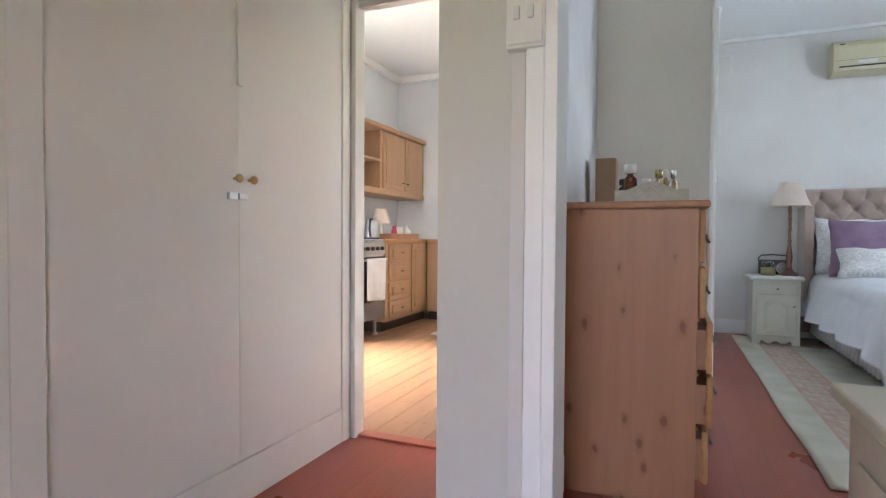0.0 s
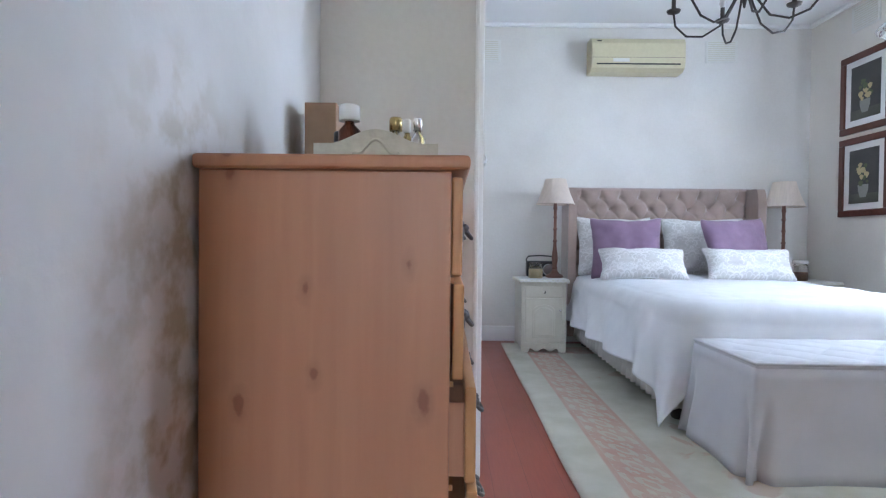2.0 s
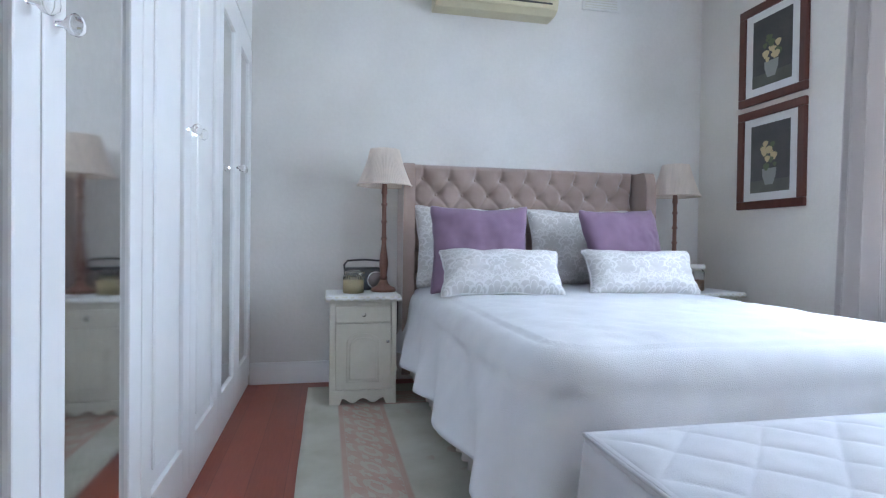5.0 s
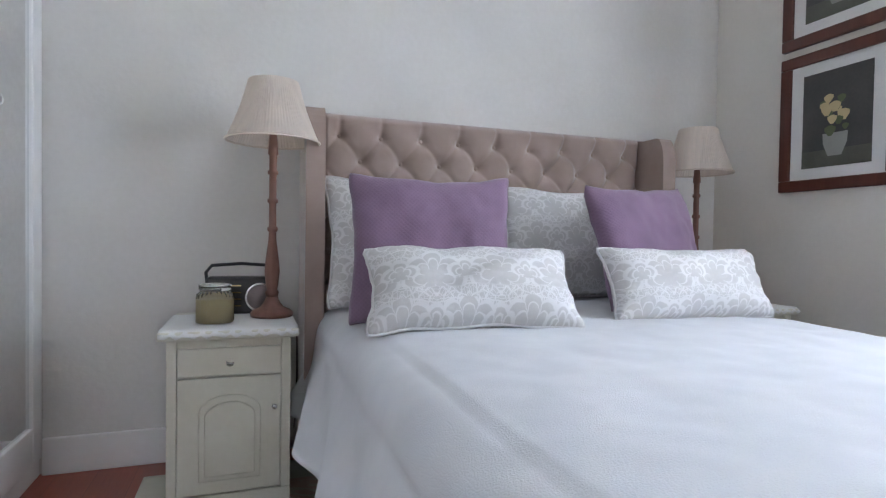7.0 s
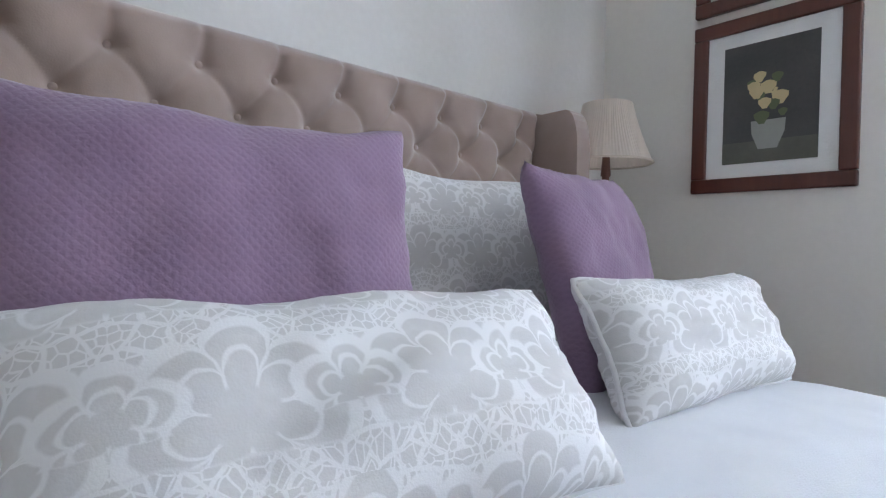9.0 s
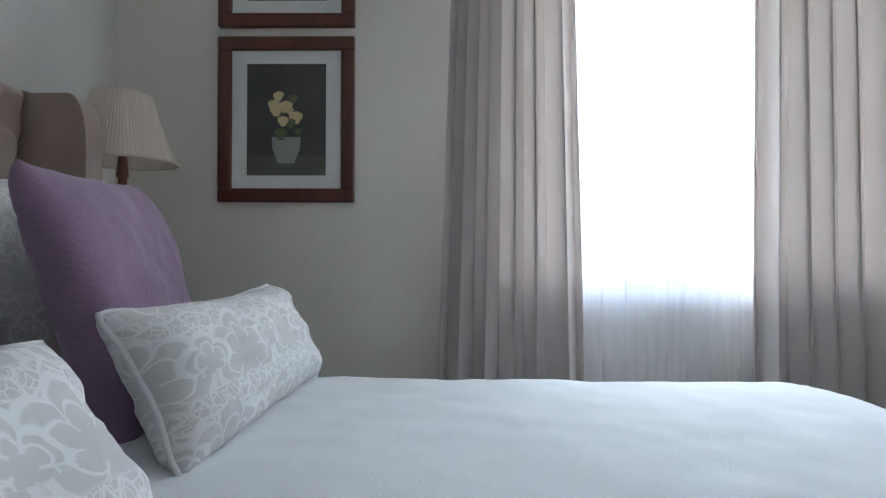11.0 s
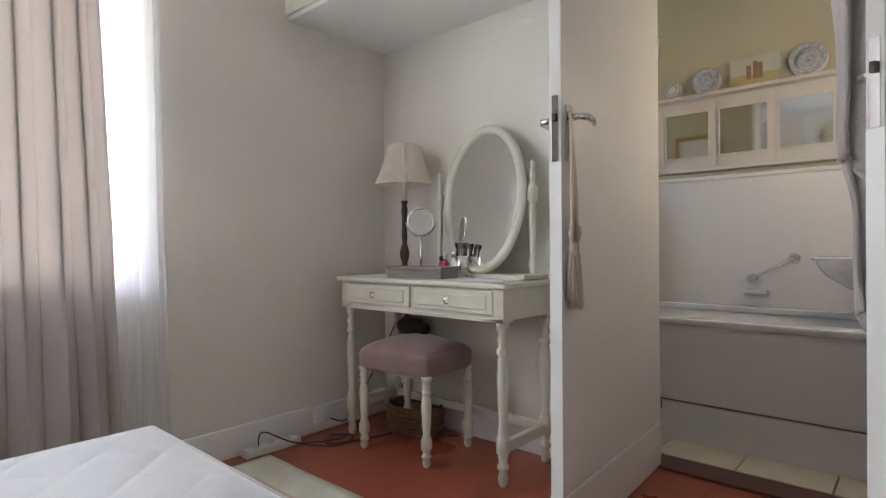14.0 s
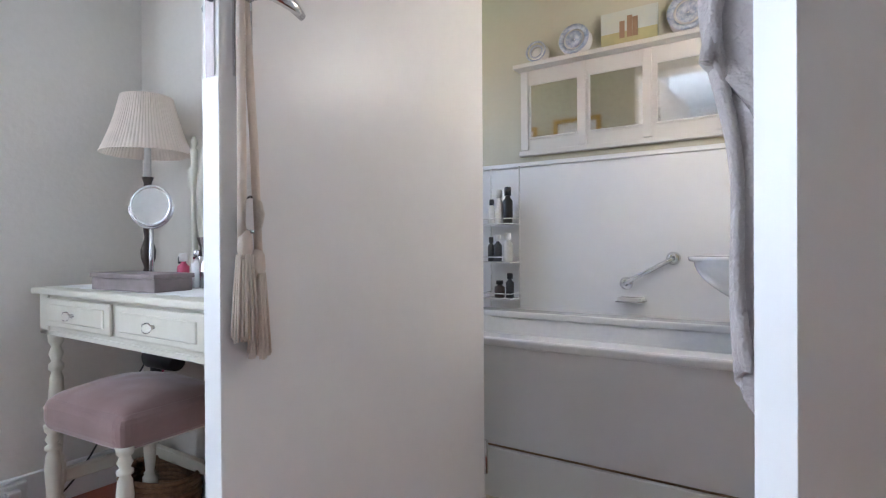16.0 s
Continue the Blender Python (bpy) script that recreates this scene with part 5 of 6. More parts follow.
def bench_skirt(u, v):
    P = 4 * (hx + hy)
    s = (u * P + hx) % P
    flare = 0.028 * v + 0.03 * max(0.0, v - 0.35)
    corners = (0, 2 * hx, 2 * hx + 2 * hy, 4 * hx + 2 * hy, P)
    dc = min(abs(s - c) for c in corners)
    mid = min(abs(s - hx), abs(s - 3 * hx - 2 * hy))
    tuck = 0.1 * max(0.0, v - 0.3) * math.exp(-((dc - 0.045) / 0.018) ** 2) + 0.02 * v * math.exp(-(mid / 0.012) ** 2)
    wav = 0.006 * v * math.sin(s * 14 + 2 * nz(s * 2, 0.5)) + 0.004 * v * nz(s * 9, v * 2)
    o = flare - tuck + wav
    z = bt - 0.022 - v * (bt - 0.03)
    if s <= 2 * hx:
        return ((-hx + s) * (1 + flare / hx), -hy - o, z)
    s -= 2 * hx
    if s <= 2 * hy:
        return (hx + o, (-hy + s) * (1 + flare / hy), z)
    s -= 2 * hy
    if s <= 2 * hx:
        return ((hx - s) * (1 + flare / hx), hy + o, z)
    s -= 2 * hx
    return (-hx - o, (hy - s) * (1 + flare / hy), z)


part("frame", B(-hx + 0.05, hx - 0.05, -hy + 0.05, hy - 0.05, 0.0, bt - 0.03), M_BENCH, be)
thick(part("skirt", sheet(360, 10, bench_skirt), M_BENCH, be, "pale grey pleated cotton skirt"), 0.004)
quilt = B(-hx, hx, -hy, hy, bt - 0.045, bt, 0.012, 3)
part("seat_pad", quilt, M_BENCH, be)


def quilted(u, v):
    x, y = -hx + 0.012 + (2 * hx - 0.024) * u, -hy + 0.012 + (2 * hy - 0.024) * v
    f = min(1.0, 1.6 * abs(math.sin((x + y) * 15) * math.sin((x - y) * 15))) ** 0.35
    e = min(1, u * 20, v * 10, (1 - u) * 20, (1 - v) * 10)
    return (x, y, bt - 0.001 + (0.002 + 0.009 * f + 0.003 * nz(x * 9, y * 9)) * max(e, 0.0) ** 0.5)


part("quilted_top", sheet(220, 90, quilted), M_QUILT, be, "white quilted cotton top")
part("piping", tube([(-hx, -hy, bt - 0.006), (hx, -hy, bt - 0.006), (hx, hy, bt - 0.006), (-hx, hy, bt - 0.006), (-hx, -hy, bt - 0.006)], 0.005, 6), M_BENCH, be)

# ---- rug ----
bm = sheet(80, 100, lambda u, v: (-1.315 + 2.63 * u + 0.008 * nz(v * 5, 1.0), -1.72 + 3.44 * v + 0.008 * nz(u * 5, 2.0), 0.008 + 0.002 * nz(u * 12, v * 14)))
rug = tagged(mesh_ob("rug", bm, M_RUG), "worn sage green wool rug with a pink patterned border", "rug")
rug.location = (1.885, 4.12, 0.002)
thick(rug, 0.008, -1)

# ---- chandelier ----
ch = thing("chandelier", "black iron chandelier with six curved arms and candle bulbs", "chandelier", (1.53, 3.76, 0))
part("canopy", lathe([(0.06, H - 0.001), (0.055, H - 0.03), (0.012, H - 0.045)], 20), M_IRON, ch)
part("chain", tube([(0, 0, H - 0.04), (0, 0, 2.42)], 0.006), M_IRON, ch)
part("stem", lathe([(0.004, 2.44), (0.014, 2.4), (0.01, 2.34), (0.02, 2.28), (0.01, 2.2), (0.018, 2.15), (0.012, 2.1), (0.004, 2.06)], 14), M_IRON, ch)
for k in range(6):
    a = 2 * math.pi * k / 6 + 0.35
    c, s = math.cos(a), math.sin(a)
    rz = [(0.012, 2.24), (0.05, 2.1), (0.11, 2.0), (0.19, 1.965), (0.27, 1.985), (0.325, 2.05), (0.335, 2.12)]
    arm = part("arm", tube([(r * c, r * s, z) for r, z in rz], 0.0055), M_IRON, ch)
    part("drip_pan", lathe([(0.008, 2.115), (0.032, 2.125), (0.036, 2.135), (0.01, 2.13)], 16, None, (0.335 * c, 0.335 * s, 0)), M_IRON, arm)
    part("candle", lathe([(0.011, 2.13), (0.011, 2.2)], 12, None, (0.335 * c, 0.335 * s, 0)), M_IRON, arm)
    part("bulb", lathe([(0.009, 2.2), (0.017, 2.225), (0.013, 2.26), (0.002, 2.29)], 12, None, (0.335 * c, 0.335 * s, 0)), M_WAREW, arm)


# ---- pictures ----
def picture(at, seed):
    p = thing("framed_picture", "mahogany framed still life of pale flowers in a vase", "picture", at, -90, "flower pictures")
    w, h, f = 0.26, 0.313, 0.052
    for x0, x1, z0, z1 in ((-w, w, 0, f), (-w, w, 2 * h - f, 2 * h), (-w, -w + f, f, 2 * h - f), (w - f, w, f, 2 * h - f)):
        fr = part("frame", B(x0, x1, -0.026, 0, z0, z1, 0.007, 3), M_MAHOG, p)
    part("mount", B(-w + f, w - f, -0.012, -0.004, f, 2 * h - f), M_DOILY, p, "cream card mount")
    iw, z0, z1 = 0.15, f + 0.05, 2 * h - f - 0.05
    part("canvas", B(-iw, iw, -0.0145, -0.011, z0, z1), paint("dusky_canvas", (0.045, 0.045, 0.045), (0.085, 0.08, 0.075), 0.5, 6.0, 80.0, 0.1), p)
    part("painted_table", B(-iw, iw, -0.0155, -0.0146, z0, z0 + 0.075), paint("painted_ledge", (0.13, 0.13, 0.1), (0.08, 0.08, 0.065), 0.5, 8.0), p)
    vase = [(-0.03, 0.045), (0.03, 0.045), (0.052, 0.1), (0.055, 0.145), (-0.055, 0.145), (-0.052, 0.1)]
    bm = bmesh.new()
    bm.faces.new([bm.verts.new((x, -0.016, z0 + z)) for x, z in vase])
    part("painted_vase", bm, M_VASE, p)
    rnd = random.Random(seed)
    for k in range(16):
        bm = bmesh.new()
        cx, cz, r = rnd.uniform(-0.055, 0.06), z0 + rnd.uniform(0.15, 0.3), rnd.uniform(0.012, 0.026)
        bm.faces.new([bm.verts.new((cx + r * (1 + 0.3 * math.sin(3 * q)) * math.cos(q), -0.0165 - 0.0003 * k, cz + r * math.sin(q))) for q in [2 * math.pi * i / 10 for i in range(10)]])
        part("painted_petal" if k % 2 else "painted_leaf", bm, M_WAX if k % 2 else M_LEAFPAINT, p)
    return p


M_VASE = plain("painted_stone_vase", (0.33, 0.33, 0.3), 0.6)
M_LEAFPAINT = plain("painted_green", (0.12, 0.14, 0.07), 0.6)
picture((EW, 5.335, 1.128), 3)
picture((EW, 5.335, 1.79), 8)


# ---- curtains ----
def curtain(name, label, y0, y1, x, folds, amp, z0, z1, m, t, flare, lean, seed, group):
    """Cloth in upright rounded folds, that widens and leans a little towards the floor."""
    c = thing(name, label, "curtain", (x, 0, 0), 0, group)
    ym = (y0 + y1) / 2

    def fn(u, v):
        d = 1 - v
        w = (1 + flare * d) * (y1 - y0) / 2
        s = u * folds + 0.22 * nz(u * folds * 0.9, seed) + 0.1 * nz(u * folds * 0.7, v * 0.8, seed)
        ph = s * 2 * math.pi
        a = amp * (0.75 + 0.35 * nz(math.floor(s) * 1.7, seed)) * (0.7 + 0.3 * d)
        return (a * math.sin(ph) + 0.01 * nz(u * 4, v * 1.5, seed), ym - lean * d + (u - 0.5) * 2 * w + 0.1 * (y1 - y0) / folds * math.sin(2 * ph), z0 + (z1 - z0) * v)

    thick(part("drape", sheet(int(folds * 28), 28, fn), m, c), t)
    return c


curtain("curtain", "heavy grey taupe curtain hanging in deep folds", 4.305, 4.685, EW - 0.16, 5.5, 0.045, 0.012, 2.6, M_CURTAIN, 0.006, 0.42, 0.0, 1.0, "taupe curtains")
curtain("curtain", "heavy grey taupe curtain hanging in deep folds", 3.12, 3.66, EW - 0.16, 6.5, 0.048, 0.012, 2.6, M_CURTAIN, 0.006, 0.2, 0.06, 2.0, "taupe curtains")
curtain("voile_curtain", "sheer white voile curtain across the window", 2.84, 4.62, EW - 0.06, 11, 0.016, 0.02, 2.58, M_SHEER, 0.0, 0.02, 0.03, 3.0, "voile curtains")
rod = thing("curtain_rail", "white curtain rail above the window", "curtain rail", (EW - 0.14, 0, 2.6))
part("rail", B(-0.08, -0.05, 2.7, 4.85, 0, 0.025, 0.004), M_PLASTIC, rod)
part("rail", B(0.05, 0.08, 2.7, 4.85, -0.02, 0.005, 0.004), M_PLASTIC, rod)
for y in (2.75, 3.7, 4.8):
    part("bracket", B(-0.08, 0.14, y, y + 0.02, 0.025, 0.04), M_PLASTIC, rod)

# ---- dressing table corner ----
oc = thing("overhead_cupboard", "white built-in cupboard above the dressing table", "cupboard", (0, 1.572, 2.075))
part("body", B(1.93, EW, 0.0, 0.63, 0, H - 2.08), M_WHITE, oc)
for k in range(3):
    d = part("door", B(1.94 + k * 0.476, 2.41 + k * 0.476, 0.63, 0.648, 0.02, H - 2.1, 0.004), M_CREAM, oc)
    part("knob", moved(lathe([(0.005, 0), (0.012, 0.012), (0.011, 0.022), (0.002, 0.025)], 12), pose(2.38 + k * 0.492 if k != 1 else 1.975 + k * 0.492, 0.648, 0.08, -90)), M_CHROME, d)

LEG = [(0.012, 0), (0.017, 0.01), (0.021, 0.03), (0.015, 0.06), (0.023, 0.068), (0.023, 0.08), (0.016, 0.088), (0.02, 0.12), (0.026, 0.13), (0.026, 0.19), (0.018, 0.2), (0.022, 0.21), (0.015, 0.225), (0.02, 0.3), (0.024, 0.42), (0.02, 0.48), (0.014, 0.5), (0.023, 0.51), (0.023, 0.525), (0.014, 0.535), (0.022, 0.56), (0.014, 0.585), (0.023, 0.6), (0.026, 0.63)]


def leg_profile(h, s=1.0):
    return [(r * s, z * h / 0.63) for r, z in LEG]


dt = thing("dressing_table", "cream painted dressing table with two drawers and turned legs", "dressing table", (2.69, 1.6, 0))
tx, td, th = 0.5, 0.4, 0.803
part("top", B(-tx - 0.02, tx + 0.02, -0.01, td + 0.015, th - 0.022, th, 0.007, 3), M_CREAM, dt)
part("apron", B(-tx + 0.005, tx - 0.005, 0.01, td - 0.012, 0.655, th - 0.022), M_CREAM, dt)
part("apron_edge", B(-tx + 0.004, tx - 0.004, td - 0.012, td - 0.006, 0.647, 0.663, 0.002), M_CREAM, dt)
for x0, x1 in ((-0.45, -0.015), (0.015, 0.45)):
    d = part("drawer", B(x0, x1, td - 0.012, td, 0.676, 0.771, 0.006, 2), M_CREAM, dt)
    part("raised_field", B(x0 + 0.03, x1 - 0.03, td - 0.002, td + 0.005, 0.694, 0.753, 0.004, 1), M_CREAM, d)
    part("knob", moved(lathe([(0.005, 0), (0.006, 0.01), (0.015, 0.018), (0.013, 0.028), (0.002, 0.032)], 14), pose((x0 + x1) / 2, td + 0.004, 0.724, -90)), M_CRYSTAL, d, "clear glass knob")
for x in (-0.468, 0.468):
    for y in (0.04, td - 0.04):
        lg = part("leg", lathe(leg_profile(0.647), 18, None, (x, y, 0)), M_CREAM, dt)
        part("leg_block", B(x - 0.03, x + 0.036, y - 0.03, y + 0.034, 0.647, th - 0.022, 0.003), M_CREAM, lg)
    part("side_stretcher", B(x - 0.014, x + 0.014, 0.06, td - 0.06, 0.13, 0.175, 0.005), M_CREAM, dt)
part("back_stretcher", B(-0.46, 0.46, 0.03, 0.058, 0.135, 0.175, 0.005), M_CREAM, dt)

so = thing("stool", "cream turned-leg stool with a padded mauve suede seat", "stool", (2.78, 1.88, 0), 4)
sx_, sy_ = 0.215, 0.18


def seat(u, v):
    a, b = 2 * u - 1, 2 * v - 1
    e = max(abs(a), abs(b))
    crown = 0.058 * (1 - a * a) ** 0.6 * (1 - b * b) ** 0.6
    return (sx_ * a * 0.97, sy_ * b * 0.97, 0.474 - 0.03 * max(0.0, (e - 0.86) / 0.14) ** 2 + crown + 0.003 * nz(a * 4, b * 4))


bm = sheet(28, 24, seat)
part("seat", bm, M_SUEDE, so, "padded mauve suede seat")
part("seat_border", B(-sx_, sx_, -sy_, sy_, 0.374, 0.48, 0.042, 5), M_SUEDE, so)
part("seat_frame", B(-sx_ + 0.035, sx_ - 0.035, -sy_ + 0.035, sy_ - 0.035, 0.368, 0.406), M_CREAM, so)
for x in (-sx_ + 0.025, sx_ - 0.025):
    for y in (-sy_ + 0.025, sy_ - 0.025):
        part("leg", lathe(leg_profile(0.391, 0.95), 18, None, (x, y, 0)), M_CREAM, so)

mi = thing("vanity_mirror", "oval vanity mirror in a cream painted frame between two posts", "mirror", (2.53, 1.68, th + 0.002), -3.2)
part("stand", B(-0.27, 0.27, -0.07, 0.07, 0, 0.018, 0.005), M_CREAM, mi)
fr = Matrix.Translation((0, 0, 0.365)) @ pose(0, 0, 0, 6)
bm = bmesh.new()
sheet(96, 10, lambda u, v: ((0.205 + 0.026 * (1 + math.cos(2 * math.pi * v)) * 0.9) * math.cos(2 * math.pi * u), 0.018 * math.sin(2 * math.pi * v), (0.308 + 0.026 * (1 + math.cos(2 * math.pi * v)) * 0.9) * math.sin(2 * math.pi * u)), bm)
part("frame", moved(bm, fr), M_CREAM, mi, "cream oval frame")
bm = bmesh.new()
bm.faces.new([bm.verts.new((0.212 * math.cos(2 * math.pi * k / 64), 0.004, 0.315 * math.sin(2 * math.pi * k / 64))) for k in range(64)])
g = bmesh.ops.extrude_face_region(bm, geom=bm.faces[:])
bmesh.ops.translate(bm, verts=[v for v in g["geom"] if isinstance(v, bmesh.types.BMVert)], vec=(0, -0.01, 0))
part("glass", moved(bm, fr), M_MIRROR, mi, "silvered oval mirror glass")
for x in (-0.285, 0.285):
    part("post", lathe([(0.012, 0.0), (0.02, 0.01), (0.012, 0.03), (0.018, 0.06), (0.011, 0.1), (0.016, 0.3), (0.011, 0.33), (0.022, 0.345), (0.022, 0.4), (0.011, 0.415), (0.014, 0.47), (0.006, 0.48), (0.014, 0.5), (0.004, 0.52)], 16, None, (x, 0, 0)), M_CREAM, mi)
    part("post_foot", B(x - 0.02, x + 0.02, -0.09, 0.09, 0, 0.022, 0.005), M_CREAM, mi)

vl = thing("vanity_lamp", "dark candlestick table lamp with a cream pleated shade", "table lamp", (3.015, 1.72, th + 0.002))
part("base", B(-0.055, 0.055, -0.055, 0.055, 0, 0.018, 0.006), M_DARKWOOD, vl)
part("stem", lathe([(0.04, 0.018), (0.02, 0.035), (0.014, 0.06), (0.024, 0.09), (0.026, 0.12), (0.014, 0.16), (0.012, 0.17), (0.016, 0.19), (0.013, 0.3), (0.018, 0.34), (0.012, 0.36), (0.02, 0.385)], 18), M_DARKWOOD, vl)
part("candle", lathe([(0.012, 0.385), (0.012, 0.49), (0.002, 0.492)], 14), M_WAREW, vl)
part("shade", pleated(0.152, 0.468, 0.085, 0.674, 76), M_SHADE, vl, "cream pleated fabric shade")

mm = thing("makeup_mirror", "round chrome magnifying mirror on a stand", "mirror", (2.79, 1.83, th + 0.001), 35)
part("foot", lathe([(0.055, 0), (0.055, 0.006), (0.01, 0.014)], 24), M_CHROME, mm)
part("stem", lathe([(0.007, 0.01), (0.007, 0.19)], 12), M_CHROME, mm)
rim = part("rim", moved(sheet(48, 8, lambda u, v: ((0.063 + 0.006 * math.cos(2 * math.pi * v)) * math.cos(2 * math.pi * u), (0.063 + 0.006 * math.cos(2 * math.pi * v)) * math.sin(2 * math.pi * u), 0.006 * math.sin(2 * math.pi * v))), pose(0, 0, 0.265, 93)), M_CHROME, mm)
part("glass", moved(lathe([(0.06, -0.003), (0.06, 0.003)], 36), pose(0, 0, 0.265, 93)), M_MIRROR, rim)
part("yoke", tube([(0.071 * math.cos(a), 0, 0.265 + 0.071 * math.sin(a)) for a in [math.pi * (1 + k / 12) for k in range(13)]], 0.004), M_CHROME, mm)

jb = thing("jewellery_box", "low grey-washed wooden box on the dressing table", "box", (2.72, 1.9, th + 0.003), 4)
part("case", B(-0.16, 0.16, -0.06, 0.06, 0, 0.038, 0.003), M_DUSK, jb)
part("lid", B(-0.165, 0.165, -0.065, 0.065, 0.038, 0.052, 0.003), M_DUSK, jb)
bm = sheet(40, 16, lambda u, v: (-0.45 + 0.9 * u, 0.0 + 0.36 * v + 0.012 * math.sin(u * 50) * (1 if v > 0.9 else 0), 0.001 + 0.0012 * nz(u * 12, v * 6)))
run = mesh_ob("table_runner", bm, M_DOILY)
run.location = (2.69, 1.6, th + 0.001)
tagged(thick(run, 0.0012), "white lace runner on the dressing table", "cloth")
bottle("nail_polish", "dark red nail varnish bottle on the dressing table", (2.7, 1.78, th + 0.003), 0.016, 0.1, M_PINK, 0.8, M_BLACK)
bottle("lotion_bottle", "pink lotion bottle on the dressing table", (2.66, 1.8, th + 0.003), 0.018, 0.11, M_PINK, 0.7, M_WAREW)
bottle("lotion_bottle", "white lotion bottle on the dressing table", (2.63, 1.77, th + 0.003), 0.02, 0.12, M_WAREW, 0.7, M_CHROME)
cupb = thing("brush_cup", "chrome cup holding make-up brushes", "brush cup", (2.6, 1.75, th + 0.003))
part("cup", lathe([(0.03, 0), (0.032, 0.1), (0.029, 0.1), (0.027, 0.006)], 18), M_CHROME, cupb)
for k in range(7):
    a = k * 0.9
    x, y = 0.016 * math.cos(a), 0.016 * math.sin(a)
    part("brush", tube([(x, y, 0.01), (x * 1.5, y * 1.5, 0.13), (x * 1.6, y * 1.6, 0.14), (x * 1.7, y * 1.7, 0.16)], [0.003, 0.003, 0.006, 0.008]), M_DARKWOOD if k % 2 else M_DUSK, cupb)

hd = thing("hair_dryer", "black hair dryer hanging under the dressing table", "hair dryer", (3.0, 1.66, 0.5))
part("body", tube([(-0.1, 0.02, 0.02), (-0.05, 0.02, 0.03), (0.06, 0.02, 0.03), (0.09, 0.02, 0.03)], [0.03, 0.042, 0.045, 0.03], 14), M_BLACK, hd)
part("grip", tube([(0.03, 0.02, 0.02), (0.04, 0.03, -0.07), (0.045, 0.03, -0.1)], [0.022, 0.018, 0.014], 12), M_BLACK, hd)
part("hook", tube([(0, -0.055, 0.06), (0, 0.0, 0.07), (0, 0.02, 0.06)], 0.004), M_CHROME, hd)
simple("hair_straightener", "bright pink hair straightener hanging on the wall", "hair straightener", (3.1, 1.61, 0.28), tube([(0, -0.035, 0.36), (0.0, 0.0, 0.34), (0.01, 0.02, 0.2), (0.012, 0.02, 0.0)], [0.006, 0.014, 0.018, 0.012], 10), M_PINK)
bk = thing("wicker_basket", "small brown wicker basket under the dressing table", "basket", (2.95, 1.72, 0))
for k in range(9):
    part("weave", tube([((0.16 + 0.005 * (k % 2)) * math.cos(a), (0.11 + 0.004 * (k % 2)) * math.sin(a), 0.01 + k * 0.016) for a in [2 * math.pi * i / 32 for i in range(33)]], 0.009, 6), M_BASKET, bk)
part("bottom", B(-0.12, 0.12, -0.07, 0.07, 0.002, 0.01), M_BASKET, bk)

ps = thing("power_strip", "white multi-plug power strip on the floor by the skirting", "power strip", (EW - 0.07, 2.35, 0), 88)
part("case", B(-0.14, 0.14, -0.027, 0.027, 0, 0.035, 0.006), M_PLASTIC, ps)
for x in (-0.08, 0.0, 0.08):
    part("socket", lathe([(0.017, 0.0345), (0.017, 0.0365), (0.015, 0.036)], 14, None, (x, 0, 0)), M_WAREW, ps)
wp = thing("wall_socket", "white surface wall socket with a plug above the skirting", "socket", (EW - 0.02, 2.05, 0.05))
part("case", B(-0.03, 0, -0.05, 0.05, 0, 0.075, 0.005), M_PLASTIC, wp)
part("plug", B(-0.065, -0.03, -0.02, 0.02, 0.02, 0.06, 0.006), M_PLASTIC, wp)


def cable(label, pts):
    c = []
    for i in range(len(pts) - 1):
        p0, p1, p2, p3 = (Vector(pts[max(0, min(len(pts) - 1, i + k))]) for k in (-1, 0, 1, 2))
        for k in range(6):
            s = k / 6
            c.append(0.5 * ((2 * p1) + (p2 - p0) * s + (2 * p0 - 5 * p1 + 4 * p2 - p3) * s * s + (3 * p1 - p0 - 3 * p2 + p3) * s ** 3))
    c.append(Vector(pts[-1]))
    tagged(mesh_ob("power_cable", tube(c, 0.0035, 6), M_BLACK), label, "cable", "cables")


E0 = EW - 0.07
cable("black power cable trailing along the floor", [(E0, 2.42, 0.04), (E0 - 0.01, 2.4, 0.1), (E0 - 0.05, 2.25, 0.02), (E0 - 0.13, 2.05, 0.006), (E0 - 0.06, 1.9, 0.006), (E0 - 0.15, 1.75, 0.01), (3.15, 1.6, 0.2)])
cable("black power cable looping up behind the table leg", [(E0, 2.05, 0.09), (E0 - 0.03, 1.95, 0.05), (E0 - 0.02, 1.85, 0.12), (E0 - 0.03, 1.75, 0.28), (3.2, 1.6, 0.55), (3.17, 1.58, 0.76)])
cable("black power cable coiled on the floor", [(E0, 2.3, 0.036), (E0 - 0.1, 2.2, 0.006), (E0 - 0.2, 2.1, 0.006), (E0 - 0.14, 1.98, 0.006), (E0 - 0.06, 2.06, 0.008), (E0 - 0.16, 2.14, 0.01), (E0 - 0.25, 1.9, 0.006), (3.0, 1.75, 0.006)])

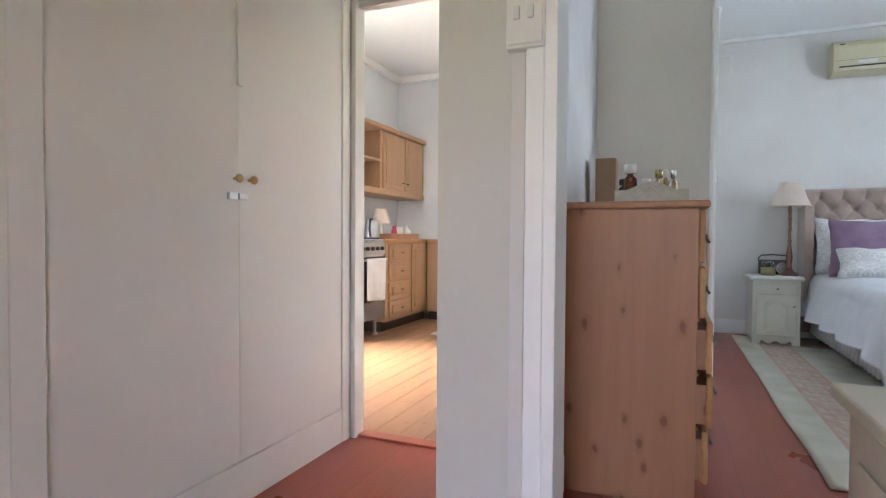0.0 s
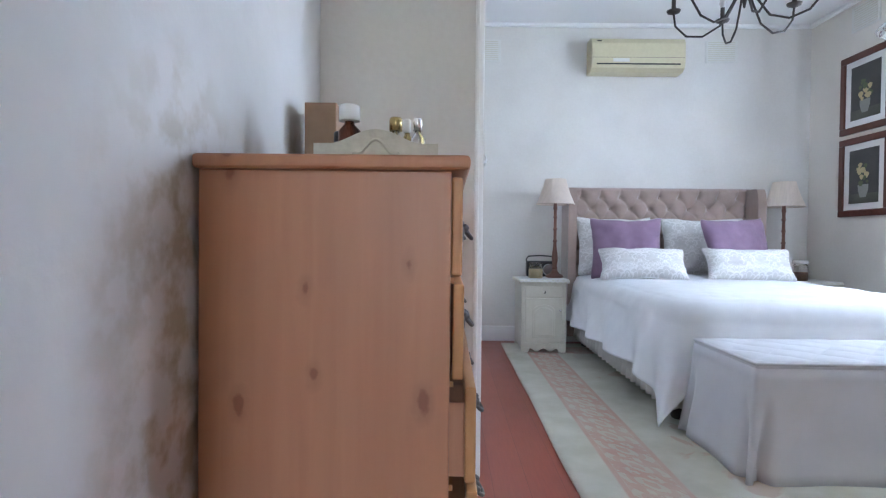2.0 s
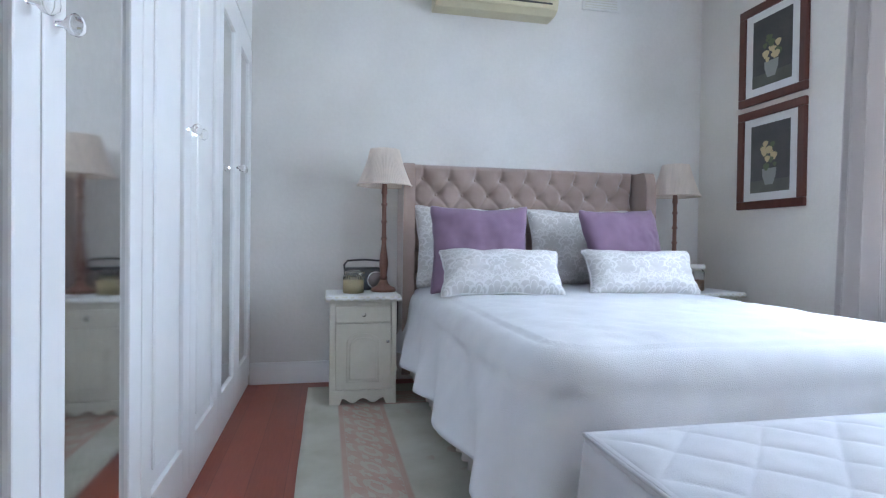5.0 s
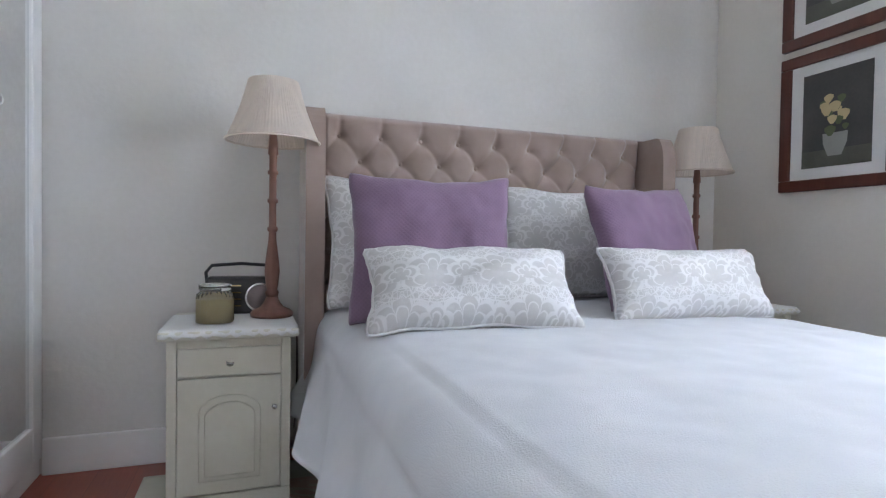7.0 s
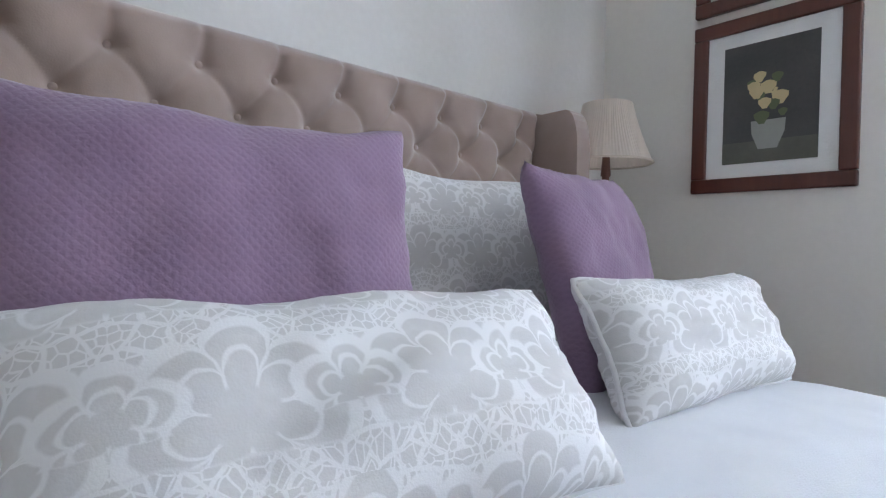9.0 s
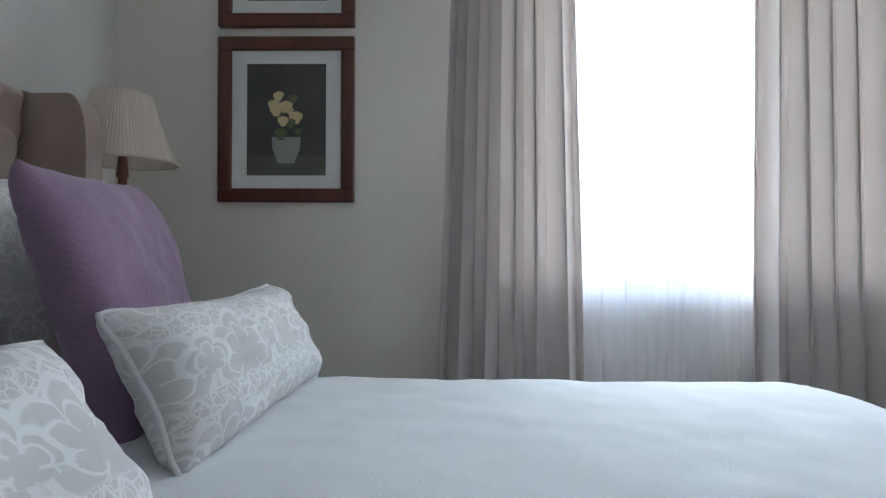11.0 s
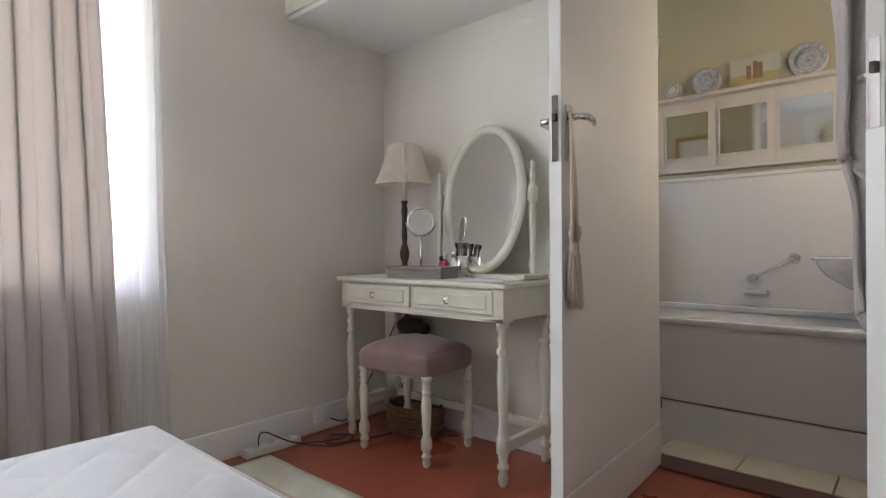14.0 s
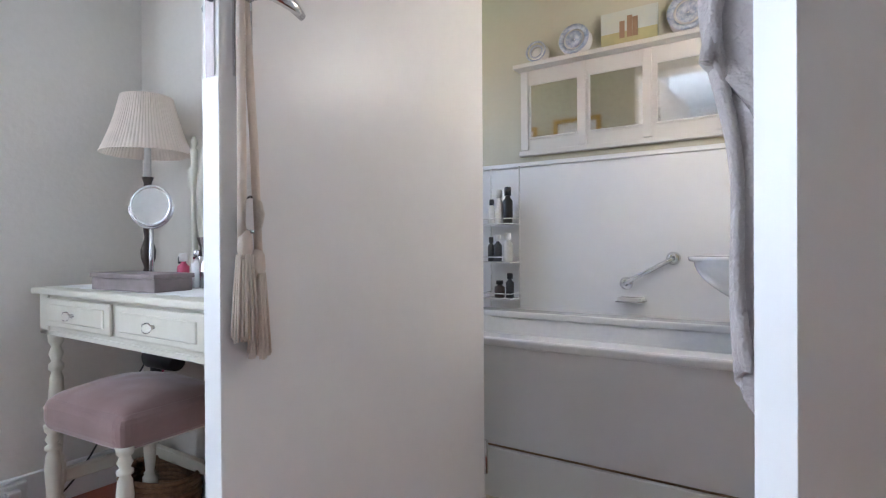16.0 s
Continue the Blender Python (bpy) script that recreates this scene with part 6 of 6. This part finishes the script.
# ---- tassel on the bathroom door ----
ta = thing("tassel", "cream corded tassel hanging from the door handle", "tassel", (1.774, 2.232, 0))
part("cord", tube([(-0.01, 0.01, 0.93), (-0.014, 0.012, 1.1), (-0.008, 0.008, 1.33), (0.004, 0.0, 1.348), (0.002, -0.008, 1.33), (-0.012, -0.012, 1.1), (-0.012, -0.02, 0.9)], 0.007, 8), M_TASSEL, ta)
part("bead", lathe([(0.004, -0.03), (0.017, -0.02), (0.021, 0.0), (0.017, 0.02), (0.004, 0.03)], 20, None, (-0.012, -0.006, 0.985)), M_CRYSTAL, ta, "clear glass bead")
for dy, z0 in ((0.006, 0.93), (-0.018, 0.9)):
    part("head", lathe([(0.006, 0.03), (0.011, 0.02), (0.012, 0.0), (0.01, -0.015)], 16, None, (-0.012, dy, z0)), M_TASSEL, ta)
    bm = bmesh.new()
    rnd = random.Random(int(z0 * 100))
    for k in range(46):
        a, r = rnd.uniform(0, 6.28), rnd.uniform(0.2, 1)
        tube([(-0.012 + 0.012 * r * math.cos(a), dy + 0.012 * r * math.sin(a), z0 - 0.008), (-0.012 + 0.017 * r * math.cos(a), dy + 0.017 * r * math.sin(a), z0 - 0.07), (-0.012 + 0.021 * r * math.cos(a), dy + 0.021 * r * math.sin(a), z0 - 0.135 - rnd.uniform(0, 0.012))], 0.0024, 4, bm)
    part("fringe", bm, M_TASSEL, ta)

# ---- robe on the entrance door ----
ro = thing("bath_robe", "mauve grey towelling robe hanging on the back of the door", "robe", (0.628, 1.405, 0), 61.8)


def robe(u, v):
    z = 1.95 - 1.22 * v
    upper = 1 / (1 + math.exp((v - 0.68) * 26))
    w = 0.05 + 0.055 * upper + 0.012 * math.sin(v * 9)
    ph = u * 5 * math.pi
    out = 0.1 + 0.015 * nz(u * 3, v * 4)
    return (0.735 + (u - 0.5) * 2 * w - 0.02 * (1 - upper), -out - (0.024 + 0.012 * upper) * math.sin(ph + 2 * nz(u * 2, v * 2)) * min(1, v * 3), z + (0.05 * math.sin(u * 8) + 0.03 * nz(u * 3, 7.0)) * max(0.0, v - 0.8) * 5)


thick(part("garment", sheet(60, 70, robe), M_ROBE, ro), 0.012)
thick(part("hanging_fold", moved(sheet(30, 20, lambda u, v: (0.755 + 0.12 * (u - 0.5) + 0.02 * math.sin(v * 7), -0.1 - 0.02 * math.sin(u * 9) - 0.01 * v, 1.6 - 0.5 * v - 0.05 * math.sin(u * 5))), Matrix.Identity(4)), M_ROBE, ro), 0.014)
part("hook", tube([(0.735, -0.02, 1.93), (0.735, -0.06, 1.93), (0.735, -0.07, 1.96)], 0.006), M_CHROME, ro)

# ---- bathroom ----
bt_ = thing("bathtub", "white built-in bathtub with a plain front panel", "bathtub", (0, 0, 0))
bx0, bx1, by0, by1, bz = 0.93, 2.62, 0.137, 1.0, 0.598


def tub(u, v):
    k = int(round(v * 6))
    sc = (1.0, 0.97, 0.92, 0.86, 0.78, 0.55, 0.0)[k]
    z = (-0.03, -0.06, -0.16, -0.3, -0.38, -0.41, -0.41)[k]
    c, s = math.cos(2 * math.pi * u), math.sin(2 * math.pi * u)
    q = (abs(c) ** 7 + abs(s) ** 7) ** (-1 / 7)
    return ((bx0 + bx1) / 2 + ((bx1 - bx0) / 2 - 0.06) * sc * c * q, (by0 + by1) / 2 + 0.015 + ((by1 - by0) / 2 - 0.1) * sc * s * q, bz + z)


part("rim", B(bx0, bx1, by1 - 0.1, by1 + 0.015, bz - 0.035, bz, 0.012, 3), M_ENAMEL, bt_)
part("rim", B(bx0, bx1, by0, by0 + 0.13, bz - 0.035, bz, 0.01, 3), M_ENAMEL, bt_)
part("rim", B(bx0, bx0 + 0.08, by0 + 0.06, by1 - 0.07, bz - 0.035, bz - 0.001, 0.01, 3), M_ENAMEL, bt_)
part("rim", B(bx1 - 0.08, bx1, by0 + 0.06, by1 - 0.07, bz - 0.035, bz - 0.001, 0.01, 3), M_ENAMEL, bt_)
part("basin", sheet(72, 6, tub), M_ENAMEL, bt_)
part("front_panel", B(bx0, bx1, by1 - 0.02, by1, 0.2, bz - 0.035, 0.002), M_PANEL, bt_)
part("lower_panel", B(bx0, bx1, by1 - 0.01, by1 + 0.012, 0.0, 0.19, 0.003), M_PANEL, bt_)
part("panel_gap", B(bx0, bx1, by1 - 0.03, by1 - 0.012, 0.17, 0.22), M_BOX, bt_, "brown gap between the panels")
part("end_panel", B(bx0 - 0.01, bx0, by0, by1, 0.0, bz - 0.03, 0.002), M_PANEL, bt_)

ms = thing("mirror_panel", "cream painted overmantel with small mirrors and a shelf", "mirror", (0, 0.12, 0))
part("backboard", B(1.02, 2.27, 0, 0.02, 1.42, 1.85), M_DOOR, ms)
part("shelf", B(1.0, 2.29, 0, 0.09, 1.85, 1.872, 0.005), M_DOOR, ms)
part("bottom_moulding", B(1.01, 2.28, 0, 0.035, 1.405, 1.43, 0.005), M_DOOR, ms)
for k in range(4):
    x1 = 2.225 - k * 0.315
    for b in ((x1 - 0.27, x1, 1.49, 1.50), (x1 - 0.27, x1, 1.77, 1.78), (x1 - 0.27, x1 - 0.26, 1.5, 1.77), (x1 - 0.01, x1, 1.5, 1.77)):
        part("bead", B(b[0], b[1], 0.02, 0.03, b[2], b[3], 0.002), M_DOOR, ms)
    part("mirror", B(x1 - 0.26, x1 - 0.01, 0.018, 0.024, 1.5, 1.77), M_MIRROR, ms)
for k in range(5):
    x = 2.252 - k * 0.31
    part("stile", B(x - 0.022, x + 0.018, 0.02, 0.032, 1.435, 1.845, 0.002), M_DOOR, ms)
def wall_plate(name, label, x, r, bands):
    p = thing(name, label, "plate", (x, 0.165, 1.872), 0, "display plates")
    tilt = pose(0, 0, 0, 8)
    part("dish", moved(plate(r), tilt), M_WAREW, p)
    for r0, r1 in bands:
        bm = moved(lathe([(r * r0, 0.012 + 0.012 * r0), (r * r0, 0.0145 + 0.012 * r0), (r * r1, 0.0155 + 0.012 * r1), (r * r1, 0.012 + 0.012 * r1)], 32, None, (0, 0, 0), False), tilt @ Matrix.Diagonal((1, -1, 1, 1)) @ pose(0, 0, r, 90))
        part("blue_band", bm, M_BLUEWARE, p)


wall_plate("small_plate", "small blue and white plate on the mirror shelf", 2.17, 0.055, ((0.5, 0.66), (0.84, 1.0)))
wall_plate("display_plate", "blue patterned plate on the mirror shelf", 1.97, 0.078, ((0.05, 0.55), (0.68, 0.98)))
wall_plate("display_plate", "blue patterned plate on the mirror shelf", 1.45, 0.09, ((0.05, 0.55), (0.68, 0.98)))
pp = thing("beach_painting", "small unframed beach painting leaning on the shelf", "painting", (1.71, 0.145, 1.872))
part("canvas", B(-0.13, 0.13, 0, 0.015, 0, 0.17), paint("pale_sky_paint", (0.45, 0.5, 0.5), (0.55, 0.55, 0.45), 0.6, 5.0), pp)
part("painted_sand", B(-0.13, 0.13, 0.015, 0.016, 0.0, 0.07), paint("sand_paint", (0.45, 0.4, 0.2), (0.35, 0.33, 0.18), 0.6, 12.0), pp)
for x, h in ((-0.03, 0.09), (-0.005, 0.1), (0.03, 0.08)):
    part("painted_mark", B(x - 0.012, x + 0.012, 0.016, 0.017, 0.04, 0.04 + h), M_BOX, pp)
gr = thing("grab_rail", "chrome grab rail slanting on the bathroom wall", "grab rail", (0, 0.135, 0))
part("bar", tube([(1.73, 0.02, 0.75), (1.73, 0.05, 0.755), (1.52, 0.05, 0.868), (1.52, 0.02, 0.873)], 0.011, 10), M_CHROME, gr)
for x, z in ((1.73, 0.752), (1.52, 0.872)):
    part("flange", moved(lathe([(0.03, 0), (0.03, 0.012), (0.012, 0.022)], 20), pose(x, 0, z, -90)), M_CHROME, gr)
sr = thing("soap_rack", "chrome wire soap rack on the bathroom wall", "soap rack", (1.7, 0.135, 0.67))
for k in range(4):
    part("wire", tube([(-0.06, 0.0, 0.0), (-0.06, 0.02 + k * 0.02, 0.0), (0.06, 0.02 + k * 0.02, 0.0), (0.06, 0, 0)], 0.003, 6), M_CHROME, sr)
part("dish", B(-0.055, 0.055, 0.005, 0.08, 0.003, 0.02, 0.006), M_WAREW, sr)
ck = thing("shower_caddy", "white wire corner caddy with three shelves of bottles", "shower caddy", (2.37, 0.145, 0.605))
for x in (-0.09, 0.08):
    part("upright", tube([(x, 0.01, 0.0), (x, 0.01, 0.75)], 0.004, 6), M_WAREW, ck)
for z in (0.05, 0.24, 0.44):
    s = part("shelf", B(-0.09, 0.08, 0.006, 0.12, z, z + 0.006), M_WAREW, ck)
    part("guard", tube([(-0.09, 0.01, z + 0.03), (-0.09, 0.12, z + 0.03), (0.08, 0.12, z + 0.03), (0.08, 0.01, z + 0.03)], 0.003, 6), M_WAREW, s)
for x, z, r, h, m, cm, lb in ((-0.06, 0.05, 0.022, 0.13, M_BLACK, M_BLACK, "black shampoo bottle in the caddy"), (0.0, 0.05, 0.028, 0.09, M_DARKWOOD, M_BLACK, "dark squat cosmetic jar in the caddy"), (-0.05, 0.24, 0.024, 0.15, M_WAREW, M_WAREW, "white shampoo bottle in the caddy"), (0.01, 0.24, 0.022, 0.14, M_BLACK, M_WAREW, "black bottle with a white cap in the caddy"), (0.05, 0.24, 0.018, 0.13, M_BLACK, M_BLACK, "slim black bottle in the caddy"), (-0.05, 0.44, 0.026, 0.19, M_BLACK, M_BLACK, "tall black bottle in the caddy"), (0.0, 0.44, 0.02, 0.18, M_PLASTIC, M_WAREW, "grey bottle in the caddy"), (0.045, 0.44, 0.018, 0.13, M_WAREW, M_BLACK, "white bottle with a dark cap in the caddy")):
    bottle("toiletry_bottle", lb, (2.37 + x, 0.145 + 0.065, 0.611 + z), r, h, m, 0.7, cm)
ba = thing("wash_basin", "white ceramic wall-hung wash basin", "basin", (0.9, 0.62, 0.78))
part("bowl", sheet(40, 8, lambda u, v: (0.02 + 0.22 * (1 - 0.5 * v ** 2) * (1 + math.cos(2 * math.pi * u)) * 1.0, 0.26 * (1 - 0.45 * v ** 2) * math.sin(2 * math.pi * u), 0.1 - 0.18 * v)), M_ENAMEL, ba)
part("rim", lathe([(0.2, 0.09), (0.235, 0.095), (0.24, 0.11), (0.2, 0.115), (0.17, 0.02), (0.01, 0.0)], 36, None, (0.24, 0, 0)), M_ENAMEL, ba)
wl = thing("wall_lamp", "small brass wall lamp that is lit above the basin", "wall lamp", (0.9, 1.0, 1.62))
part("bracket", tube([(0, 0, 0), (0.06, 0, -0.02), (0.1, 0, 0.02)], 0.006), M_BRASS, wl)
part("bulb", lathe([(0.01, 0.02), (0.022, 0.045), (0.015, 0.075), (0.002, 0.085)], 14, None, (0.1, 0, 0)), M_GLOW, wl)
for x, z, w in ((2.35, 1.55, 0.17), (2.85, 1.52, 0.2)):
    p = thing("gilt_picture", "small gilt framed picture on the bathroom wall", "picture", (x, 1.225, z), 0, "gilt pictures")
    for b in ((-w, w, 0, 0.03), (-w, w, 0.25, 0.28), (-w, -w + 0.03, 0.03, 0.25), (w - 0.03, w, 0.03, 0.25)):
        part("frame", B(b[0], b[1], -0.02, 0, b[2], b[3], 0.004), M_GOLDFRAME, p)
    part("print", B(-w + 0.03, w - 0.03, -0.008, -0.002, 0.03, 0.25), M_DOILY, p)

# ---- outside ----
M_GRASS = paint("lawn", (0.07, 0.1, 0.035), (0.1, 0.12, 0.05), 0.9, 0.4, 8.0, 0.3)
M_BRICK = paint("red_face_brick", (0.4, 0.16, 0.1), (0.33, 0.125, 0.08), 0.8, 2.0, 20.0, 0.3)
M_ROOF = paint("terracotta_roof_tiles", (0.38, 0.18, 0.13), (0.3, 0.135, 0.1), 0.7, 1.0, 10.0, 0.3)
M_LEAF = paint("leaf_green", (0.06, 0.09, 0.03), (0.09, 0.12, 0.045), 0.7, 3.0, 30.0, 0.2)
M_BARK = paint("bark", (0.12, 0.09, 0.06), (0.08, 0.06, 0.045), 0.9, 6.0, 40.0, 0.5)
M_OUTPANE = plain("far_window_glass", (0.15, 0.18, 0.2), 0.1)
structure("ground", [(EW + 0.24, 900, -500, 500, -3.1, -3.0), (-500, EW + 0.24, -500, 500, -3.12, -3.02)], M_GRASS, "green garden lawn falling away below the house")
structure("foundation", [(-3.25, EW + 0.24, -2.2, 6.2, -3.02, -0.1)], M_BRICK, "face brick base of the house")


def house(at, rz, w, d, hh, label):
    h = thing("house", label, "house", at, rz, "neighbouring houses")
    part("wall", B(-w / 2, w / 2, -d / 2, d / 2, 0, hh), M_BRICK, h)
    bm = bmesh.new()
    e, rh = 0.5, d * 0.36
    v = [bm.verts.new(p) for p in ((-w / 2 - e, -d / 2 - e, hh), (w / 2 + e, -d / 2 - e, hh), (w / 2 + e, d / 2 + e, hh), (-w / 2 - e, d / 2 + e, hh), (-w / 2 + d * 0.4, 0, hh + rh), (w / 2 - d * 0.4, 0, hh + rh))]
    for f in ((0, 1, 5, 4), (1, 2, 5), (2, 3, 4, 5), (3, 0, 4), (3, 2, 1, 0)):
        bm.faces.new([v[i] for i in f])
    part("roof", bm, M_ROOF, h)
    part("gutter", B(-w / 2 - e - 0.1, w / 2 + e + 0.1, -d / 2 - e - 0.1, -d / 2 - e, hh - 0.12, hh + 0.02), M_WHITE, h)
    n = int(w // 3)
    for k in range(n):
        x = -w / 2 + (k + 0.5) * w / n
        wdw = part("window", B(x - 0.65, x + 0.65, -d / 2 - 0.06, -d / 2, hh - 1.9, hh - 0.7), M_WHITE, h)
        for sx in (-0.3, 0.3):
            part("pane", B(x + sx - 0.26, x + sx + 0.26, -d / 2 - 0.08, -d / 2 - 0.05, hh - 1.82, hh - 0.78), M_OUTPANE, wdw)
    part("chimney", B(w * 0.2, w * 0.2 + 0.9, -0.4, 0.5, hh + 0.6, hh + rh + 0.9, 0.03), M_BRICK, h)
    return h


house((31, -1, -3.02), -92, 18, 9, 3.0, "red brick house with a terracotta tiled roof")
house((36, 19, -3.02), -98, 13, 9, 3.0, "red brick house with a terracotta tiled roof and white gutter")
house((33, -20, -3.02), -82, 15, 9, 3.2, "red brick house with a low tiled roof")


def tree(at, hgt, spread_, seed):
    t = thing("tree", "leafy green garden tree with an uneven open crown", "tree", at, 0, "garden trees")
    rnd = random.Random(seed)
    bm = tube([(0, 0, 0), (0.1, 0.05, hgt * 0.3), (0.0, 0.15, hgt * 0.6), (0.1, 0.0, hgt * 0.85)], [0.22, 0.17, 0.11, 0.04], 10)
    tips = []
    for k in range(11):
        a, z = rnd.uniform(0, 6.28), hgt * rnd.uniform(0.42, 0.75)
        r = spread_ * rnd.uniform(0.5, 1.0)
        p = [(0, 0.1, z), (r * 0.5 * math.cos(a), r * 0.5 * math.sin(a), z + hgt * 0.12), (r * math.cos(a), r * math.sin(a), z + hgt * rnd.uniform(0.15, 0.3))]
        tube(p, [0.08, 0.05, 0.02], 6, bm)
        tips += [p[1], p[2], p[2]]
    part("trunk", bm, M_BARK, t)
    bm = bmesh.new()
    for k in range(2600):
        c = Vector(rnd.choice(tips)) + Vector((rnd.gauss(0, 0.5), rnd.gauss(0, 0.5), rnd.gauss(0, 0.38)))
        m = Matrix.Translation(c) @ pose(0, 0, 0, rnd.uniform(0, 180), rnd.uniform(0, 180), rnd.uniform(0, 360))
        s = rnd.uniform(0.07, 0.15)
        bm.faces.new([bm.verts.new(m @ Vector(q)) for q in ((-s, 0, 0), (0, -s * 0.4, 0.02), (s, 0, 0), (0, s * 0.4, 0.02))])
    part("crown", bm, M_LEAF, t, "", False)
    return t


tree((25, -1.6, -3.02), 6.7, 1.5, 1)
tree((24, -9.0, -3.02), 7.2, 2.0, 2)
tree((27, -5.2, -3.02), 6.3, 1.6, 3)
tree((40, -14, -3.02), 6.5, 2.0, 4)

# ---- floor pieces ----
kf = structure("kitchen_floor", [(-3.1, -0.53, 2.23, 6.0, -0.1, -0.004)], M_GROUT, "honey oak laminate plank floor")
pw = 0.13
for i in range(20):
    y = 2.23 - (i * 0.47) % 1.1
    while y < 6.0:
        y0, y1 = max(y, 2.236), min(y + 1.1, 5.999)
        if y1 - y0 > 0.02:
            part("plank", B(-3.1 + i * pw + 0.001, min(-3.1 + (i + 1) * pw - 0.001, -0.531), y0 + 0.001, y1 - 0.001, -0.004, 0.004, 0.001, 1), M_OAK_FLOOR, kf)
        y += 1.1
bf = structure("bathroom_floor", [(0.9, EW, 0.12, 1.24, 0.0, 0.004)], M_GROUT, "cream ceramic floor tiles")
for i in range(8):
    for j in range(4):
        x0, y0 = 0.905 + i * 0.333, 1.235 - (j + 1) * 0.333
        if x0 + 0.327 < EW:
            part("tile", B(x0, x0 + 0.327, max(y0, 0.14), y0 + 0.327, 0.004, 0.011, 0.002, 1), M_TILE, bf)
